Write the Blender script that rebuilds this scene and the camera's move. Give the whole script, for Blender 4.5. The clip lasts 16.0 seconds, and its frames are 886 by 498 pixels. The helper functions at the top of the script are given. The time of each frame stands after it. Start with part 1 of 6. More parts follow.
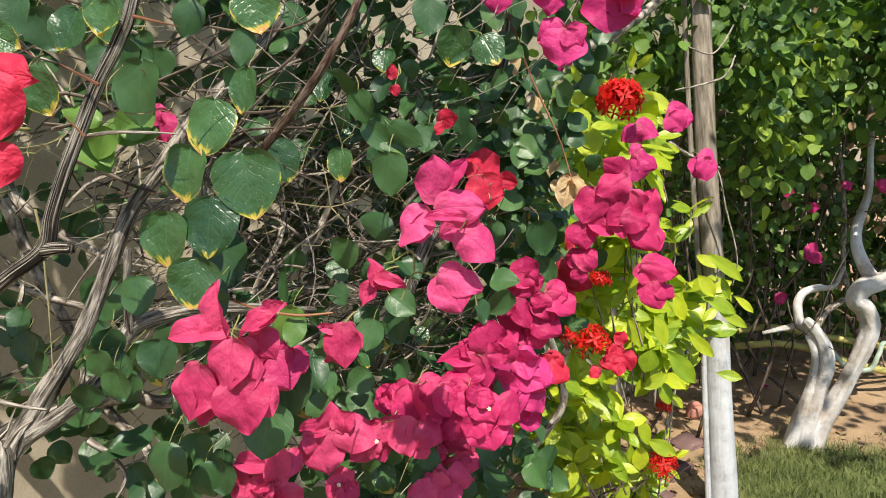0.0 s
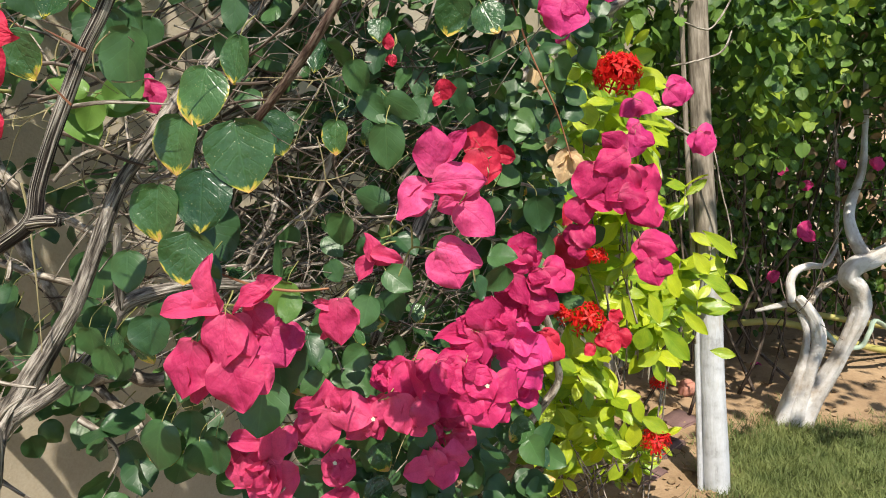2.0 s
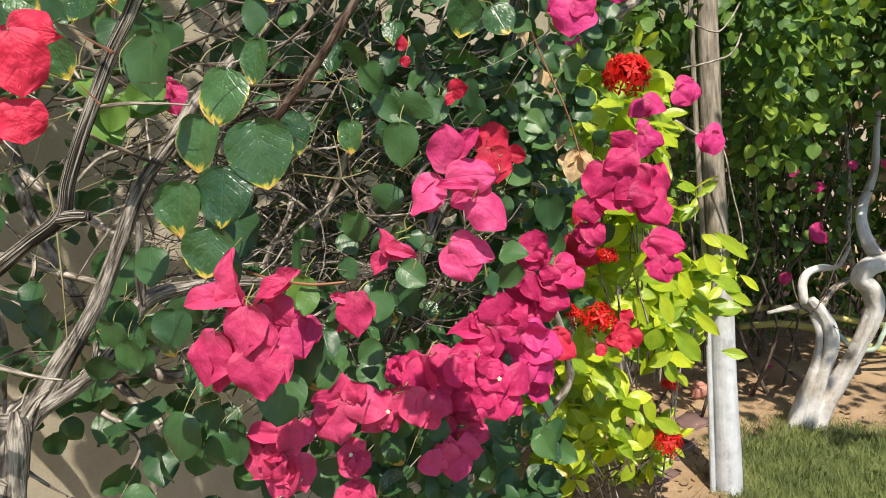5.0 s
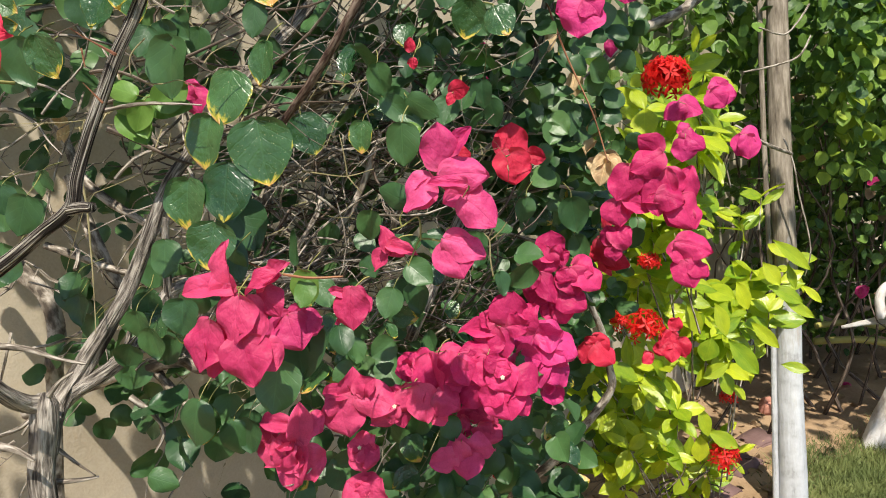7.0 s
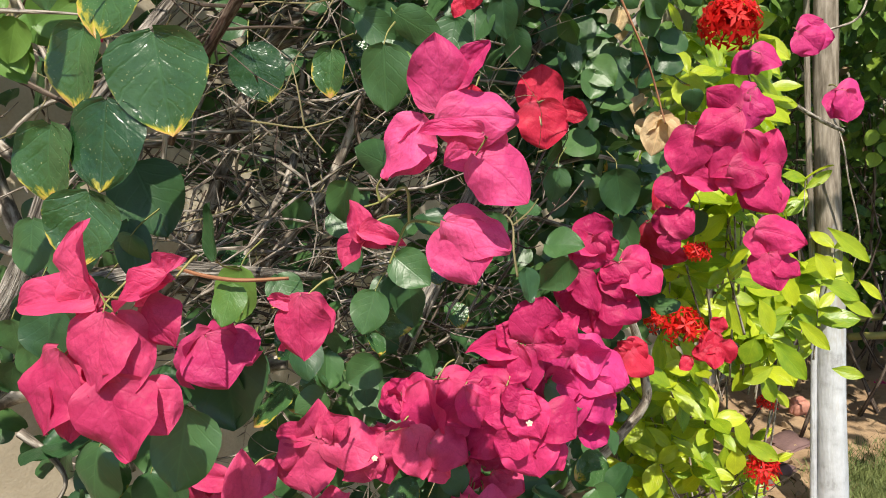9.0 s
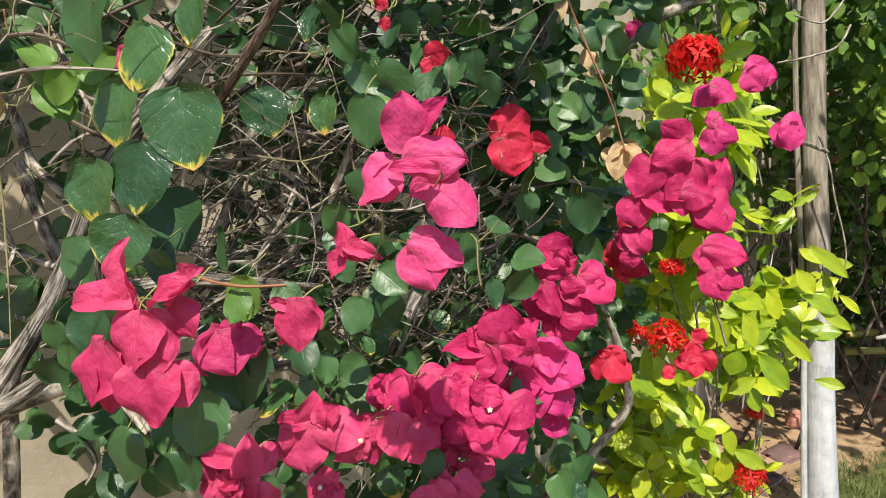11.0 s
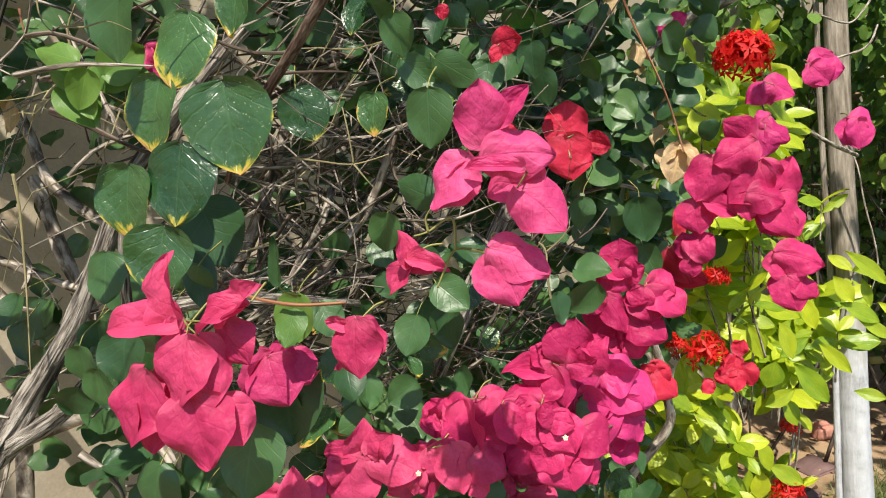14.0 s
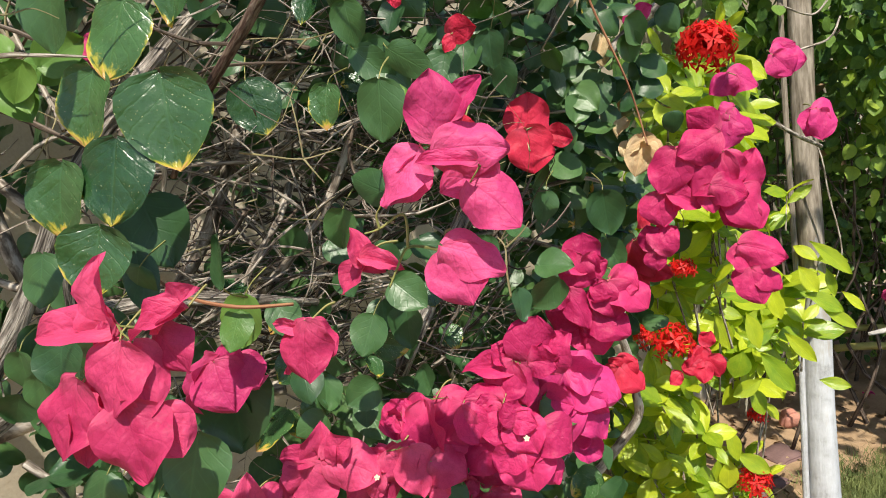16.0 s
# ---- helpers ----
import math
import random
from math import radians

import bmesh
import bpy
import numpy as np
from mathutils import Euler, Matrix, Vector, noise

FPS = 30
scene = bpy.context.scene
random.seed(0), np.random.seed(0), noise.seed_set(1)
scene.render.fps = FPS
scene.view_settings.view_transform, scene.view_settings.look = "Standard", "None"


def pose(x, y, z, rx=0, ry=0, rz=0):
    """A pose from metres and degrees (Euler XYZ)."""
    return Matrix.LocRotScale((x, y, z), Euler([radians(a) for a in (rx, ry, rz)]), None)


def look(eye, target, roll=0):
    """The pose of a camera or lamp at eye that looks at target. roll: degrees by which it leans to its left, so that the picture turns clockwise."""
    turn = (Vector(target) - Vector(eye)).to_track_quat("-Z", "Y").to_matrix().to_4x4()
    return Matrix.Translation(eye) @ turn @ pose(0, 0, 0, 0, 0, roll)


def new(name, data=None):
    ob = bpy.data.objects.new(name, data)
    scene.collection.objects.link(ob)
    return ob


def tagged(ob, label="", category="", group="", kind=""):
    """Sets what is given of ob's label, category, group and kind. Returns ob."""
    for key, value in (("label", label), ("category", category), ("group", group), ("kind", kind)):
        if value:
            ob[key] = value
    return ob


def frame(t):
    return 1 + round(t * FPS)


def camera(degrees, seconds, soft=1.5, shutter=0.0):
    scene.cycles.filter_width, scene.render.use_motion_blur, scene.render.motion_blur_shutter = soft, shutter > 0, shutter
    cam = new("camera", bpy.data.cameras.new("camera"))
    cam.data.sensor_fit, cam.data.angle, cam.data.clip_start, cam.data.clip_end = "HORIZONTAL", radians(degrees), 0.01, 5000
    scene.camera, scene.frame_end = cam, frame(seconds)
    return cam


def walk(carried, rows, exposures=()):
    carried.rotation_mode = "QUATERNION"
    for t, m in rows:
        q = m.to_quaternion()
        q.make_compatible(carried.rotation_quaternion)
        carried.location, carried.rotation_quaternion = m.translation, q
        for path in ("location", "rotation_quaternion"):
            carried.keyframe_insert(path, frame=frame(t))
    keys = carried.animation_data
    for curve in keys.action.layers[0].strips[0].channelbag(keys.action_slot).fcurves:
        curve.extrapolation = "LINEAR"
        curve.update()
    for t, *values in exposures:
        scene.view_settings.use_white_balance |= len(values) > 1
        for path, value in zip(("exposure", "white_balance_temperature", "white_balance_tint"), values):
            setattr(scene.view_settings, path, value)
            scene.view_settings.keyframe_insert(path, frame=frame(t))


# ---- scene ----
cam = camera(60.0, 16.0, soft=1.0)
PATH = [
    (0, (0.115, 0.002, 1.499), (-0.009, 1.97, 1.166), -0.8),
    (0.5, (0.112, 0.003, 1.497), (-0.008, 1.969, 1.151), -0.9),
    (1, (0.113, 0.007, 1.495), (-0.007, 1.971, 1.137), -1.0),
    (1.5, (0.11, 0.014, 1.491), (-0.006, 1.975, 1.118), -0.9),
    (2, (0.108, 0.017, 1.492), (0.005, 1.976, 1.105), -0.7),
    (2.5, (0.107, 0.019, 1.488), (0.015, 1.977, 1.094), -0.5),
    (3, (0.103, 0.011, 1.491), (0.009, 1.971, 1.1), -0.4),
    (3.5, (0.105, 0.01, 1.487), (0.0, 1.969, 1.099), -0.6),
    (4, (0.106, 0.007, 1.487), (-0.009, 1.966, 1.1), -0.8),
    (6.3, (0.122, -0.016, 1.479), (-0.085, 1.942, 1.123), -1.3),
    (6.5, (0.136, -0.013, 1.477), (-0.098, 1.941, 1.12), -1.2),
    (7, (0.185, -0.01, 1.478), (-0.145, 1.931, 1.126), -1.1),
    (7.5, (0.239, -0.007, 1.492), (-0.179, 1.917, 1.139), -1.3),
    (8, (0.22, 0.08, 1.457), (-0.219, 1.997, 1.088), -1.2),
    (8.5, (0.161, 0.194, 1.43), (-0.239, 2.115, 1.046), -1.0),
    (9, (0.147, 0.243, 1.435), (-0.205, 2.172, 1.042), -0.6),
    (9.2, (0.148, 0.249, 1.43), (-0.193, 2.181, 1.042), -0.7),
    (11.3, (0.208, 0.126, 1.456), (-0.187, 2.057, 1.114), -0.8),
    (11.5, (0.213, 0.118, 1.456), (-0.189, 2.049, 1.124), -1.1),
    (12, (0.216, 0.112, 1.457), (-0.196, 2.043, 1.136), -1.3),
    (12.5, (0.199, 0.133, 1.454), (-0.22, 2.063, 1.134), -1.2),
    (13, (0.176, 0.156, 1.454), (-0.246, 2.085, 1.139), -1.3),
    (13.5, (0.155, 0.173, 1.449), (-0.259, 2.104, 1.138), -1.6),
    (14, (0.136, 0.198, 1.441), (-0.255, 2.133, 1.124), -1.6),
    (14.5, (0.129, 0.227, 1.438), (-0.231, 2.168, 1.112), -1.7),
    (15, (0.131, 0.246, 1.437), (-0.2, 2.19, 1.106), -1.9),
    (15.5, (0.136, 0.241, 1.436), (-0.185, 2.186, 1.1), -1.9),
    (16, (0.145, 0.22, 1.44), (-0.176, 2.165, 1.104), -1.9),
]
walk(cam, [(t, look(eye, target, roll)) for t, eye, target, roll in PATH])


# ---- world, sun, exposure ----
SUN_FROM = Vector((0.14, -0.68, 1.10)).normalized()
world = bpy.data.worlds.new("daylight")
world.use_nodes = True
scene.world = world
wn, wl = world.node_tree.nodes, world.node_tree.links
sky = wn.new("ShaderNodeTexSky")
sky.sky_type, sky.sun_disc = "NISHITA", False
sky.sun_elevation = math.asin(SUN_FROM.z)
sky.sun_rotation = math.atan2(SUN_FROM.x, SUN_FROM.y)
wl.new(sky.outputs[0], wn["Background"].inputs[0])
wn["Background"].inputs[1].default_value = 0.118
sun = new("sun", bpy.data.lights.new("sun", "SUN"))
sun.data.energy, sun.data.angle, sun.data.color = 5.0, radians(0.55), (1.0, 0.93, 0.80)
sun.matrix_world = look(SUN_FROM * 20, (0, 0, 0))
scene.view_settings.exposure = 0.46


# ---- materials ----
def nodes_of(name, rough=0.6, spec=0.4):
    m = bpy.data.materials.new(name)
    m.use_nodes = True
    nt = m.node_tree
    b = nt.nodes["Principled BSDF"]
    b.inputs["Roughness"].default_value = rough
    b.inputs["Specular IOR Level"].default_value = spec
    return m, nt, b


def link(nt, a, b):
    nt.links.new(a, b)


def noise_tex(nt, scale, detail=4.0, vec=None, rough=0.55):
    n = nt.nodes.new("ShaderNodeTexNoise")
    n.inputs["Scale"].default_value, n.inputs["Detail"].default_value = scale, detail
    n.inputs["Roughness"].default_value = rough
    if vec:
        link(nt, vec, n.inputs["Vector"])
    return n


def ramp(nt, fac, stops):
    r = nt.nodes.new("ShaderNodeValToRGB")
    el = r.color_ramp.elements
    while len(el) < len(stops):
        el.new(0.5)
    for e, (p, c) in zip(el, stops):
        e.position, e.color = p, (*c, 1.0)
    link(nt, fac, r.inputs[0])
    return r.outputs[0]


def mathn(nt, op, a, b=None, clamp=False):
    n = nt.nodes.new("ShaderNodeMath")
    n.operation, n.use_clamp = op, clamp
    for s, v in zip(n.inputs, (a, b)):
        if v is None:
            continue
        if isinstance(v, (int, float)):
            s.default_value = v
        else:
            link(nt, v, s)
    return n.outputs[0]


def mixc(nt, fac, a, b, mode="MIX"):
    n = nt.nodes.new("ShaderNodeMix")
    n.data_type, n.blend_type = "RGBA", mode
    for s, v in zip((n.inputs[0], n.inputs[6], n.inputs[7]), (fac, a, b)):
        if isinstance(v, (int, float)):
            s.default_value = v
        elif isinstance(v, tuple):
            s.default_value = (*v, 1.0)
        else:
            link(nt, v, s)
    return n.outputs[2]


def bump(nt, height, b, strength=0.4, dist=0.002):
    n = nt.nodes.new("ShaderNodeBump")
    n.inputs["Strength"].default_value, n.inputs["Distance"].default_value = strength, dist
    link(nt, height, n.inputs["Height"])
    link(nt, n.outputs[0], b.inputs["Normal"])
    return n


def coords(nt, kind="Object"):
    return nt.nodes.new("ShaderNodeTexCoord").outputs[kind]


def mapped(nt, vec, scale):
    n = nt.nodes.new("ShaderNodeMapping")
    n.inputs["Scale"].default_value = scale
    link(nt, vec, n.inputs["Vector"])
    return n.outputs[0]


def petal_material(name, dark, light, rough=0.5, thin=0.35, vein=0.35, glow_tint=(1, 1, 1), edge=None, island=False, spec=0.35, vein_n=9.0, crinkle=1.0, vein_tone=1.5, relief=0.3, lump=1.6, net=0.0):
    """A leaf or bract: UV x runs across (0.5 at the midrib), UV y from stalk to tip."""
    m, nt, b = nodes_of(name, rough, spec)
    uv = coords(nt, "UV")
    sep = nt.nodes.new("ShaderNodeSeparateXYZ")
    link(nt, uv, sep.inputs[0])
    across = mathn(nt, "ABSOLUTE", mathn(nt, "SUBTRACT", sep.outputs[0], 0.5))
    along = sep.outputs[1]
    if island:
        rnd = nt.nodes.new("ShaderNodeNewGeometry").outputs["Random Per Island"]
    else:
        rnd = nt.nodes.new("ShaderNodeObjectInfo").outputs["Random"]
    own = nt.nodes.new("ShaderNodeCombineXYZ")
    link(nt, sep.outputs[0], own.inputs[0])
    link(nt, along, own.inputs[1])
    link(nt, mathn(nt, "MULTIPLY", rnd, 83.0), own.inputs[2])
    n1 = noise_tex(nt, 3.2, 2.0, own.outputs[0])
    n2 = noise_tex(nt, 26.0, 3.0, own.outputs[0])
    # side veins sweep forward from the midrib
    wob = mathn(nt, "MULTIPLY", n1.outputs[0], 0.16)
    ph = mathn(nt, "MULTIPLY", mathn(nt, "ADD", mathn(nt, "SUBTRACT", along, mathn(nt, "MULTIPLY", across, 0.85)), wob), vein_n)
    saw = mathn(nt, "ABSOLUTE", mathn(nt, "SUBTRACT", mathn(nt, "FRACT", ph), 0.5))
    side = mathn(nt, "SUBTRACT", 1.0, mathn(nt, "MULTIPLY", saw, 9.0), True)
    mid = mathn(nt, "SUBTRACT", 1.0, mathn(nt, "MULTIPLY", across, 34.0), True)
    veins = mathn(nt, "MAXIMUM", mathn(nt, "MULTIPLY", side, 0.55), mid)
    tone = mathn(nt, "ADD", mathn(nt, "MULTIPLY", rnd, 0.62), mathn(nt, "MULTIPLY", n1.outputs[0], 0.55))
    col = ramp(nt, tone, [(0.15, dark), (0.95, light)])
    vcol = mixc(nt, 1.0, col, (vein_tone, vein_tone, vein_tone), "MULTIPLY")
    col = mixc(nt, mathn(nt, "MULTIPLY", veins, vein), col, vcol)
    if net:
        # a fine mesh of veins between the side veins
        cells = nt.nodes.new("ShaderNodeTexVoronoi")
        cells.feature = "DISTANCE_TO_EDGE"
        cells.inputs["Scale"].default_value = 9.0
        bent = mixc(nt, 0.12, own.outputs[0], noise_tex(nt, 5.0, 2.0, own.outputs[0]).outputs[1])
        link(nt, bent, cells.inputs["Vector"])
        lines = mathn(nt, "SUBTRACT", 1.0, mathn(nt, "MULTIPLY", cells.outputs[0], 16.0), True)
        col = mixc(nt, mathn(nt, "MULTIPLY", lines, net), col, mixc(nt, 1.0, col, (0.62, 0.45, 0.55), "MULTIPLY"))
        # the foot of a bract is paler, its blade mottled
        pale = mathn(nt, "MULTIPLY", mathn(nt, "SUBTRACT", 0.28, along), 1.2, True)
        col = mixc(nt, pale, col, mixc(nt, 0.5, col, (0.86, 0.30, 0.42)))
        blot = mathn(nt, "MULTIPLY", mathn(nt, "SUBTRACT", n2.outputs[0], 0.45), 1.6, True)
        col = mixc(nt, blot, col, mixc(nt, 1.0, col, (1.10, 1.25, 1.2), "MULTIPLY"))
    if edge:
        # tips scorched on some leaves, the margin yellowing
        rim = mathn(nt, "MULTIPLY", mathn(nt, "MULTIPLY", across, 2.0), mathn(nt, "ADD", mathn(nt, "MULTIPLY", along, 0.24), 0.70))
        e = mathn(nt, "MAXIMUM", mathn(nt, "MULTIPLY", along, 1.0), rim)
        e = mathn(nt, "ADD", e, mathn(nt, "MULTIPLY", mathn(nt, "SUBTRACT", n1.outputs[0], 0.5), 0.62))
        e = mathn(nt, "ADD", e, mathn(nt, "MULTIPLY", mathn(nt, "SUBTRACT", n2.outputs[0], 0.5), 0.14))
        e = mathn(nt, "ADD", e, mathn(nt, "MULTIPLY", mathn(nt, "SUBTRACT", rnd, 0.5), 0.16))
        yel = mathn(nt, "MULTIPLY", mathn(nt, "SUBTRACT", e, 0.85), 12.0, True)
        brn = mathn(nt, "MULTIPLY", mathn(nt, "SUBTRACT", e, 0.92), 14.0, True)
        col = mixc(nt, yel, col, edge[0])
        col = mixc(nt, brn, col, edge[1])
        spots = noise_tex(nt, 44.0, 1.0, own.outputs[0])
        sp = mathn(nt, "MULTIPLY", mathn(nt, "SUBTRACT", spots.outputs[0], 0.725), 24.0, True)
        col = mixc(nt, sp, col, (0.45, 0.48, 0.25))
    link(nt, col, b.inputs["Base Color"])
    h = mathn(nt, "ADD", mathn(nt, "MULTIPLY", veins, -relief), mathn(nt, "ADD", mathn(nt, "MULTIPLY", n1.outputs[0], lump), mathn(nt, "MULTIPLY", n2.outputs[0], 0.12)))
    bump(nt, h, b, 0.6, 0.004 * crinkle)
    tr = nt.nodes.new("ShaderNodeBsdfTranslucent")
    link(nt, mixc(nt, 1.0, col, glow_tint, "MULTIPLY"), tr.inputs[0])
    mix = nt.nodes.new("ShaderNodeMixShader")
    mix.inputs[0].default_value = thin
    link(nt, b.outputs[0], mix.inputs[1])
    link(nt, tr.outputs[0], mix.inputs[2])
    link(nt, mix.outputs[0], nt.nodes["Material Output"].inputs[0])
    return m


def bark_material(name, dark, mid, light, ridges=26.0, depth=0.004, rough=0.85, along=9.0, fine=5.0, tight=1.0, at=0.51):
    """UV x round the limb, UV y metres along it."""
    m, nt, b = nodes_of(name, rough, 0.2)
    uv = coords(nt, "UV")
    v = mapped(nt, uv, (ridges, along, 1))
    n1 = noise_tex(nt, 1.0, fine, v, 0.6)
    n1.inputs["Distortion"].default_value = 0.35
    n2 = noise_tex(nt, 22.0, 3.0, coords(nt))
    t = mathn(nt, "ADD", mathn(nt, "MULTIPLY", n1.outputs[0], 0.8), mathn(nt, "MULTIPLY", n2.outputs[0], 0.25))
    link(nt, ramp(nt, t, [(at - 0.09 * tight, dark), (at, mid), (at + 0.09 * tight, light)]), b.inputs["Base Color"])
    bump(nt, n1.outputs[0], b, 0.9, depth)
    return m


LEAF = petal_material("leaf_green", (0.020, 0.060, 0.023), (0.064, 0.142, 0.045), 0.40, 0.14, 0.42, (1.0, 1.3, 0.4), relief=0.16, spec=0.5, crinkle=0.4, vein_tone=1.45, lump=0.6, vein_n=5.0)
LEAF_SCORCHED = petal_material("leaf_scorched", (0.012, 0.046, 0.016), (0.062, 0.140, 0.044), 0.27, 0.12, 0.34, (1.0, 1.3, 0.4), ((0.46, 0.40, 0.04), (0.58, 0.33, 0.11)), spec=0.62, crinkle=1.0, relief=0.12, vein_tone=1.5, lump=1.1, vein_n=5.0)
# paler green of the lime spray; on SUNLIT_LEAVES it also paints in sunlight
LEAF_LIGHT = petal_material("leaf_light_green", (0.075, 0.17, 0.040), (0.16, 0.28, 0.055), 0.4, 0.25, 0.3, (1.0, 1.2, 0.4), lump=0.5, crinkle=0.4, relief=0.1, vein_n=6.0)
LEAF_MASS = petal_material("leaf_mass", (0.024, 0.066, 0.024), (0.084, 0.166, 0.050), 0.40, 0.16, 0.25, (1.0, 1.3, 0.4), island=True, spec=0.42, crinkle=0.3, lump=0.8, relief=0.08)
HEDGE_LEAF = petal_material("hedge_leaf", (0.020, 0.066, 0.028), (0.175, 0.295, 0.050), 0.40, 0.24, 0.3, (1.0, 1.25, 0.4), island=True, spec=0.35, lump=0.9)
# hedge leaf again in yellow-green, sunlight put into its colour
LEAF_SUNLIT = petal_material("leaf_yellow_green", (0.10, 0.20, 0.035), (0.33, 0.42, 0.045), 0.42, 0.30, 0.3, (1.0, 1.15, 0.4), island=True, spec=0.3, lump=0.8)
IXORA_LEAF = petal_material("ixora_leaf", (0.13, 0.27, 0.018), (0.56, 0.62, 0.032), 0.31, 0.38, 0.35, (1.0, 1.1, 0.35), spec=0.48, vein_n=9.0, lump=0.8, crinkle=0.7)
BRACT_PINK = petal_material("bract_pink", (0.514, 0.028, 0.142), (0.830, 0.109, 0.302), 0.52, 0.36, 0.22, (1.0, 0.75, 0.95), spec=0.24, vein_n=4.0, crinkle=1.0, relief=0.12, vein_tone=0.82, lump=1.4, net=0.26)
BRACT_CORAL = petal_material("bract_coral", (0.454, 0.022, 0.103), (0.780, 0.089, 0.225), 0.52, 0.36, 0.22, (1.0, 0.75, 0.9), spec=0.24, vein_n=4.0, crinkle=1.0, relief=0.12, vein_tone=0.82, lump=1.4, net=0.26)
BRACT_DEEP = petal_material("bract_deep_pink", (0.415, 0.015, 0.096), (0.731, 0.049, 0.197), 0.52, 0.36, 0.22, (1.0, 0.7, 0.9), spec=0.24, vein_n=4.0, crinkle=1.0, relief=0.12, vein_tone=0.82, lump=1.4, net=0.26)
BRACT_MAGENTA = petal_material("bract_magenta", (0.474, 0.020, 0.140), (0.760, 0.063, 0.269), 0.52, 0.36, 0.22, (1.0, 0.7, 0.95), spec=0.24, vein_n=4.0, crinkle=1.0, relief=0.12, vein_tone=0.82, lump=1.4, net=0.26)
BRACT_RED = petal_material("bract_red", (0.47, 0.013, 0.042), (0.74, 0.040, 0.095), 0.52, 0.36, 0.22, (1.0, 0.6, 0.7), spec=0.24, vein_n=4.0, crinkle=1.0, relief=0.12, vein_tone=0.82, lump=1.4, net=0.26)
IXORA_RED = petal_material("ixora_red", (0.62, 0.012, 0.014), (0.86, 0.028, 0.022), 0.5, 0.4, 0.0, (1.0, 0.9, 0.7), island=True, lump=0.1, crinkle=0.1)
DRY_LEAF = petal_material("dry_leaf", (0.44, 0.27, 0.12), (0.74, 0.57, 0.34), 0.7, 0.3, 0.5, (1, 0.9, 0.7))
BARK = bark_material("bark_grey", (0.020, 0.015, 0.013), (0.15, 0.125, 0.105), (0.45, 0.405, 0.35), 21.0, 0.010, 0.88, 9.0, 2.0, 0.66, 0.535)
BARK_SOFT = bark_material("bark_grey_worn", (0.040, 0.033, 0.028), (0.185, 0.160, 0.136), (0.43, 0.385, 0.335), 15.0, 0.011, 0.88, 22.0, 4.0, 1.05)
BARK_BROWN = bark_material("bark_brown", (0.035, 0.020, 0.016), (0.085, 0.050, 0.038), (0.19, 0.14, 0.11), 8.0, 0.0012, 0.85, 60.0)
TWIG = bark_material("twig_grey", (0.075, 0.060, 0.048), (0.205, 0.172, 0.138), (0.45, 0.40, 0.345), 5.0, 0.0012, 0.85, 30.0)
TWIG_DARK = bark_material("twig_dark", (0.03, 0.022, 0.017), (0.09, 0.065, 0.05), (0.2, 0.16, 0.13), 6.0, 0.001)
STALK = bark_material("stalk_green", (0.12, 0.13, 0.04), (0.24, 0.25, 0.08), (0.34, 0.30, 0.12), 3.0, 0.0005, 0.55)
STALK_PALE = bark_material("stalk_pale", (0.13, 0.115, 0.05), (0.25, 0.215, 0.11), (0.36, 0.30, 0.18), 3.0, 0.0005, 0.6)
STALK_RED = bark_material("stalk_red_brown", (0.10, 0.036, 0.022), (0.24, 0.10, 0.055), (0.36, 0.18, 0.095), 3.0, 0.0005, 0.6)


def limewash_material():
    """Chalky whitewash over rough bark: rubbed grey-brown patches, cracks along the limb, dull all over."""
    m, nt, b = nodes_of("limewashed_bark", 0.95, 0.1)
    o = coords(nt)
    n1, n2 = noise_tex(nt, 7.0, 5.0, o, 0.65), noise_tex(nt, 38.0, 4.0, o, 0.6)
    n3 = noise_tex(nt, 1.0, 4.0, mapped(nt, coords(nt, "UV"), (9.0, 14.0, 1)), 0.6)
    col = ramp(nt, n1.outputs[0], [(0.36, (0.40, 0.345, 0.29)), (0.52, (0.60, 0.57, 0.545)), (0.7, (0.70, 0.685, 0.68))])
    crack = mathn(nt, "MULTIPLY", mathn(nt, "SUBTRACT", 0.42, n3.outputs[0]), 9.0, True)
    col = mixc(nt, mathn(nt, "MULTIPLY", crack, 0.55), col, (0.26, 0.21, 0.17))
    fleck = mathn(nt, "MULTIPLY", mathn(nt, "SUBTRACT", n2.outputs[0], 0.58), 8.0, True)
    col = mixc(nt, mathn(nt, "MULTIPLY", fleck, 0.4), col, (0.44, 0.37, 0.30))
    link(nt, col, b.inputs["Base Color"])
    bump(nt, mathn(nt, "ADD", n3.outputs[0], mathn(nt, "MULTIPLY", n2.outputs[0], 0.5)), b, 0.9, 0.006)
    return m


LIMEWASH = limewash_material()


def plain(name, col, col2, scale, rough=0.8, fine=200.0, height=0.002, strength=0.5, spec=0.25, lo=0.3, hi=0.7):
    m, nt, b = nodes_of(name, rough, spec)
    o = coords(nt)
    n1, n2 = noise_tex(nt, scale, 6.0, o, 0.62), noise_tex(nt, fine, 3.0, o)
    t = mathn(nt, "ADD", mathn(nt, "MULTIPLY", n1.outputs[0], 0.8), mathn(nt, "MULTIPLY", n2.outputs[0], 0.2))
    link(nt, ramp(nt, t, [(lo, col), (hi, col2)]), b.inputs["Base Color"])
    bump(nt, mathn(nt, "ADD", n1.outputs[0], mathn(nt, "MULTIPLY", n2.outputs[0], 0.4)), b, strength, height)
    return m



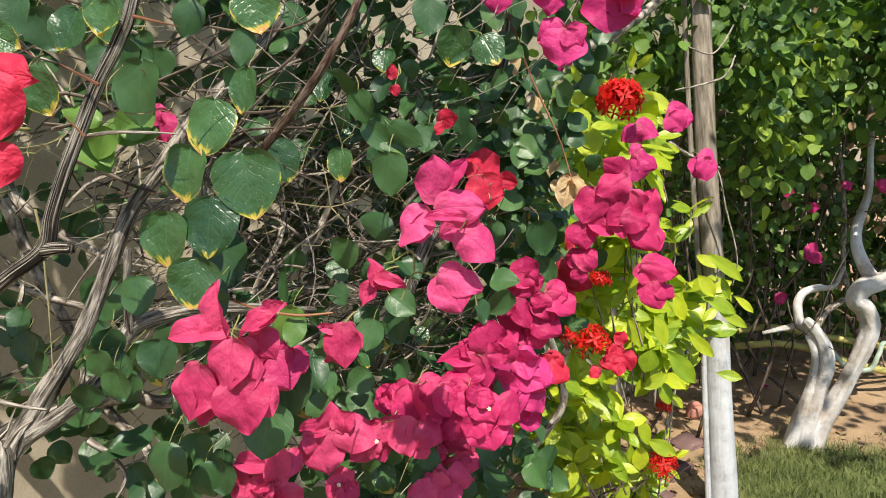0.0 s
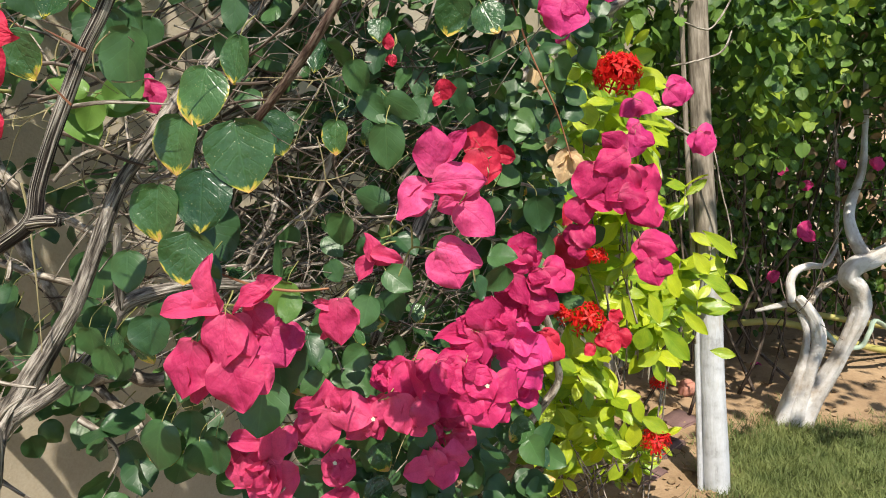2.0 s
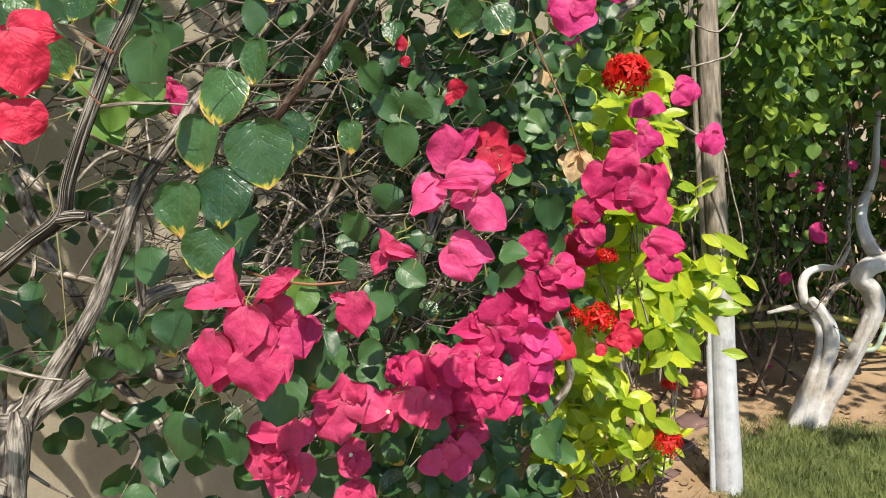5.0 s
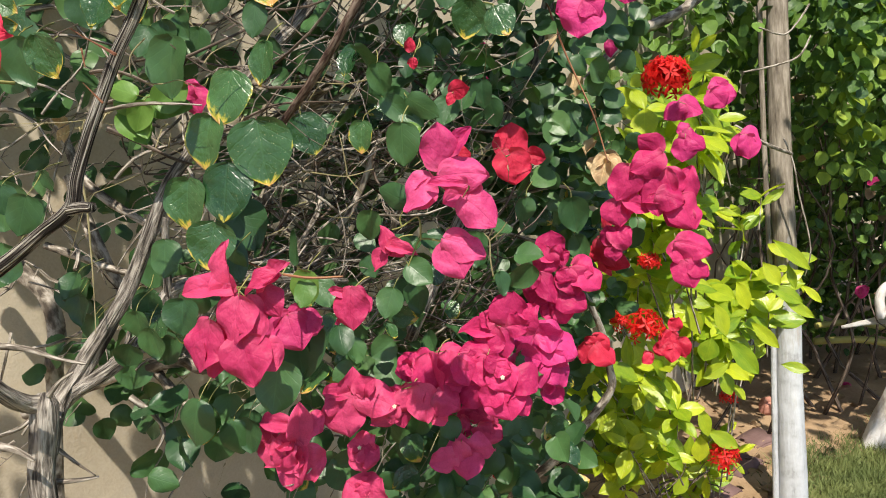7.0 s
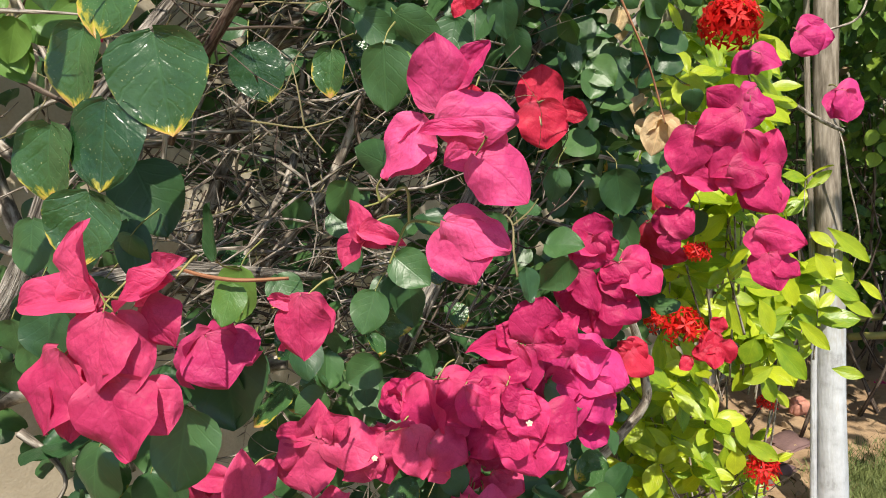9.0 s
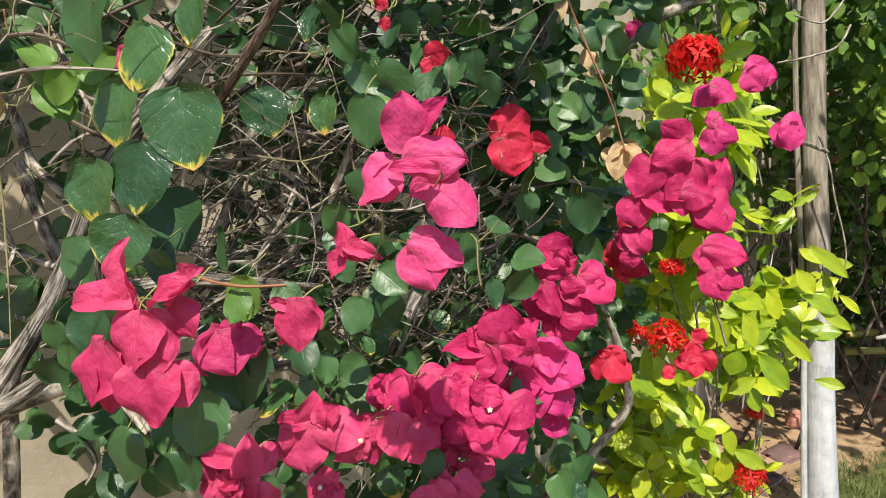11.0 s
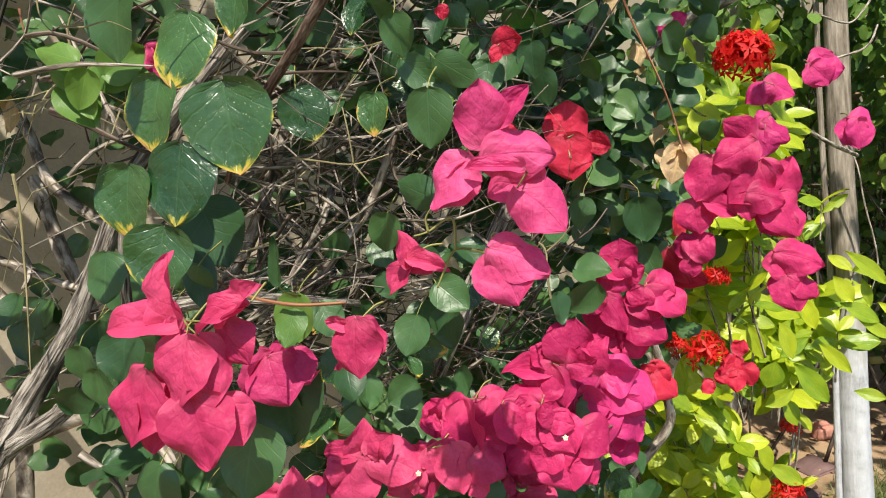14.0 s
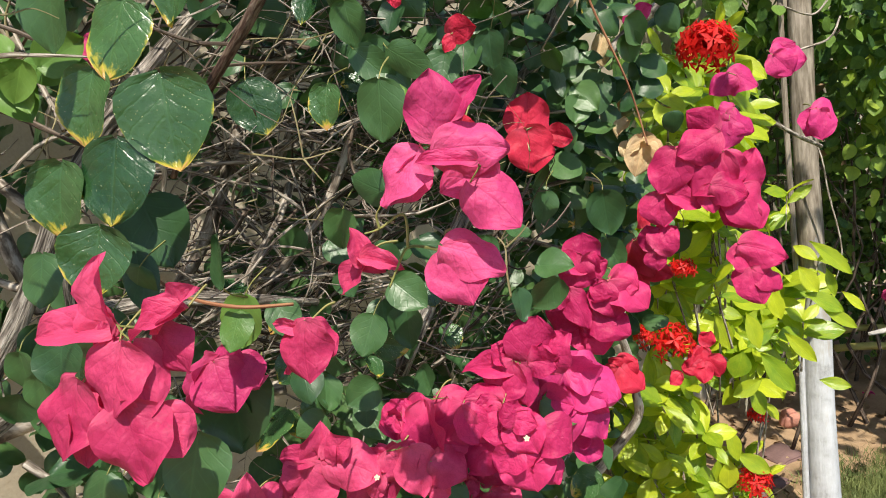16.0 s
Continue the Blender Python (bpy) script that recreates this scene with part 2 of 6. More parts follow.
def plaster_material():
    """Old plaster: beige with rusty and grey stains, trowel marks and fine grain."""
    m, nt, b = nodes_of("plaster_beige", 0.9, 0.2)
    o = coords(nt)
    n1, n2, n3, n4 = noise_tex(nt, 2.2, 6.0, o, 0.62), noise_tex(nt, 160.0, 3.0, o), noise_tex(nt, 5.0, 4.0, o, 0.7), noise_tex(nt, 14.0, 5.0, o, 0.7)
    t = mathn(nt, "ADD", mathn(nt, "MULTIPLY", n1.outputs[0], 0.8), mathn(nt, "MULTIPLY", n2.outputs[0], 0.2))
    col = ramp(nt, t, [(0.3, (0.36, 0.305, 0.225)), (0.7, (0.60, 0.525, 0.41))])
    rust = mathn(nt, "MULTIPLY", mathn(nt, "SUBTRACT", n3.outputs[0], 0.55), 5.0, True)
    col = mixc(nt, mathn(nt, "MULTIPLY", rust, 0.5), col, (0.40, 0.27, 0.15))
    grey = mathn(nt, "MULTIPLY", mathn(nt, "SUBTRACT", n4.outputs[0], 0.56), 6.0, True)
    col = mixc(nt, mathn(nt, "MULTIPLY", grey, 0.45), col, (0.30, 0.285, 0.26))
    link(nt, col, b.inputs["Base Color"])
    bump(nt, mathn(nt, "ADD", n4.outputs[0], mathn(nt, "MULTIPLY", n2.outputs[0], 0.4)), b, 0.6, 0.004)
    return m


PLASTER = plaster_material()


def ground_material():
    """Sandy soil in the bed along the wall, worn turf beyond its edge."""
    m, nt, b = nodes_of("soil_and_turf", 0.95, 0.2)
    o = coords(nt)
    n1, n2, n3 = noise_tex(nt, 3.0, 6.0, o, 0.62), noise_tex(nt, 90.0, 3.0, o), noise_tex(nt, 9.0, 5.0, o, 0.7)
    t = mathn(nt, "ADD", mathn(nt, "MULTIPLY", n1.outputs[0], 0.8), mathn(nt, "MULTIPLY", n2.outputs[0], 0.2))
    soil = ramp(nt, t, [(0.3, (0.20, 0.125, 0.070)), (0.7, (0.44, 0.31, 0.19))])
    t2 = mathn(nt, "ADD", mathn(nt, "MULTIPLY", n3.outputs[0], 0.6), mathn(nt, "MULTIPLY", n2.outputs[0], 0.4))
    turf = ramp(nt, t2, [(0.38, (0.045, 0.075, 0.018)), (0.52, (0.10, 0.125, 0.040)), (0.64, (0.20, 0.18, 0.09))])
    sep = nt.nodes.new("ShaderNodeSeparateXYZ")
    link(nt, o, sep.inputs[0])
    x, y = sep.outputs[0], sep.outputs[1]
    low = mathn(nt, "MULTIPLY", mathn(nt, "MINIMUM", mathn(nt, "SUBTRACT", y, 1.9), 0.0), 0.674)
    high = mathn(nt, "MULTIPLY", mathn(nt, "MAXIMUM", mathn(nt, "SUBTRACT", y, 2.85), 0.0), 0.42)
    d1 = mathn(nt, "SUBTRACT", mathn(nt, "SUBTRACT", x, 1.02), mathn(nt, "ADD", low, high))
    d2 = mathn(nt, "SUBTRACT", 3.26, mathn(nt, "SUBTRACT", y, mathn(nt, "MULTIPLY", x, 0.05)))
    d = mathn(nt, "ADD", mathn(nt, "MINIMUM", d1, d2), mathn(nt, "MULTIPLY", mathn(nt, "SUBTRACT", n3.outputs[0], 0.5), 0.5))
    fac = mathn(nt, "ADD", mathn(nt, "MULTIPLY", d, 5.0), 0.3, True)
    link(nt, mixc(nt, fac, soil, turf), b.inputs["Base Color"])
    bump(nt, mathn(nt, "ADD", n1.outputs[0], mathn(nt, "MULTIPLY", n2.outputs[0], 0.4)), b, 0.8, 0.012)
    return m


SOIL = ground_material()
GRASS = plain("grass_blades", (0.045, 0.078, 0.022), (0.23, 0.26, 0.085), 5.0, 0.6, 60.0, 0.001)
STONE_RED = plain("red_stone", (0.36, 0.15, 0.11), (0.55, 0.27, 0.20), 18.0, 0.85, 200.0, 0.002)
STONE_PURPLE = plain("dusty_stone", (0.11, 0.066, 0.062), (0.22, 0.135, 0.125), 8.0, 0.9, 150.0, 0.004)


def half_painted(name, paint, bare, upto, ridges):
    """Bark with whitewash worn off above a height; UV y is metres along the shaft."""
    m, nt, b = nodes_of(name, 0.85, 0.2)
    uv = coords(nt, "UV")
    v = mapped(nt, uv, (ridges, 7.0, 1))
    n1 = noise_tex(nt, 1.0, 5.0, v, 0.65)
    n2 = noise_tex(nt, 9.0, 3.0, coords(nt))
    sep = nt.nodes.new("ShaderNodeSeparateXYZ")
    link(nt, uv, sep.inputs[0])
    t = mathn(nt, "ADD", mathn(nt, "MULTIPLY", n1.outputs[0], 0.8), mathn(nt, "MULTIPLY", n2.outputs[0], 0.25))
    wood = ramp(nt, t, [(0.38, bare[0]), (0.52, bare[1]), (0.66, bare[2])])
    n3 = noise_tex(nt, 26.0, 4.0, coords(nt), 0.65)
    chalk = mathn(nt, "ADD", mathn(nt, "MULTIPLY", n1.outputs[0], 0.3), mathn(nt, "ADD", mathn(nt, "MULTIPLY", n2.outputs[0], 0.4), mathn(nt, "MULTIPLY", n3.outputs[0], 0.3)))
    white = ramp(nt, chalk, [(0.34, paint[0]), (0.46, paint[1]), (0.64, paint[2])])
    edge = mathn(nt, "ADD", mathn(nt, "SUBTRACT", sep.outputs[1], upto), mathn(nt, "MULTIPLY", mathn(nt, "SUBTRACT", t, 0.5), 1.6))
    fac = mathn(nt, "ADD", mathn(nt, "MULTIPLY", edge, 3.0), 0.5, True)
    link(nt, mixc(nt, fac, white, wood), b.inputs["Base Color"])
    bump(nt, n1.outputs[0], b, 0.9, 0.005)
    return m


POLE = half_painted("half_painted_post", ((0.22, 0.215, 0.21), (0.44, 0.45, 0.47), (0.58, 0.60, 0.63)), ((0.085, 0.066, 0.050), (0.21, 0.176, 0.138), (0.36, 0.31, 0.255)), 0.85, 13.0)
HOSE = plain("hose_yellow", (0.30, 0.27, 0.07), (0.44, 0.40, 0.13), 12.0, 0.5)
HOSE_GREEN = plain("hose_pale_green", (0.26, 0.36, 0.28), (0.42, 0.50, 0.40), 12.0, 0.5)
TUBE_WHITE = plain("flower_white", (0.60, 0.52, 0.36), (0.80, 0.74, 0.58), 60.0, 0.6)
DEBRIS = plain("dry_litter", (0.16, 0.10, 0.055), (0.34, 0.24, 0.14), 30.0, 0.9)


# ---- mesh helpers ----
def mesh_of(name, verts, faces, mat, uvs=None, smooth=True):
    me = bpy.data.meshes.new(name)
    me.from_pydata([tuple(v) for v in verts], [], [tuple(f) for f in faces])
    if uvs is not None:
        layer = me.uv_layers.new(name="UVMap")
        idx = np.empty(len(me.loops), dtype=np.int32)
        me.loops.foreach_get("vertex_index", idx)
        layer.data.foreach_set("uv", np.asarray(uvs, dtype=np.float32)[idx].ravel())
    if smooth:
        me.polygons.foreach_set("use_smooth", np.ones(len(me.polygons), dtype=bool))
    me.materials.append(mat)
    me.update()
    return me


def put(name, me, parent=None, m=None, label=""):
    ob = new(name, me)
    if parent:
        ob.parent = parent
    if m is not None:
        ob.matrix_basis = m
    if label:
        ob["label"] = label
    return ob


def thing(name, label, category, group="", at=(0, 0, 0)):
    ob = new(name)
    ob.location = at
    ob.empty_display_size = 0.05
    return tagged(ob, label, category, group)


def blade(width_at, length, width, rows, cols, cup=0.0, bend=0.0, fold=0.0, wave=0.0, seed=0, heart=0.0):
    """A thin leaf blade from the origin along +Y, upper side +Z. width_at gives the half width, 0 to 1, along it."""
    rng = random.Random(seed)
    ph = rng.uniform(0, 6)
    verts, uvs = [], []
    for i in range(rows + 1):
        t = i / rows if rows < 4 else 0.35 * i / rows + 0.65 * (0.5 - 0.5 * math.cos(math.pi * i / rows))
        w = width_at(t) * width / 2
        for j in range(cols + 1):
            s = j / cols * 2 - 1
            a = abs(s)
            y = t * length - heart * length * a * a * (1 - t) * 0.5
            z = cup * width * (a * a) * w / (width / 2 + 1e-6) + fold * width * a * 0.5
            z -= bend * length * t * t
            z += wave * width * math.sin(ph + t * 9 + s * 2.2) * a * a * 0.5
            z += wave * width * rng.uniform(-0.12, 0.12) * min(1.0, 2.0 / rows)
            verts.append((s * w, y, z))
            uvs.append((s * 0.5 + 0.5, t))
    faces = []
    n = cols + 1
    for i in range(rows):
        for j in range(cols):
            faces.append((i * n + j, i * n + j + 1, (i + 1) * n + j + 1, (i + 1) * n + j))
    return np.array(verts), faces, np.array(uvs)


def bract_shape(t):
    """Broadly ovate, round at the foot, with a short point."""
    if t < 0.01 or t > 0.995:
        return 0.06 if t < 0.5 else 0.02
    return math.sin(math.pi * t ** 0.82) ** (0.45 if t < 0.6 else 0.45 + 0.80 * (t - 0.6))


def heart_shape(t):
    return 0.05 if t < 0.01 else (0.01 if t > 0.995 else math.sin(math.pi * t ** 0.76) ** (0.52 if t < 0.6 else 0.52 + 0.5 * (t - 0.6)))


def bract_blade(cup, bend, fold, ruffle, twist, seed):
    """A papery bract of length and width one: cupped across, its margin softly ruffled."""
    rng = random.Random(seed)
    rows, cols = 16, 12
    verts, uvs, faces = [], [], []
    p1, p2, skew = rng.uniform(0, 6), rng.uniform(0, 6), rng.uniform(-0.06, 0.06)
    for i in range(rows + 1):
        t = 0.4 * i / rows + 0.6 * (0.5 - 0.5 * math.cos(math.pi * i / rows))
        w = bract_shape(t) * 0.5
        for j in range(cols + 1):
            s = j / cols * 2 - 1
            a = abs(s)
            edge = 1 + 0.035 * math.sin(p1 + t * 8 + (2 if s > 0 else 0)) + 0.02 * math.sin(p2 + t * 19 * (1 if s > 0 else -1))
            x = s * w * edge + skew * math.sin(math.pi * t)
            z = -cup * (2 * w * a) ** 2 * 0.5 + fold * a * w - bend * (t - 0.4) ** 2 + bend * 0.16
            z += ruffle * a * a * (math.sin(p1 + t * 7.5 + s * 1.3) + 0.5 * math.sin(p2 + t * 15 - s)) * 0.10
            z += 0.022 * noise.noise(Vector((x * 4 + seed, t * 4, 2.0))) - 0.020 * max(0.0, 1 - a * 6)
            ang = twist * (t - 0.3)
            verts.append((x * math.cos(ang) + z * math.sin(ang), t - 0.05 * a * a * (1 - t), z * math.cos(ang) - x * math.sin(ang)))
            uvs.append((s * 0.5 + 0.5, t))
    n = cols + 1
    for i in range(rows):
        for j in range(cols):
            faces.append((i * n + j, i * n + j + 1, (i + 1) * n + j + 1, (i + 1) * n + j))
    return np.array(verts), faces, np.array(uvs)


def elliptic(t):
    return 0.06 if t < 0.01 else (0.02 if t > 0.995 else math.sin(math.pi * t ** 1.12) ** 0.85)


LEAF_SHAPES = [blade(heart_shape, 1, 0.92 + 0.02 * k, 10, 6, -0.08 + 0.08 * (k % 3), 0.04 + 0.09 * (k % 4), (0.06, 0.20, 0.12, -0.04, 0.28, 0.10)[k], 0.10, k, 0.08) for k in range(6)]
SMALL_SHAPES = [blade(heart_shape, 1, 0.80 + 0.06 * k, 5, 2, 0.0, 0.10 + 0.06 * k, 0.16, 0.05, 20 + k) for k in range(4)]
# open, domed, hollow and furled bracts, three of each
BRACT_FORMS = ((0.22, 0.14, 0.16, 1.05, 0.16), (0.50, 0.26, 0.12, 1.0, -0.18), (-0.42, -0.22, 0.18, 1.05, 0.2), (0.25, 0.55, 0.75, 1.0, 0.5))
BRACT_SHAPES = [bract_blade(*(v * (0.8 + 0.2 * k) for v in BRACT_FORMS[n]), 40 + n * 3 + k) for n in range(4) for k in range(3)]
IXORA_SHAPES = [blade(elliptic, 1, 0.36 + 0.04 * k, 8, 4, 0.0, 0.10 + 0.07 * k, 0.22, 0.04, 60 + k) for k in range(5)]


def tube(points, radii, sides=8, wob=0.0, seed=0, per=6):
    """A limb through points; radii at the points; smooth between them. Returns verts, faces, uvs."""
    rng = random.Random(seed)
    p = [Vector(q) for q in points]
    path, rad = [], []
    for i in range(len(p) - 1):
        a, b, c, d = p[max(i - 1, 0)], p[i], p[i + 1], p[min(i + 2, len(p) - 1)]
        for k in range(per):
            t = k / per
            q = 0.5 * ((2 * b) + (c - a) * t + (2 * a - 5 * b + 4 * c - d) * t * t + (3 * b - a - 3 * c + d) * t ** 3)
            path.append(q)
            rad.append(radii[i] + (radii[i + 1] - radii[i]) * t)
    path.append(p[-1])
    rad.append(radii[-1])
    verts, uvs, faces = [], [], []
    run, x = 0.0, None
    for i, q in enumerate(path):
        d = (path[min(i + 1, len(path) - 1)] - path[max(i - 1, 0)])
        d = d.normalized() if d.length > 1e-9 else Vector((0, 0, 1))
        if x is None:
            x = d.orthogonal().normalized()
        x = (x - d * x.dot(d)).normalized()
        y = d.cross(x)
        if i:
            run += (q - path[i - 1]).length
        for s in range(sides + 1):
            ang = 2 * math.pi * s / sides
            r = rad[i]
            if wob:
                c, si = math.cos(ang), math.sin(ang)
                r *= 1 + wob * noise.noise(Vector((c * 1.6 + seed, si * 1.6, run / max(rad[0], 0.002) * 0.25)))
                r *= 1 + wob * 0.5 * noise.noise(Vector((c * 5 + seed, si * 5, run / max(rad[0], 0.002) * 0.12)))
            verts.append(q + (x * math.cos(ang) + y * math.sin(ang)) * r)
            uvs.append((s / sides, run))
    n = sides + 1
    for i in range(len(path) - 1):
        for s in range(sides):
            faces.append((i * n + s, i * n + s + 1, (i + 1) * n + s + 1, (i + 1) * n + s))
    faces.append(tuple(range(sides - 1, -1, -1)))
    base = (len(path) - 1) * n
    faces.append(tuple(base + s for s in range(sides)))
    return verts, faces, uvs


class Heap:
    """Gathers many small pieces into one mesh."""

    def __init__(self):
        self.v, self.f, self.u, self.n = [], [], [], 0

    def add(self, piece, m=None):
        v, f, u = piece
        v = np.asarray(v, dtype=float).reshape(-1, 3)
        if m is not None:
            a = np.array(m)
            v = v @ a[:3, :3].T + a[:3, 3]
        self.v.append(v)
        self.u.append(np.asarray(u, dtype=float).reshape(-1, 2))
        self.f.extend([tuple(i + self.n for i in q) for q in f])
        self.n += len(v)

    def mesh(self, name, mat, smooth=True):
        return mesh_of(name, np.concatenate(self.v), self.f, mat, np.concatenate(self.u), smooth)


def limb(name, points, radii, mat, parent, sides=12, wob=0.18, seed=0, label="", per=7):
    return put(name, mesh_of(name, *tube(points, radii, sides, wob, seed, per)[:2], mat, tube(points, radii, sides, wob, seed, per)[2]), parent, None, label)


def facing(pos, length, width, tip, yaw=0.0, pitch=0.0, back=0.5):
    """The pose of a blade whose middle is at pos: tip clockwise from up as seen looking along +Y, its upper side towards -Y; pitch turns that side up."""
    a = radians(tip)
    along = Vector((math.sin(a), 0, math.cos(a)))
    face = Vector((0, -1, 0))
    face = Matrix.Rotation(radians(yaw), 3, along) @ face
    side = along.cross(face)
    rot = Matrix.Rotation(radians(-pitch * along.z), 3, side)
    along, face = rot @ along, rot @ face
    m = Matrix((side, along, face)).transposed().to_4x4()
    m = m @ Matrix.Diagonal((width, length, (width + length) / 2, 1))
    m.translation = Vector(pos) - along * length * back
    return m


def lean(rng, normal, spread, droop=0.7):
    """A random pose of a leaf: upper side about normal, tip mostly hanging."""
    nrm = (Vector(normal).normalized() + Vector((rng.gauss(0, spread), rng.gauss(0, spread), rng.gauss(0, spread)))).normalized()
    tip = Vector((rng.gauss(0, 0.6), rng.gauss(0, 0.4), -droop + rng.gauss(0, 0.4)))
    tip = (tip - nrm * tip.dot(nrm)).normalized()
    return Matrix((tip.cross(nrm), tip, nrm)).transposed().to_4x4()


def in_ball(rng):
    while True:
        v = Vector((rng.uniform(-1, 1), rng.uniform(-1, 1), rng.uniform(-1, 1)))
        if v.length < 1:
            return v


LIGHTWARD = (SUN_FROM + Vector((0.1, -0.7, 0.1))).normalized()


# ---- ground and wall ----
def height(x, y):
    """The bed dips and rolls a little; the lawn is level."""
    d = max(0.0, min(1.0, (math.hypot(x - 1.0, y - 3.0) - 0.2) / 1.5))
    return 0.022 * noise.noise(Vector((x * 1.3, y * 1.3, 0))) * d + 0.008 * noise.noise(Vector((x * 6, y * 6, 3)))


def ground_sheet():
    inner = np.concatenate([np.array([-400, -60, -15, -6]), np.arange(-3, 6.01, 0.1), np.array([9, 20, 60, 400])])
    n = len(inner)
    verts = [(x, y, height(x, y) if -3 < x < 6 and -3 < y < 6 else 0.0) for y in inner for x in inner]
    faces = [(j * n + i, j * n + i + 1, (j + 1) * n + i + 1, (j + 1) * n + i) for j in range(n - 1) for i in range(n - 1)]
    ob = put("ground", mesh_of("ground", verts, faces, SOIL, [(v[0], v[1]) for v in verts]))
    return tagged(ob, "sandy brown soil bed merging into worn green turf", "ground", kind="structure")


ground_sheet()

WALL_AT, WALL_WAY = Vector((-0.86, 1.56, 0)), Vector((0.559, 0.829, 0))
WALL_BACK = Vector((-0.829, 0.559, 0))


def garden_wall(name, start, way, back, length, top, thick, label):
    """A plastered wall with a coping, its face slightly uneven."""
    heap = Heap()
    nu, nv = 60, 14
    for depth, flip in ((0.0, False), (thick, True)):
        verts, uvs = [], []
        for j in range(nv + 1):
            for i in range(nu + 1):
                u, z = length * i / nu, -0.1 + (top + 0.1) * j / nv
                off = 0.006 * noise.noise(Vector((u * 2, z * 2, depth)))
                verts.append(start + way * u + back * (depth + off) + Vector((0, 0, z)))
                uvs.append((u, z))
        faces = []
        for j in range(nv):
            for i in range(nu):
                q = (j * (nu + 1) + i, j * (nu + 1) + i + 1, (j + 1) * (nu + 1) + i + 1, (j + 1) * (nu + 1) + i)
                faces.append(q[::-1] if flip else q)
        heap.add((verts, faces, uvs))
    # coping closes the top
    a, b = start - back * 0.03, start + way * length - back * 0.03
    w = back * (thick + 0.06)
    z0, z1 = Vector((0, 0, top)), Vector((0, 0, top + 0.07))
    c = [a + z0, b + z0, b + w + z0, a + w + z0, a + z1, b + z1, b + w + z1, a + w + z1]
    heap.add((c, [(3, 2, 1, 0), (4, 5, 6, 7), (0, 1, 5, 4), (1, 2, 6, 5), (2, 3, 7, 6), (3, 0, 4, 7)], [(0, 0)] * 8))
    ob = put(name, heap.mesh(name, PLASTER))
    return tagged(ob, label, "wall", kind="structure")


garden_wall("wall_back", WALL_AT - WALL_WAY * 4.0, WALL_WAY, WALL_BACK, 14.0, 2.3, 0.2, "weathered beige plastered garden wall behind the shrubs")


# ---- lawn ----
def lawn():
    """Short blades of turf up to the edge of the bed, thinning out where the soil shows."""
    rng = random.Random(5)
    heap = Heap()
    one = ([(-1, 0, 0), (1, 0, 0), (0.6, 0.25, 0.6), (-0.6, 0.25, 0.6), (0, 0.7, 1)], [(0, 1, 2, 3), (3, 2, 4)], [(0, 0)] * 5)
    count = 0
    while count < 62000:
        x, y = rng.uniform(0.85, 2.7), rng.uniform(1.9, 3.75)
        edge = 3.34 + 0.10 * noise.noise(Vector((x * 3, 0, 5))) + 0.05 * (x - 1.5)
        side = 1.02 + 0.42 * max(0.0, y - 2.85) + 0.08 * noise.noise(Vector((0, y * 4, 2)))
        soft = 0.10 + 0.08 * noise.noise(Vector((x * 8, y * 8, 1)))
        if y > edge + rng.gauss(0, soft) or x < side + rng.gauss(0, soft * 0.8):
            continue
        if noise.noise(Vector((x * 2.2, y * 2.2, 9))) < -0.25 and rng.random() < 0.6:
            continue
        if rng.random() < max((x - 2.2) * 1.8, (2.4 - y) * 1.8, 0.0):
            count += 1
            continue
        h = rng.uniform(0.022, 0.058)
        m = pose(x, y, height(x, y) - 0.002, rng.gauss(0, 22), rng.gauss(0, 22), rng.uniform(0, 360)) @ Matrix.Diagonal((rng.uniform(0.0011, 0.0022), h * 0.9, h, 1))
        heap.add(one, m)
        count += 1
    while count < 92000:
        x, y = rng.uniform(-1.2, 5.0), rng.uniform(-2.0, 3.3)
        side = 1.10 + 0.674 * min(0.0, y - 1.9) + 0.42 * max(0.0, y - 2.85) + 0.1 * noise.noise(Vector((x * 3, y * 4, 2)))
        count += 1
        if x < side or (0.95 < x < 2.7 and y > 1.9):
            continue
        h = rng.uniform(0.025, 0.055)
        heap.add(one, pose(x, y, height(x, y) - 0.002, rng.gauss(0, 22), rng.gauss(0, 22), rng.uniform(0, 360)) @ Matrix.Diagonal((rng.uniform(0.002, 0.004), h * 0.9, h, 1)))
    ob = put("lawn_grass", heap.mesh("lawn_grass", GRASS))
    tagged(ob, "short green lawn grass thinning out at the soil edge", "grass", kind="stuff")


lawn()


# ---- edging stones ----
def rough_block(name, size, seed, mat):
    bm = bmesh.new()
    bmesh.ops.create_cube(bm, size=1)
    bmesh.ops.scale(bm, vec=size, verts=bm.verts)
    bmesh.ops.bevel(bm, geom=bm.edges[:], offset=min(size) * 0.22, segments=2, affect="EDGES", clamp_overlap=True)
    bmesh.ops.subdivide_edges(bm, edges=bm.edges[:], cuts=2, use_grid_fill=True)
    for v in bm.verts:
        v.co += Vector((noise.noise(v.co * 18 + Vector((seed, 0, 0))), noise.noise(v.co * 18 + Vector((0, seed, 4))), noise.noise(v.co * 18 + Vector((2, 0, seed))))) * min(size) * 0.20
    me = bpy.data.meshes.new(name)
    bm.to_mesh(me)
    bm.free()
    me.polygons.foreach_set("use_smooth", np.ones(len(me.polygons), dtype=bool))
    me.materials.append(mat)
    return me


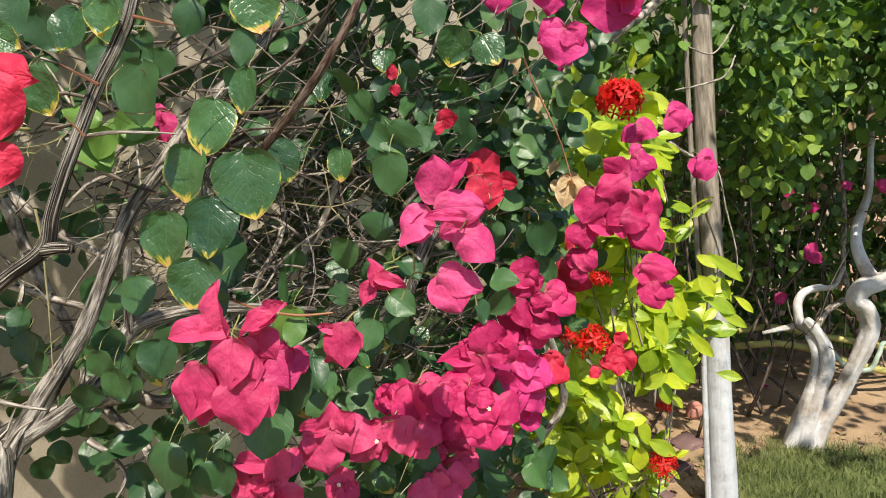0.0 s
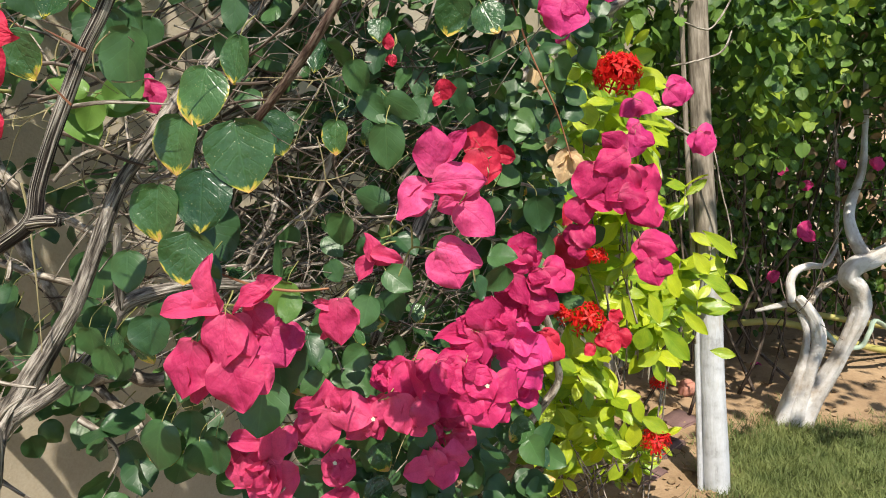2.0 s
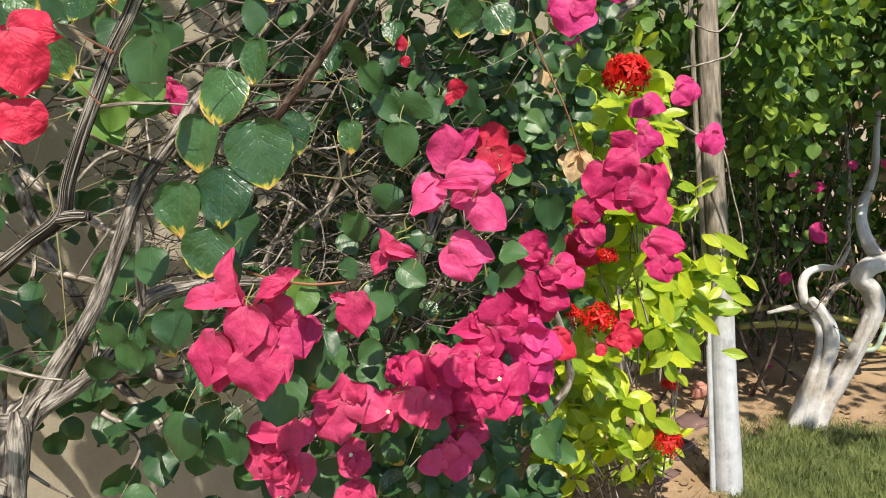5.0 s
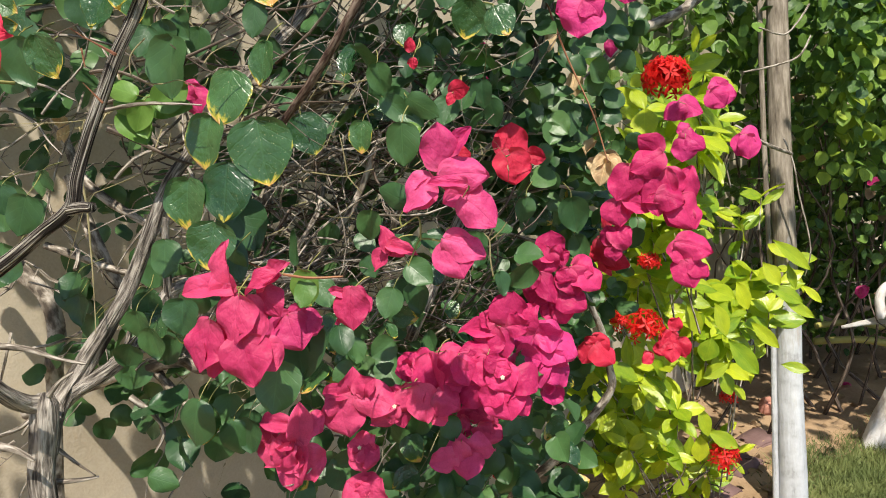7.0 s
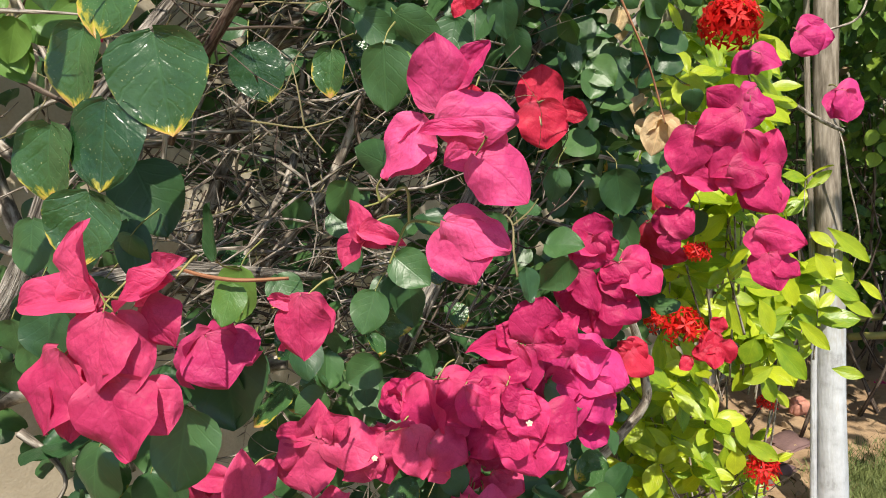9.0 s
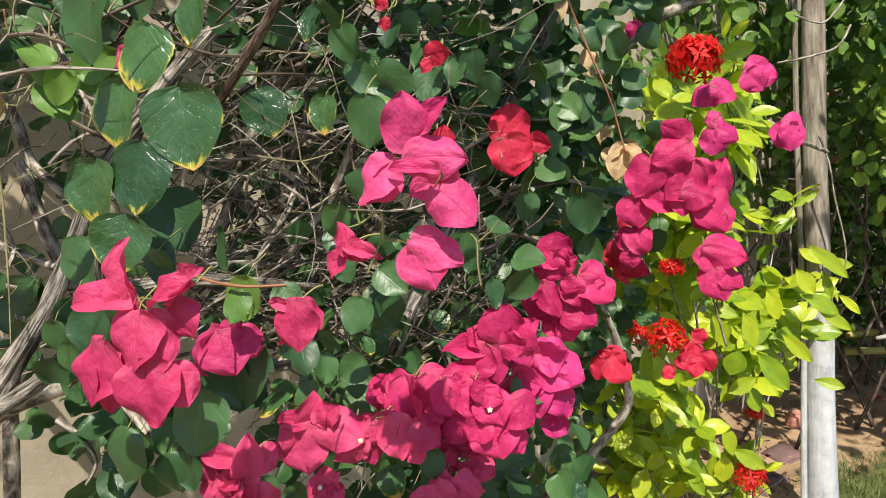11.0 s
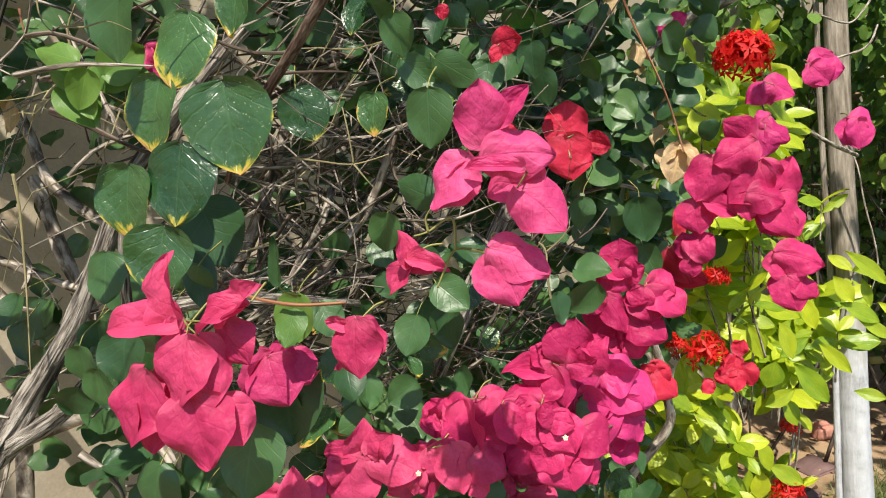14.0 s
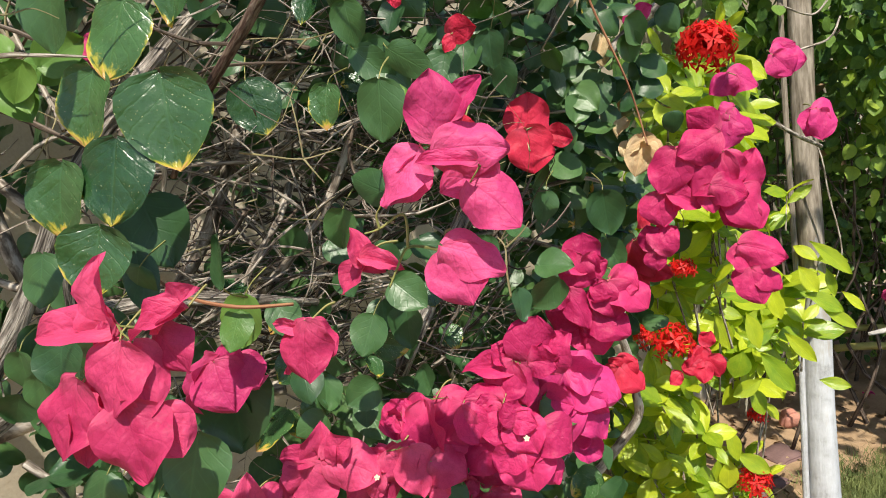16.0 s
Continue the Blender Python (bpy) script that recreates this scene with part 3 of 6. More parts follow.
for k, (x, y, sx, sy, sz, turn, mat, words) in enumerate((
        (1.14, 3.74, 0.085, 0.06, 0.08, 12, STONE_RED, "salmon red broken brick standing in the soil bed"),
        (1.02, 3.42, 0.17, 0.13, 0.035, 40, STONE_PURPLE, "dusty purple edging stone sunk in the bed"),
        (0.88, 3.14, 0.20, 0.14, 0.035, 52, STONE_PURPLE, "dusty purple edging stone sunk in the bed"),
        (0.74, 2.90, 0.18, 0.15, 0.03, 48, STONE_PURPLE, "dusty purple edging stone sunk in the bed"))):
    ob = put("edging_stone", rough_block("edging_stone", (sx, sy, sz), k * 7.1, mat), None, pose(x, y, height(x, y) + sz * (0.42 if mat is STONE_RED else -0.2), 3, -4, turn))
    tagged(ob, words, "stone", "edging stones of the bed")


def shifted(points, by):
    return [tuple(Vector(p) - Vector(by)) for p in points]


# ---- white painted post with a thin pole tied to it ----
post = thing("garden_post", "leaning round wooden post with white paint on its lower half", "post", at=(1.0, 2.78, 0))
limb("shaft", [(0.01, 0, -0.05), (-0.015, 0.08, 0.45), (-0.03, 0.135, 0.80), (-0.055, 0.25, 1.35), (-0.075, 0.37, 2.0), (-0.09, 0.46, 2.6)], [0.051, 0.046, 0.042, 0.040, 0.038, 0.036], POLE, post, 20, 0.10, 3)
pole = thing("thin_pole", "thin pale straight cane pole standing beside the post", "pole", at=(0.94, 2.775, 0))
limb("cane", [(0.005, 0, -0.04), (-0.01, 0.08, 0.45), (-0.018, 0.13, 0.72), (-0.055, 0.27, 1.42), (-0.08, 0.40, 2.1), (-0.1, 0.5, 2.6)], [0.0115, 0.0108, 0.0105, 0.010, 0.0095, 0.009], POLE, pole, 10, 0.05, 5)
vine = thing("bare_vine", "thin bare grey vine hanging beside the post", "vine", at=(0.95, 2.8, 0))
VB = (0.95, 2.8, 0)
limb("shoot", shifted([(0.93, 2.92, 1.36), (0.95, 2.86, 1.28), (0.975, 2.85, 1.16), (1.005, 2.83, 1.04), (1.015, 2.82, 0.96), (1.005, 2.83, 0.88)], VB), [0.003, 0.003, 0.003, 0.003, 0.0025, 0.0015], TWIG, vine, 7, 0.1, 61)
limb("shoot", shifted([(0.76, 2.62, 1.72), (0.845, 2.66, 1.70), (0.89, 2.68, 1.74), (0.94, 2.75, 1.80)], VB), [0.003, 0.0035, 0.003, 0.003], TWIG, vine, 7, 0.1, 62)
limb("shoot", shifted([(0.70, 2.52, 1.58), (0.80, 2.55, 1.60), (0.88, 2.60, 1.63), (0.95, 2.75, 1.70)], VB), [0.003, 0.0035, 0.003, 0.003], TWIG, vine, 7, 0.1, 63)
limb("shoot", shifted([(0.66, 2.40, 1.42), (0.73, 2.45, 1.38), (0.80, 2.52, 1.35), (0.90, 2.7, 1.32)], VB), [0.006, 0.006, 0.006, 0.006], TWIG, vine, 7, 0.1, 64)


def litter():
    """Dry fallen leaves and crumbs on the bed."""
    rng = random.Random(88)
    heap = Heap()
    for i in range(1500):
        # the later pieces crowd round the ixora, darkening its soil in place of shade
        x, y = (rng.uniform(-0.4, 2.6), rng.uniform(1.7, 5.0)) if i < 700 else (rng.uniform(0.0, 1.2), rng.uniform(1.7, 3.9))
        if y < 3.35 and x > 1.05:
            continue
        s = rng.uniform(0.012, 0.05)
        m = pose(x, y, height(x, y) + 0.006, rng.gauss(0, 25), rng.gauss(0, 25), rng.uniform(0, 360)) @ Matrix.Diagonal((s, s, s, 1))
        heap.add(rng.choice(SMALL_SHAPES), m)
    tagged(put("leaf_litter", heap.mesh("leaf_litter", DEBRIS)), "brown dry leaf litter scattered over the soil bed", "leaf litter", kind="stuff")


litter()
for k, (x, y, turn) in enumerate(((1.64, 4.13, 40), (1.62, 4.16, 160))):
    v, f, u = BRACT_SHAPES[k]
    ob = put("fallen_bract", mesh_of("fallen_bract", v, f, BRACT_MAGENTA, u), None, pose(x, y, height(x, y) + 0.016, 12, 8, turn) @ Matrix.Scale(0.05, 4))
    tagged(ob, "magenta papery bract fallen on the sandy soil", "bract", "fallen bracts")


# ---- the pruned tree with pale limbs ----
tree = thing("small_tree", "small old tree with twisted limewashed pale limbs", "tree", at=(1.5, 3.28, 0))


TB = (1.5, 3.28, 0)
limb("trunk", shifted([(1.535, 3.411, -0.05), (1.578, 3.406, 0.07), (1.656, 3.402, 0.217), (1.720, 3.397, 0.357), (1.772, 3.393, 0.489), (1.786, 3.388, 0.573), (1.757, 3.384, 0.651), (1.705, 3.379, 0.700), (1.735, 3.375, 0.755), (1.811, 3.37, 0.788), (1.893, 3.366, 0.851), (1.97, 3.361, 1.023), (2.1, 3.4, 1.35), (2.2, 3.5, 1.7)], TB), [0.064, 0.050, 0.040, 0.037, 0.036, 0.035, 0.036, 0.035, 0.036, 0.034, 0.031, 0.027, 0.022, 0.014], LIMEWASH, tree, 20, 0.42, 11)
limb("limb", shifted([(1.538, 3.381, -0.04), (1.545, 3.383, 0.10), (1.582, 3.384, 0.249), (1.610, 3.386, 0.373), (1.592, 3.388, 0.477), (1.548, 3.389, 0.557), (1.507, 3.391, 0.603)], TB), [0.044, 0.033, 0.027, 0.028, 0.026, 0.023, 0.018], LIMEWASH, tree, 16, 0.42, 12)
limb("limb", shifted([(1.480, 3.405, -0.04), (1.500, 3.40, 0.104), (1.532, 3.40, 0.208), (1.556, 3.40, 0.312), (1.560, 3.40, 0.428), (1.536, 3.41, 0.517), (1.517, 3.43, 0.562), (1.449, 3.47, 0.542), (1.367, 3.511, 0.506)], TB), [0.050, 0.036, 0.026, 0.018, 0.016, 0.017, 0.018, 0.013, 0.008], LIMEWASH, tree, 14, 0.42, 13)
limb("limb", shifted([(1.492, 3.411, 0.575), (1.484, 3.436, 0.658), (1.518, 3.461, 0.71), (1.584, 3.486, 0.725), (1.668, 3.511, 0.727), (1.75, 3.6, 0.80)], TB), [0.020, 0.018, 0.017, 0.015, 0.012, 0.008], LIMEWASH, tree, 12, 0.25, 16)
limb("limb", shifted([(1.800, 3.375, 0.765), (1.769, 3.45, 0.831), (1.763, 3.531, 0.924), (1.792, 3.591, 0.993), (1.84, 3.651, 1.063), (1.889, 3.711, 1.189), (1.95, 3.9, 1.6)], TB), [0.033, 0.028, 0.025, 0.023, 0.020, 0.016, 0.010], LIMEWASH, tree, 14, 0.3, 14)
limb("branch", shifted([(1.55, 3.40, 0.555), (1.642, 3.491, 0.619), (1.761, 3.571, 0.674), (1.767, 3.651, 0.797), (1.795, 3.731, 0.973), (1.801, 3.811, 1.236), (1.79, 3.9, 1.5)], TB), [0.018, 0.015, 0.013, 0.012, 0.011, 0.009, 0.005], TWIG, tree, 8, 0.2, 15)

# ---- hoses lying under the hedge ----
for k, (pts, rad, mat, words) in enumerate((
        ([(1.45, 4.15, 0.25), (1.66, 4.14, 0.27), (1.82, 4.13, 0.25), (2.0, 4.05, 0.20), (2.3, 4.1, 0.12), (2.7, 4.4, 0.03)], 0.019, HOSE, "yellowish garden hose hung over the low branches"),
        ([(1.48, 4.24, 0.31), (1.68, 4.26, 0.33), (1.88, 4.22, 0.30), (2.1, 4.18, 0.27), (2.4, 4.25, 0.2), (2.8, 4.5, 0.04)], 0.017, HOSE, "faded yellow garden hose hung over the low branches"),
        ([(1.90, 4.0, 0.27), (1.98, 3.98, 0.19), (2.09, 3.98, 0.18), (2.13, 3.98, 0.26), (2.2, 4.05, 0.30), (2.5, 4.3, 0.1), (2.7, 4.5, 0.02)], 0.013, HOSE_GREEN, "pale green looped garden hose under the hedge"))):
    hose = put("garden_hose", mesh_of("garden_hose", *tube(pts, [rad] * len(pts), 10, 0, k)[:2], mat, tube(pts, [rad] * len(pts), 10, 0, k)[2]))
    tagged(hose, words, "hose", "garden hoses")


# ---- the hedge of bougainvillea behind the post ----
hedge = thing("bougainvillea_hedge", "tall green bougainvillea hedge with a few magenta bracts", "shrub", at=(1.9, 4.6, 0))
HB = Vector((1.9, 4.6, 0))


GAPS = ((Vector((-0.91, 1.48, 0.77)), 0.11), (Vector((-0.90, 1.50, 0.66)), 0.08), (Vector((-0.985, 1.38, 1.03)), 0.08), (Vector((-0.97, 1.40, 0.90)), 0.05), (Vector((-0.62, 1.91, 1.24)), 0.05), (Vector((0.348, 1.42, 1.53)), 0.075))


def clear(p):
    """Leaves keep to the garden side of the wall and leave gaps through which the sun reaches its foot."""
    if (p - WALL_AT).dot(WALL_BACK) > -0.05 and p.z < 2.45:
        return False
    for foot, wide in GAPS:
        v = p - foot
        if v.dot(SUN_FROM) > 0 and (v - SUN_FROM * v.dot(SUN_FROM)).length < wide:
            return False
    return True


def hedge_leaves(name, blobs, shapes, mat, parent, origin, seed, normal=LIGHTWARD, spread=0.5, droop=0.9):
    rng = random.Random(seed)
    heap = Heap()
    for (cx, cy, cz), (rx, ry, rz), n, lo, hi in blobs:
        c = Vector((cx, cy, cz)) - origin
        for _ in range(n):
            v = in_ball(rng)
            p = c + Vector((v.x * rx, v.y * ry, v.z * rz))
            s = rng.uniform(lo, hi)
            if not clear(p + origin):
                continue
            heap.add(rng.choice(shapes), Matrix.Translation(p) @ lean(rng, normal, spread, droop) @ Matrix.Scale(s, 4))
    return put(name, heap.mesh(name, mat), parent)


hedge_leaves("leaf_mass", [
    ((1.25, 3.25, 1.68), (0.32, 0.28, 0.52), 560, 0.040, 0.066),
    ((1.75, 3.75, 1.86), (0.55, 0.45, 0.46), 1150, 0.040, 0.068),
    ((2.2, 3.6, 1.92), (0.5, 0.5, 0.42), 760, 0.042, 0.070),
    ((1.13, 2.95, 1.72), (0.11, 0.08, 0.26), 55, 0.045, 0.065),
    ((1.95, 3.05, 1.80), (0.35, 0.25, 0.24), 230, 0.040, 0.068),
    ((2.4, 4.3, 1.85), (0.7, 0.5, 0.55), 1150, 0.045, 0.070),
    ((1.35, 3.75, 1.15), (0.45, 0.45, 0.45), 260, 0.033, 0.057),
    ((1.85, 4.25, 0.95), (0.6, 0.30, 0.40), 240, 0.033, 0.057),
    ((1.30, 4.30, 0.62), (0.30, 0.30, 0.40), 232, 0.033, 0.049),
    ((2.7, 4.9, 1.4), (0.9, 0.6, 1.1), 1740, 0.049, 0.074),
    ((2.0, 5.1, 1.4), (0.8, 0.5, 1.0), 1500, 0.049, 0.074),
    ((0.75, 3.45, 1.95), (0.5, 0.4, 0.55), 1015, 0.045, 0.070),
    ((1.3, 4.2, 1.75), (0.6, 0.5, 0.75), 900, 0.049, 0.070),
    ((0.75, 3.5, 1.25), (0.30, 0.25, 0.45), 246, 0.041, 0.057),
    ((0.42, 2.78, 1.45), (0.26, 0.26, 0.60), 330, 0.040, 0.058),
    ((0.40, 2.75, 0.80), (0.25, 0.25, 0.40), 140, 0.035, 0.050),
    ((3.6, 4.6, 1.5), (1.0, 0.9, 1.3), 1740, 0.057, 0.082),
    ((2.3, 4.75, 0.65), (0.95, 0.30, 0.55), 1885, 0.037, 0.061),
    ((1.55, 4.75, 0.70), (0.35, 0.30, 0.60), 609, 0.033, 0.057),
    ((1.75, 4.60, 0.42), (0.55, 0.18, 0.34), 300, 0.035, 0.06),
    ((3.1, 4.4, 0.6), (0.6, 0.4, 0.6), 1015, 0.041, 0.066),
    ((2.1, 4.0, 2.45), (0.9, 0.6, 0.35), 1160, 0.049, 0.074),
], SMALL_SHAPES, HEDGE_LEAF, hedge, HB, 31, LIGHTWARD, 1.0, 1.6)["kind"] = "stuff"


# hedge leaves near the post, painted yellow-green as if the sun caught them
hedge_leaves("young_leaf_mass", [
    ((1.17, 3.02, 1.50), (0.10, 0.10, 0.42), 60, 0.042, 0.062),
    ((1.32, 3.10, 1.62), (0.16, 0.14, 0.30), 60, 0.042, 0.062),
    ((1.75, 3.40, 1.80), (0.30, 0.14, 0.28), 45, 0.040, 0.058),
], SMALL_SHAPES, LEAF_SUNLIT, hedge, HB, 36, LIGHTWARD, 0.7, 1.6)["kind"] = "stuff"
hedge_leaves("dry_leaf_mass", [((2.1, 4.0, 1.15), (0.55, 0.35, 0.35), 60, 0.045, 0.07), ((1.5, 3.7, 1.5), (0.6, 0.4, 0.5), 30, 0.04, 0.06), ((2.3, 4.4, 0.6), (0.6, 0.3, 0.4), 40, 0.04, 0.06)], SMALL_SHAPES, DEBRIS, hedge, HB, 34, LIGHTWARD, 0.9, 1.3)["kind"] = "stuff"


def hedge_stems():
    rng = random.Random(77)
    heap = Heap()
    for _ in range(54):
        x = rng.uniform(0.6, 2.9)
        y = 3.55 + (x - 1.0) * 0.55 + rng.uniform(-0.2, 0.9)
        p = Vector((x, y, 0)) - HB
        pts = [p]
        for k in range(4):
            p = p + Vector((rng.gauss(0, 0.13), rng.gauss(0, 0.13), rng.uniform(0.25, 0.55)))
            pts.append(p)
        r = rng.uniform(0.004, 0.013)
        heap.add(tube(pts, [r, r * 0.85, r * 0.7, r * 0.55, r * 0.35], 5, 0, 0, 3))
    for _ in range(160):
        p = Vector((rng.uniform(0.9, 2.6), rng.uniform(3.3, 4.9), rng.uniform(0.6, 2.0))) - HB
        pts = [p]
        d = Vector((rng.gauss(0, 1), rng.gauss(0, 1), rng.gauss(0, 0.6))).normalized()
        for k in range(3):
            p = p + d * 0.12 + Vector((rng.gauss(0, 0.02), rng.gauss(0, 0.02), rng.gauss(0, 0.03)))
            pts.append(p)
        heap.add(tube(pts, [0.004, 0.0032, 0.0025, 0.0012], 4, 0, 0, 2))
    put("stem_mass", heap.mesh("stem_mass", TWIG_DARK), hedge)["kind"] = "stuff"


hedge_stems()


# unseen leaves overhead, added to throw dappled shade on lawn and limbs
hedge_leaves("crown", [((1.82, 2.18, 2.75), (0.75, 0.65, 0.40), 230, 0.06, 0.09), ((1.84, 3.02, 2.9), (0.5, 0.5, 0.35), 90, 0.06, 0.09), ((2.01, 2.62, 2.58), (0.20, 0.25, 0.20), 110, 0.06, 0.09)], SMALL_SHAPES, HEDGE_LEAF, tree, Vector(TB), 33, LIGHTWARD, 0.8, 1.2)


# ---- flowering parts ----
def bract_mesh(k, mat):
    v, f, u = BRACT_SHAPES[k]
    return mesh_of("bract", v, f, mat, u)


BRACTS = {m.name: [bract_mesh(k, m) for k in range(12)] for m in (BRACT_PINK, BRACT_CORAL, BRACT_DEEP, BRACT_MAGENTA, BRACT_RED)}


def flower_cluster(parent, origin, rows, mat, seed, full=0.0, size=1.06, stalk=None, label=""):
    """Papery bracts in threes on thin stalks; rows of place, length, width, tip angle and turn."""
    rng = random.Random(seed)
    centre = sum((Vector(r[:3]) for r in rows), Vector()) / len(rows)
    node = Vector(stalk) if stalk else centre + Vector((0.0, 0.045, 0.02))
    heap = Heap()
    poses = []
    for r in rows:
        yaw = r[6] if len(r) > 6 else rng.uniform(-22, 22)
        m = facing(r[:3], r[3] * size, r[4] * size, r[5], yaw, rng.uniform(-12, 24))
        foot = m.translation
        near = node
        half = (foot + near) / 2 + Vector((rng.gauss(0, 0.004), 0.006, rng.gauss(0, 0.004)))
        heap.add(tube([near - origin, half - origin, foot - origin], [0.0008, 0.0007, 0.0005], 5, 0, 0, 3))
        poses.append(m)
        for _ in range(int(full + 1 - rng.random())):
            turn = rng.choice((-1, 1)) * rng.uniform(45, 110)
            poses.append(facing(Vector(r[:3]) + Vector((rng.gauss(0, 0.005), 0.008, rng.gauss(0, 0.005))), r[3] * size * 0.88, r[4] * size * 0.88, r[5] + turn, rng.uniform(-40, 40), rng.uniform(-10, 25)))
    base = put("flower_stalk", heap.mesh("flower_stalk", STALK), parent, None, label)
    for m in poses:
        put("bract", rng.choice(BRACTS[mat.name][:6]), base, Matrix.Translation(-origin) @ m)
    return base


def between(foot, tip, width, turn, up=0.22):
    """The pose of a blade from foot to tip, its upper side towards the lawn and the light, turned about its midrib."""
    foot, tip = Vector(foot), Vector(tip)
    along = (tip - foot).normalized()
    face = Vector((0.12, -1.0, up))
    face = (face - along * face.dot(along)).normalized()
    face = Matrix.Rotation(radians(turn), 3, along) @ face
    length = (tip - foot).length
    m = Matrix((along.cross(face), along, face)).transposed().to_4x4()
    m = m @ Matrix.Diagonal((width, length, (width + length) / 2, 1))
    m.translation = foot
    return m


def bract_flower(parent, origin, rows, mat, seed):
    """Papery bracts that hang from thin stalks, a paler one tucked behind some of them."""
    rng = random.Random(seed)
    groups = []
    for r in rows:
        foot = Vector(r[:3])
        for g in groups:
            if any((foot - Vector(o[:3])).length < 0.022 for o in g):
                g.append(r)
                break
        else:
            groups.append([r])
    for g in groups:
        foot = sum((Vector(r[:3]) for r in g), Vector()) / len(g)
        node = foot + Vector((rng.gauss(0, 0.006), 0.034, 0.006))
        heap = Heap()
        mid = (node + foot) / 2 + Vector((rng.gauss(0, 0.003), 0.004, 0.003))
        heap.add(tube([node - origin, mid - origin, foot - origin], [0.0010, 0.0008, 0.0006], 6, 0, 0, 4))
        for r in g:
            heap.add(tube([foot - origin, Vector(r[:3]) - origin], [0.0006, 0.0005], 5, 0, 0, 2))
        base = put("flower_stalk", heap.mesh("flower_stalk", STALK), parent)
        for r in g:
            kind = BRACTS[mat.name][r[7] * 3 + rng.randrange(3)]
            put("bract", kind, base, Matrix.Translation(-origin) @ between(r[:3], r[3:6], r[6], r[8] + rng.uniform(-6, 6)))
        for r in g:
            if r[6] < 0.025 or r[7] == 3 or len(rows) < 5 or not 0.75 < r[1] < 1.0 or rng.random() < 0.35:
                continue
            swing = Matrix.Rotation(rng.choice((-1, 1)) * rng.uniform(0.5, 1.3), 3, "Y")
            at = Vector(r[:3]) + Vector((0, -0.003, 0))
            put("bract", BRACTS[mat.name][rng.randrange(9)], base, Matrix.Translation(-origin) @ between(at, at + swing @ (Vector(r[3:6]) - Vector(r[:3])) * 0.62, r[6] * 0.62, rng.uniform(-45, 45)))
        r = g[0]
        if len(g) < 3 and r[6] > 0.02:
            back = Vector((0, 0.007, 0))
            tip = foot + (Matrix.Rotation(rng.choice((-1, 1)) * rng.uniform(0.7, 1.2), 3, "Y") @ (Vector(r[3:6]) - foot)) * 0.8
            put("bract", BRACTS[mat.name][3 + rng.randrange(3)], base, Matrix.Translation(-origin) @ between(foot + back, tip + back, r[6] * 0.8, rng.uniform(-25, 25)))


# ---- the large bougainvillea in front ----
OB = Vector((-0.34, 0.75, 0.0))
shrub = thing("bougainvillea_shrub", "bougainvillea shrub with pink bracts, scorched leaves and bare grey thorny wood", "shrub", at=OB)

CORAL_SPIKE = [(-0.098, 0.592, 1.334, -0.147, 0.588, 1.329, 0.027, 3, 25), (-0.096, 0.594, 1.331, -0.106, 0.590, 1.373, 0.027, 3, -35),
    (-0.058, 0.594, 1.343, -0.089, 0.586, 1.329, 0.018, 3, 30), (-0.079, 0.596, 1.332, -0.049, 0.590, 1.357, 0.021, 2, -30),
    (-0.078, 0.596, 1.335, -0.061, 0.596, 1.306, 0.027, 1, 20)]
CORAL_CLUSTER = [(-0.092, 0.584, 1.328, -0.097, 0.574, 1.286, 0.035, 0, 12), (-0.087, 0.588, 1.326, -0.076, 0.580, 1.287, 0.033, 1, -18),
    (-0.102, 0.594, 1.340, -0.101, 0.590, 1.315, 0.014, 3, 10), (-0.120, 0.584, 1.307, -0.130, 0.576, 1.261, 0.038, 0, 18),
    (-0.121, 0.594, 1.296, -0.124, 0.588, 1.253, 0.027, 2, -50), (-0.091, 0.578, 1.295, -0.078, 0.572, 1.252, 0.044, 0, 4),
    (-0.080, 0.590, 1.288, -0.063, 0.586, 1.262, 0.031, 1, -15)]
PINK_FLOWER = [(-0.085, 0.674, 1.287, -0.069, 0.668, 1.255, 0.041, 1, -14), (-0.084, 0.686, 1.264, -0.074, 0.682, 1.299, 0.024, 1, 15),
    (-0.077, 0.684, 1.285, -0.057, 0.680, 1.269, 0.030, 1, -25), (-0.086, 0.684, 1.288, -0.109, 0.684, 1.248, 0.018, 3, 45)]
PINK_FLOWER_B = [(-0.022, 0.678, 1.315, -0.020, 0.672, 1.274, 0.034, 1, 8), (-0.018, 0.684, 1.311, -0.040, 0.684, 1.276, 0.028, 0, 35),
    (-0.022, 0.684, 1.311, -0.005, 0.684, 1.290, 0.028, 1, -28), (-0.027, 0.684, 1.308, -0.046, 0.682, 1.312, 0.010, 3, 0)]
BRIGHT_CLUSTER = [(0.067, 0.672, 1.427, 0.066, 0.670, 1.469, 0.035, 1, 12), (0.077, 0.682, 1.438, 0.094, 0.684, 1.465, 0.018, 3, -25),
    (0.058, 0.672, 1.423, 0.035, 0.666, 1.389, 0.031, 0, 20), (0.059, 0.680, 1.418, 0.037, 0.678, 1.388, 0.024, 2, -35),
    (0.067, 0.670, 1.421, 0.112, 0.674, 1.422, 0.034, 1, 10), (0.093, 0.662, 1.415, 0.057, 0.660, 1.416, 0.013, 3, 20),
    (0.101, 0.678, 1.417, 0.069, 0.674, 1.396, 0.029, 0, -8), (0.088, 0.672, 1.402, 0.118, 0.666, 1.376, 0.036, 1, -6)]
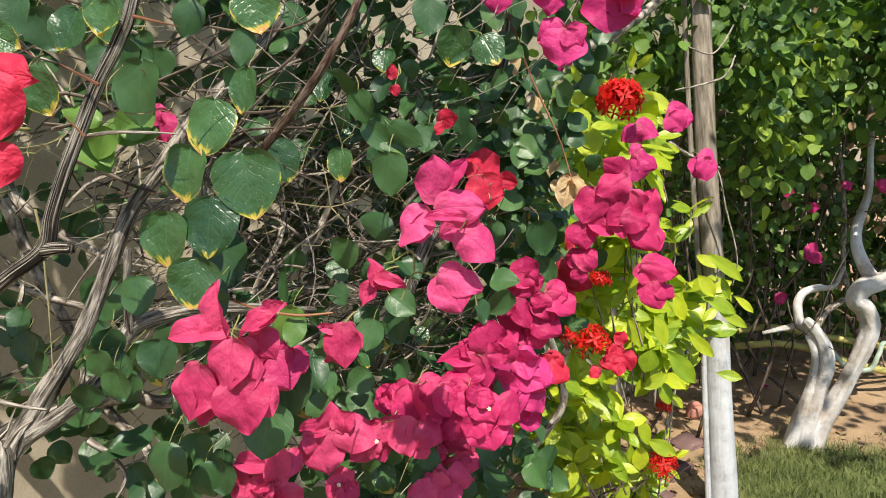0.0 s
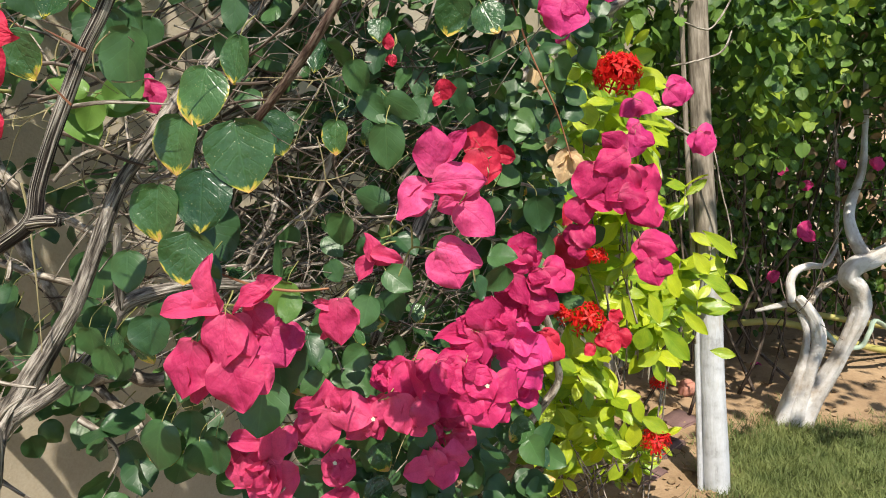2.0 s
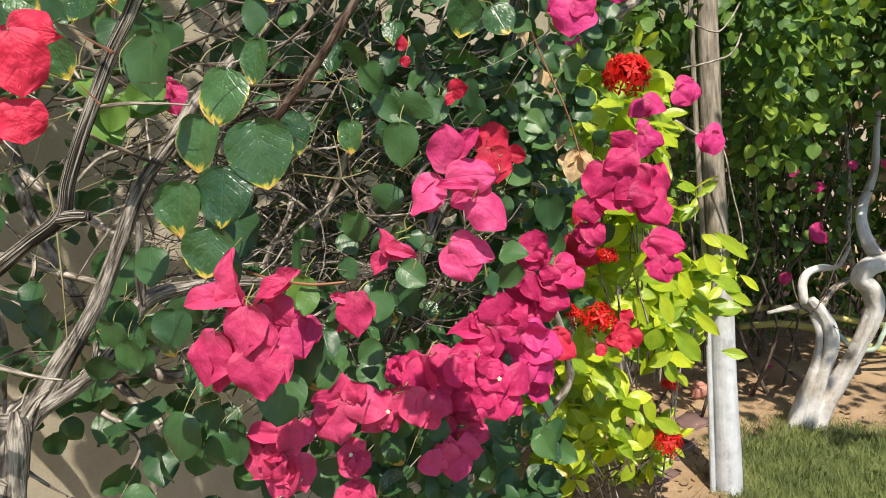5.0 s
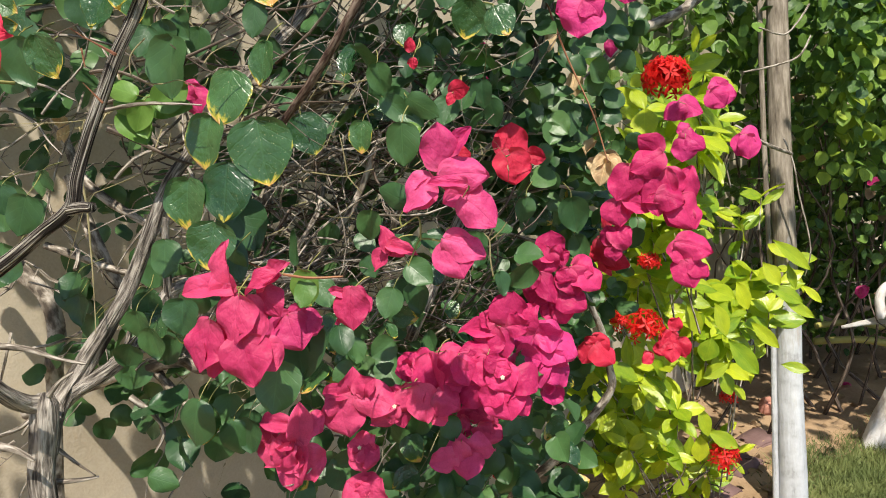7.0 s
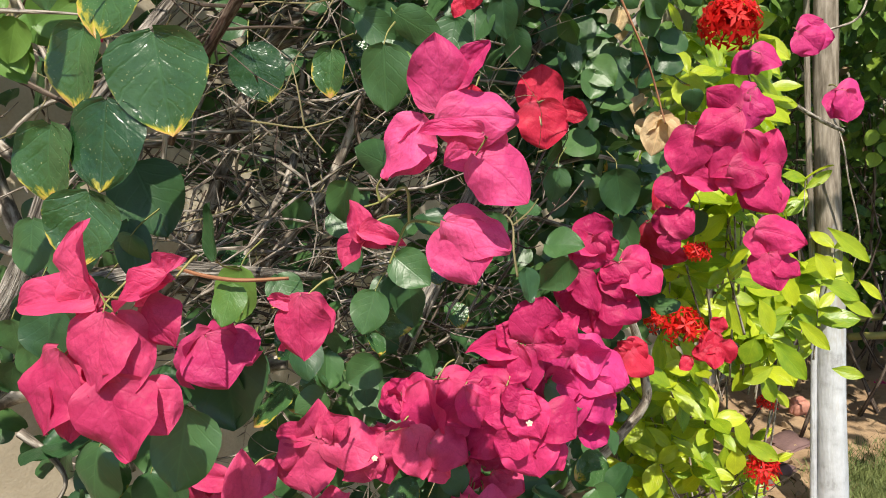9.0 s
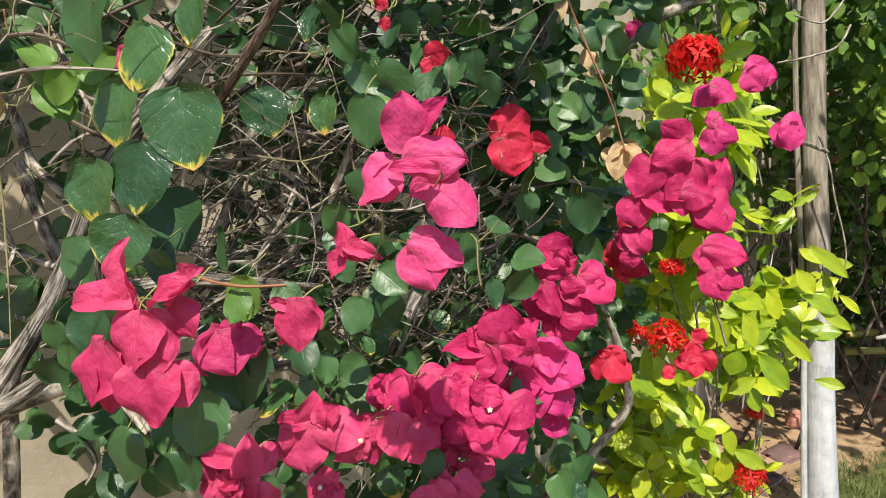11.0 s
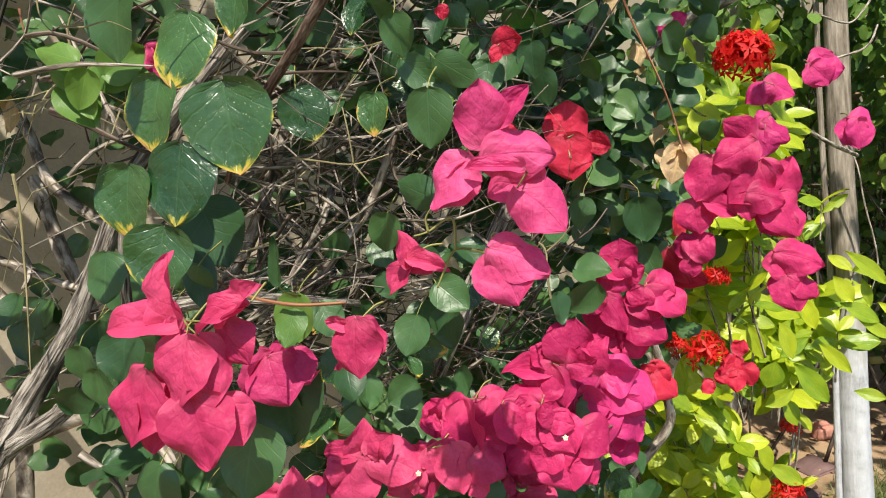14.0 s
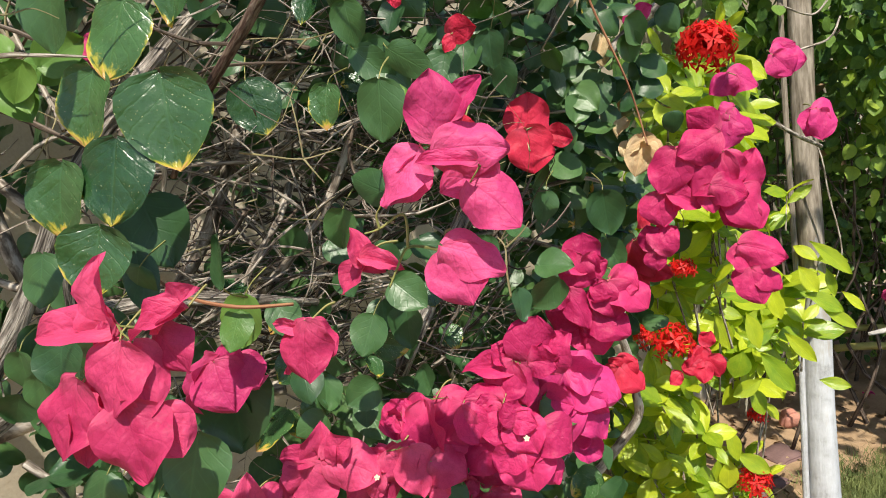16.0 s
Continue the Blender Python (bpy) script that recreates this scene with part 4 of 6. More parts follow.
ROUND_FLOWER = [(0.069, 0.678, 1.363, 0.108, 0.678, 1.347, 0.032, 1, -12), (0.069, 0.682, 1.360, 0.088, 0.672, 1.327, 0.042, 0, 10),
    (0.074, 0.686, 1.361, 0.062, 0.686, 1.338, 0.025, 1, 40)]
STAR_FLOWER = [(0.004, 0.728, 1.341, -0.003, 0.728, 1.368, 0.017, 3, 20), (0.003, 0.726, 1.346, 0.034, 0.724, 1.340, 0.015, 3, -20),
    (0.006, 0.730, 1.346, -0.011, 0.728, 1.320, 0.019, 2, 30), (-0.002, 0.728, 1.353, 0.021, 0.726, 1.337, 0.017, 1, 0)]
RED_PAIR = [(0.109, 0.995, 1.418, 0.107, 0.995, 1.463, 0.049, 1, 10), (0.103, 0.991, 1.428, 0.113, 0.987, 1.383, 0.052, 0, -6),
    (0.125, 1.007, 1.421, 0.151, 1.009, 1.415, 0.024, 3, 10), (0.112, 1.003, 1.423, 0.090, 1.003, 1.449, 0.035, 1, 35)]
DEEP_CLUSTER_A = [(0.162, 0.969, 1.289, 0.159, 0.969, 1.326, 0.044, 1, 8), (0.162, 0.965, 1.289, 0.118, 0.963, 1.298, 0.023, 3, 15),
    (0.159, 0.961, 1.305, 0.142, 0.959, 1.272, 0.037, 1, 20), (0.148, 0.971, 1.268, 0.133, 0.967, 1.224, 0.043, 0, 22),
    (0.144, 0.957, 1.272, 0.165, 0.953, 1.234, 0.030, 1, -8), (0.183, 0.963, 1.279, 0.192, 0.959, 1.243, 0.047, 1, -4),
    (0.186, 0.967, 1.280, 0.222, 0.967, 1.251, 0.043, 0, -22), (0.169, 0.967, 1.251, 0.205, 0.961, 1.226, 0.042, 1, -18),
    (0.161, 0.971, 1.236, 0.179, 0.965, 1.204, 0.046, 0, 4), (0.155, 0.971, 1.236, 0.162, 0.969, 1.206, 0.020, 3, 40)]
DEEP_CLUSTER_B = [(0.111, 0.875, 1.224, 0.118, 0.877, 1.267, 0.048, 1, 10), (0.121, 0.879, 1.218, 0.144, 0.881, 1.251, 0.039, 1, -22),
    (0.097, 0.877, 1.218, 0.050, 0.873, 1.217, 0.025, 3, 20), (0.095, 0.879, 1.223, 0.076, 0.881, 1.238, 0.029, 2, 30),
    (0.096, 0.871, 1.227, 0.076, 0.867, 1.192, 0.042, 0, 20), (0.103, 0.869, 1.225, 0.110, 0.865, 1.187, 0.033, 1, -10),
    (0.110, 0.871, 1.227, 0.135, 0.871, 1.220, 0.025, 1, -10)]
DEEP_CLUSTER_C = [(0.142, 0.929, 1.200, 0.193, 0.927, 1.173, 0.060, 1, -18), (0.118, 0.921, 1.176, 0.149, 0.915, 1.133, 0.064, 0, 6),
    (0.158, 0.927, 1.176, 0.178, 0.925, 1.133, 0.049, 1, -20), (0.138, 0.929, 1.204, 0.116, 0.929, 1.179, 0.042, 1, 30),
    (0.151, 0.937, 1.126, 0.177, 0.937, 1.110, 0.031, 2, -20), (0.142, 0.935, 1.195, 0.168, 0.937, 1.206, 0.033, 1, 0)]
DEEP_CLUSTER_D = [(0.105, 0.845, 1.183, 0.071, 0.839, 1.170, 0.041, 1, 22), (0.096, 0.843, 1.186, 0.119, 0.837, 1.156, 0.039, 0, -4),
    (0.122, 0.847, 1.179, 0.147, 0.845, 1.155, 0.043, 1, -20), (0.101, 0.843, 1.160, 0.118, 0.837, 1.121, 0.050, 0, 6),
    (0.122, 0.849, 1.153, 0.136, 0.847, 1.124, 0.035, 1, -24), (0.086, 0.847, 1.165, 0.055, 0.843, 1.134, 0.040, 1, 24),
    (0.079, 0.853, 1.181, 0.069, 0.853, 1.201, 0.030, 1, 10)]
LOW_PINK_CLUSTER = [(0.070, 0.925, 1.078, 0.100, 0.923, 1.060, 0.038, 1, -20), (0.069, 0.927, 1.081, 0.084, 0.927, 1.104, 0.038, 1, -10),
    (0.043, 0.927, 1.075, 0.025, 0.927, 1.095, 0.035, 1, 20), (0.044, 0.923, 1.081, 0.044, 0.919, 1.057, 0.038, 1, 10),
    (0.055, 0.927, 1.083, 0.049, 0.929, 1.100, 0.034, 0, 0), (0.070, 0.923, 1.075, 0.075, 0.919, 1.053, 0.035, 1, 10)]
ROSE_CLUSTER_A = [(-0.001, 0.850, 1.182, -0.021, 0.848, 1.177, 0.035, 1, 25), (-0.005, 0.848, 1.182, -0.006, 0.844, 1.161, 0.035, 1, 0),
    (-0.005, 0.852, 1.178, 0.001, 0.854, 1.196, 0.031, 1, -15), (0.019, 0.852, 1.196, 0.036, 0.848, 1.143, 0.046, 3, 30),
    (0.054, 0.848, 1.194, 0.029, 0.844, 1.141, 0.050, 1, 16), (0.040, 0.854, 1.198, 0.062, 0.852, 1.154, 0.045, 1, -20),
    (0.089, 0.850, 1.195, 0.059, 0.846, 1.164, 0.045, 1, 20), (0.003, 0.858, 1.193, 0.021, 0.856, 1.181, 0.028, 3, 0)]
ROSE_CLUSTER_B = [(0.011, 0.823, 1.165, 0.022, 0.819, 1.121, 0.041, 1, -6), (-0.010, 0.825, 1.159, 0.012, 0.823, 1.134, 0.045, 0, 10),
    (0.028, 0.827, 1.151, 0.060, 0.825, 1.139, 0.038, 1, -20), (-0.018, 0.831, 1.139, -0.004, 0.831, 1.160, 0.035, 1, 18),
    (0.036, 0.829, 1.135, 0.026, 0.827, 1.117, 0.028, 2, 0)]
CORAL_FLOWER_E = [(-0.068, 0.819, 1.145, -0.066, 0.819, 1.185, 0.033, 3, -10), (-0.069, 0.815, 1.158, -0.103, 0.813, 1.155, 0.022, 3, 10),
    (-0.078, 0.811, 1.153, -0.070, 0.805, 1.104, 0.054, 1, 6), (-0.061, 0.815, 1.156, -0.013, 0.813, 1.141, 0.044, 1, -12),
    (-0.015, 0.821, 1.143, -0.047, 0.819, 1.116, 0.033, 1, 12)]
CORAL_FLOWER_F = [(-0.122, 0.787, 1.105, -0.120, 0.785, 1.153, 0.031, 3, 10), (-0.131, 0.787, 1.126, -0.171, 0.783, 1.128, 0.024, 3, 12),
    (-0.115, 0.787, 1.130, -0.094, 0.787, 1.121, 0.035, 1, -20), (-0.151, 0.785, 1.108, -0.166, 0.781, 1.074, 0.049, 1, 22),
    (-0.127, 0.781, 1.106, -0.130, 0.777, 1.049, 0.044, 2, 10), (-0.119, 0.783, 1.101, -0.107, 0.781, 1.058, 0.044, 1, -18),
    (-0.125, 0.787, 1.108, -0.150, 0.785, 1.068, 0.048, 0, 16)]
RED_STAR_G = [(-0.058, 0.815, 1.085, -0.075, 0.815, 1.091, 0.030, 1, 15), (-0.059, 0.817, 1.086, -0.044, 0.817, 1.104, 0.030, 1, -10),
    (-0.056, 0.813, 1.085, -0.035, 0.811, 1.078, 0.032, 1, -20), (-0.059, 0.813, 1.085, -0.055, 0.809, 1.059, 0.036, 1, 6),
    (-0.054, 0.815, 1.027, -0.078, 0.813, 1.045, 0.048, 1, 18), (-0.054, 0.817, 1.024, -0.035, 0.815, 1.051, 0.042, 1, -15)]
DEEP_CLUSTER_F = [(0.311, 1.116, 1.415, 0.266, 1.112, 1.390, 0.045, 1, 14), (0.266, 1.122, 1.397, 0.248, 1.118, 1.347, 0.051, 1, 18),
    (0.317, 1.122, 1.393, 0.284, 1.118, 1.344, 0.059, 0, 10), (0.339, 1.134, 1.341, 0.354, 1.136, 1.396, 0.042, 1, -20),
    (0.303, 1.110, 1.357, 0.342, 1.106, 1.345, 0.040, 1, -8), (0.337, 1.120, 1.355, 0.359, 1.114, 1.307, 0.055, 1, -14),
    (0.345, 1.126, 1.342, 0.322, 1.122, 1.310, 0.052, 1, 20)]
DEEP_CLUSTER_G = [(0.248, 1.125, 1.349, 0.255, 1.123, 1.308, 0.045, 1, 8), (0.257, 1.127, 1.346, 0.296, 1.125, 1.330, 0.027, 3, -10),
    (0.244, 1.125, 1.282, 0.270, 1.129, 1.307, 0.041, 1, -12), (0.246, 1.127, 1.279, 0.249, 1.127, 1.256, 0.027, 1, 10)]
RED_SHADED = [(0.237, 1.200, 1.296, 0.235, 1.200, 1.330, 0.022, 3, 20), (0.226, 1.200, 1.279, 0.254, 1.196, 1.233, 0.037, 1, 0),
    (0.233, 1.202, 1.249, 0.276, 1.200, 1.235, 0.033, 1, -10), (0.230, 1.204, 1.269, 0.220, 1.204, 1.240, 0.033, 1, 20)]
RED_SIDE = [(0.235, 1.520, 1.007, 0.274, 1.520, 0.967, 0.057, 1, -14), (0.231, 1.522, 1.006, 0.209, 1.522, 0.965, 0.051, 1, 14),
    (0.236, 1.524, 1.001, 0.240, 1.524, 1.026, 0.045, 1, 0), (0.236, 1.524, 1.001, 0.262, 1.526, 1.020, 0.047, 1, -10)]
LILAC_FLOWER = [(0.381, 1.450, 1.434, 0.422, 1.446, 1.404, 0.043, 1, -12), (0.386, 1.446, 1.422, 0.381, 1.442, 1.380, 0.048, 1, 10),
    (0.395, 1.454, 1.442, 0.371, 1.454, 1.434, 0.033, 1, 10), (0.354, 1.300, 1.487, 0.392, 1.298, 1.468, 0.037, 1, -10),
    (0.364, 1.298, 1.483, 0.331, 1.296, 1.459, 0.032, 1, 14)]
SIDE_FLOWER_A = [(0.384, 1.210, 1.503, 0.425, 1.208, 1.494, 0.044, 1, -6), (0.386, 1.206, 1.501, 0.408, 1.202, 1.477, 0.039, 0, 12),
    (0.391, 1.216, 1.503, 0.414, 1.216, 1.515, 0.030, 1, 0)]
SIDE_FLOWER_B = [(0.435, 1.215, 1.436, 0.465, 1.215, 1.420, 0.043, 1, -10), (0.442, 1.217, 1.436, 0.432, 1.213, 1.404, 0.038, 1, 18),
    (0.443, 1.211, 1.436, 0.447, 1.207, 1.399, 0.035, 0, 0)]
SIDE_FLOWER_C = [(0.327, 1.075, 1.295, 0.377, 1.073, 1.280, 0.041, 1, 4), (0.340, 1.073, 1.270, 0.353, 1.069, 1.231, 0.041, 1, 8),
    (0.350, 1.079, 1.272, 0.373, 1.077, 1.246, 0.037, 1, -20)]
TOP_FLOWER = [(0.195, 0.850, 1.592, 0.189, 0.846, 1.553, 0.050, 0, 8), (0.241, 0.850, 1.634, 0.238, 0.846, 1.586, 0.061, 1, 4),
    (0.251, 0.856, 1.633, 0.271, 0.856, 1.603, 0.039, 2, -30), (0.177, 0.854, 1.641, 0.180, 0.852, 1.607, 0.038, 1, 0),
    (0.125, 0.890, 1.651, 0.124, 0.888, 1.614, 0.038, 1, 10)]
RED_NEAR = [(-0.099, 0.322, 1.521, -0.095, 0.320, 1.492, 0.026, 1, -8), (-0.111, 0.326, 1.519, -0.112, 0.326, 1.494, 0.026, 1, 30),
    (-0.102, 0.322, 1.491, -0.096, 0.319, 1.472, 0.024, 1, -10), (-0.114, 0.326, 1.491, -0.114, 0.326, 1.472, 0.025, 1, 24)]
FLOWER_Q = [(-0.236, 0.813, 1.496, 0.035, 0.033, 165), (-0.245, 0.813, 1.501, 0.028, 0.024, 200, 30), (-0.243, 0.825, 1.510, 0.024, 0.021, 10)]
RED_R = [(0.074, 0.758, 1.499, 0.021, 0.020, 80), (0.065, 0.754, 1.490, 0.013, 0.010, 200), (0.014, 0.812, 1.549, 0.016, 0.012, 0), (0.017, 0.810, 1.529, 0.012, 0.010, 180), (0.065, 0.824, 1.432, 0.022, 0.023, 0)]
MAG_S = [(0.019, 1.386, 1.587, 0.037, 0.031, 80), (0.005, 1.383, 1.581, 0.028, 0.024, 250), (0.044, 1.436, 1.542, 0.033, 0.025, 100),
    (0.292, 1.815, 1.632, 0.040, 0.035, 60), (0.267, 1.806, 1.611, 0.040, 0.031, 180), (0.177, 1.788, 1.619, 0.031, 0.031, 200),
    (0.138, 1.384, 1.421, 0.033, 0.026, 90)]
FLOWER_X = [(0.438, 1.862, 0.960, 0.048, 0.048, 20), (0.417, 1.854, 0.919, 0.067, 0.062, 200), (0.451, 1.853, 0.902, 0.070, 0.067, 150),
    (0.403, 1.850, 0.902, 0.056, 0.050, 250), (0.370, 1.843, 0.875, 0.042, 0.039, 220), (0.429, 1.840, 0.892, 0.061, 0.056, 180)]
FLOWER_Z = [(0.045, 0.887, 1.051, 0.042, 0.038, 200), (0.073, 0.890, 1.058, 0.042, 0.038, 90), (0.059, 0.886, 1.041, 0.042, 0.042, 180), (0.028, 0.885, 1.045, 0.038, 0.035, 250)]
BIG_LEAVES = [(-0.128, 0.681, 1.519, -0.139, 0.669, 1.470, 0.052, 8), (-0.151, 0.678, 1.478, -0.161, 0.666, 1.430, 0.047, 14),
    (-0.105, 0.676, 1.473, -0.093, 0.664, 1.414, 0.059, -4), (-0.130, 0.661, 1.434, -0.133, 0.649, 1.381, 0.057, 6),
    (-0.172, 0.666, 1.420, -0.176, 0.654, 1.373, 0.050, 12), (-0.144, 0.656, 1.380, -0.149, 0.644, 1.337, 0.046, -8)]
SHADED_LEAVES = [(-0.224, 0.706, 1.354, -0.223, 0.694, 1.317, 0.040, 10), (-0.159, 0.731, 1.389, -0.133, 0.719, 1.344, 0.054, -10),
    (-0.090, 0.706, 1.277, -0.081, 0.694, 1.213, 0.059, 0), (-0.081, 0.638, 1.253, -0.087, 0.626, 1.205, 0.053, 8),
    (-0.190, 0.671, 1.301, -0.192, 0.659, 1.268, 0.044, 10), (-0.015, 0.826, 1.500, 0.026, 0.814, 1.463, 0.030, 10),
    (-0.152, 0.706, 1.354, -0.140, 0.694, 1.314, 0.027, -12), (-0.225, 0.756, 1.559, -0.235, 0.744, 1.498, 0.063, 20)]
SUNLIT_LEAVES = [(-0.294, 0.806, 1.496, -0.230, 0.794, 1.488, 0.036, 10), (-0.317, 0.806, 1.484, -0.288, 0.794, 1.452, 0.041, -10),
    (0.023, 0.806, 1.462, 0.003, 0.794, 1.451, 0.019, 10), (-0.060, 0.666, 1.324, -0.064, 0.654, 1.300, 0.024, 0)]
WALL_LEAVES = [(-0.489, 0.856, 1.603, -0.496, 0.844, 1.541, 0.092, 10), (-0.502, 0.906, 1.570, -0.488, 0.894, 1.533, 0.042, -20),
    (-0.522, 0.856, 1.401, -0.528, 0.844, 1.339, 0.076, 0), (-0.597, 1.006, 1.363, -0.603, 0.994, 1.317, 0.058, 20),
    (-0.501, 0.906, 1.409, -0.508, 0.894, 1.380, 0.043, 30), (-0.577, 0.906, 1.312, -0.584, 0.894, 1.253, 0.055, -10),
    (-0.635, 1.126, 1.216, -0.644, 1.114, 1.157, 0.079, 0), (-0.601, 1.126, 1.177, -0.615, 1.114, 1.117, 0.074, 15),
    (-0.386, 0.966, 1.301, -0.393, 0.954, 1.242, 0.067, -10), (-0.432, 1.006, 1.230, -0.438, 0.994, 1.170, 0.057, 10),
    (-0.405, 1.006, 1.170, -0.412, 0.994, 1.115, 0.066, 0), (-0.485, 1.046, 1.108, -0.492, 1.034, 1.059, 0.061, -15)]
DRY_CURLED = [(0.235, 1.190, 1.409, 0.226, 1.178, 1.363, 0.039, 0), (0.238, 1.186, 1.406, 0.255, 1.174, 1.378, 0.027, -30),
    (0.231, 1.196, 1.403, 0.214, 1.184, 1.381, 0.027, 30), (0.188, 1.206, 1.531, 0.181, 1.194, 1.500, 0.022, 10),
    (0.212, 1.206, 1.476, 0.209, 1.194, 1.442, 0.017, -10), (0.218, 1.196, 1.430, 0.204, 1.184, 1.410, 0.019, 20)]
LEAF_A = [(-0.123, 0.868, 1.454, 0.051, 0.052, 160), (-0.046, 0.822, 1.452, 0.036, 0.031, 182), (-0.113, 0.716, 1.527, 0.043, 0.033, 185)]
LEAF_B = [(-0.235, 0.750, 1.135, 0.055, 0.051, 190), (-0.194, 0.775, 1.109, 0.043, 0.041, 170),
    (-0.150, 0.697, 1.332, 0.030, 0.029, 200), (-0.190, 0.682, 1.293, 0.039, 0.032, 250), (-0.091, 0.713, 1.229, 0.045, 0.040, 200),
    (-0.008, 0.799, 1.390, 0.039, 0.030, 290), (0.019, 0.811, 1.301, 0.035, 0.032, 130), (-0.019, 0.817, 1.264, 0.036, 0.035, 200),
    (0.009, 0.844, 1.264, 0.037, 0.034, 170), (-0.052, 0.865, 1.346, 0.038, 0.034, 190)]
LEAF_C = [(-0.306, 0.776, 1.510, 0.045, 0.025, 290, 20), (-0.253, 0.796, 1.502, 0.043, 0.036, 60), (-0.288, 0.785, 1.479, 0.036, 0.028, 200),
    (-0.289, 0.793, 1.468, 0.028, 0.025, 160), (-0.311, 0.792, 1.488, 0.028, 0.017, 120), (-0.078, 0.708, 1.305, 0.040, 0.034, 190),
    (0.188, 1.100, 1.329, 0.052, 0.045, 170), (0.120, 1.056, 1.341, 0.036, 0.032, 190), (0.280, 1.184, 1.281, 0.036, 0.029, 190),
    (0.198, 1.114, 1.277, 0.041, 0.037, 150), (-0.001, 0.815, 1.480, 0.045, 0.027, 130)]
LEAF_D = [(0.044, 0.856, 1.478, 0.034, 0.031, 190), (0.059, 0.913, 1.492, 0.029, 0.027, 200), (0.018, 0.753, 1.455, 0.021, 0.015, 40),
    (0.136, 1.113, 1.476, 0.039, 0.019, 170), (0.185, 1.162, 1.457, 0.038, 0.027, 190), (-0.067, 0.657, 1.358, 0.035, 0.010, 5),
    (-0.305, 0.797, 1.259, 0.035, 0.035, 180), (-0.492, 0.948, 1.163, 0.044, 0.041, 170), (0.086, 0.968, 1.475, 0.038, 0.031, 170),
    (-0.019, 0.955, 1.536, 0.031, 0.028, 190), (0.084, 1.000, 1.482, 0.036, 0.032, 160)]
LEAF_E = [(-0.193, 0.627, 1.582, 0.046, 0.033, 165), (-0.079, 0.655, 1.589, 0.037, 0.042, 170), (-0.155, 0.456, 1.518, 0.030, 0.028, 160),
    (-0.138, 0.400, 1.543, 0.018, 0.018, 120), (-0.137, 0.398, 1.531, 0.014, 0.014, 90), (-0.247, 0.663, 1.579, 0.041, 0.042, 200),
    (0.077, 0.805, 1.572, 0.041, 0.037, 190), (0.115, 0.765, 1.564, 0.034, 0.036, 150), (-0.234, 0.771, 1.127, 0.051, 0.051, 190),
    (-0.240, 0.749, 1.243, 0.039, 0.035, 150), (-0.295, 0.785, 1.234, 0.040, 0.043, 200)]
LEAF_F = [(-0.165, 0.452, 1.562, 0.027, 0.023, 200), (-0.091, 0.650, 1.560, 0.031, 0.024, 190), (-0.019, 0.809, 1.513, 0.035, 0.029, 170),
    (0.028, 0.807, 1.483, 0.041, 0.029, 120), (0.017, 0.749, 1.446, 0.044, 0.039, 180), (0.052, 0.829, 1.605, 0.041, 0.039, 180),
    (-0.242, 0.822, 1.073, 0.040, 0.040, 200), (-0.182, 0.781, 1.111, 0.044, 0.039, 180), (-0.318, 0.866, 1.064, 0.042, 0.039, 150),
    (-0.089, 0.707, 1.235, 0.044, 0.033, 170), (-0.185, 0.711, 1.296, 0.033, 0.030, 200)]
DRY = [(0.152, 1.155, 1.581, 0.044, 0.019, 190), (0.189, 1.235, 1.515, 0.035, 0.024, 180), (0.216, 1.253, 1.464, 0.037, 0.015, 190),
    (0.234, 1.224, 1.393, 0.035, 0.035, 200), (0.247, 1.228, 1.400, 0.032, 0.027, 120), (-0.498, 0.945, 1.465, 0.035, 0.015, 180),
    (-0.537, 0.991, 1.480, 0.029, 0.016, 170), (-0.532, 0.989, 1.459, 0.027, 0.015, 200), (-0.531, 0.991, 1.473, 0.022, 0.019, 120)]
IX_HEADS = [(0.347, 1.421, 1.534, 0.052, 0.052, 0), (0.363, 1.859, 0.951, 0.062, 0.062, 0), (0.341, 1.582, 1.167, 0.032, 0.032, 0),
    (0.662, 2.362, 0.398, 0.066, 0.050, 0), (0.029, 1.538, 0.741, 0.056, 0.045, 0), (0.698, 2.488, 0.548, 0.041, 0.041, 0),
    (0.299, 1.821, 0.975, 0.038, 0.033, 0)]
LEAF_H = [(-0.263, 0.587, 1.586, 0.037, 0.039, 190), (-0.291, 0.612, 1.527, 0.043, 0.043, 170), (-0.278, 0.637, 1.534, 0.025, 0.023, 150),
    (-0.314, 0.626, 1.514, 0.032, 0.027, 120), (-0.465, 0.777, 1.387, 0.034, 0.038, 180), (-0.443, 0.779, 1.368, 0.051, 0.047, 200),
    (-0.434, 0.818, 1.405, 0.027, 0.024, 160), (-0.311, 0.843, 1.565, 0.038, 0.034, 200), (-0.290, 0.859, 1.571, 0.037, 0.038, 170),
    (-0.266, 0.856, 1.581, 0.035, 0.034, 150), (-0.258, 0.876, 1.565, 0.035, 0.032, 190), (-0.294, 0.874, 1.543, 0.035, 0.031, 210),
    (-0.318, 0.872, 1.557, 0.031, 0.028, 160), (-0.450, 0.862, 1.264, 0.038, 0.035, 190), (-0.452, 0.876, 1.230, 0.041, 0.038, 170),
    (-0.444, 0.883, 1.204, 0.036, 0.034, 200), (-0.300, 0.766, 1.244, 0.037, 0.034, 180), (-0.282, 0.766, 1.224, 0.040, 0.036, 170),
    (-0.340, 0.801, 1.196, 0.035, 0.034, 200), (-0.477, 0.790, 1.301, 0.035, 0.038, 185)]
LEAF_I = [(-0.241, 0.545, 1.554, 0.021, 0.020, 150), (-0.174, 0.584, 1.577, 0.028, 0.036, 185)]
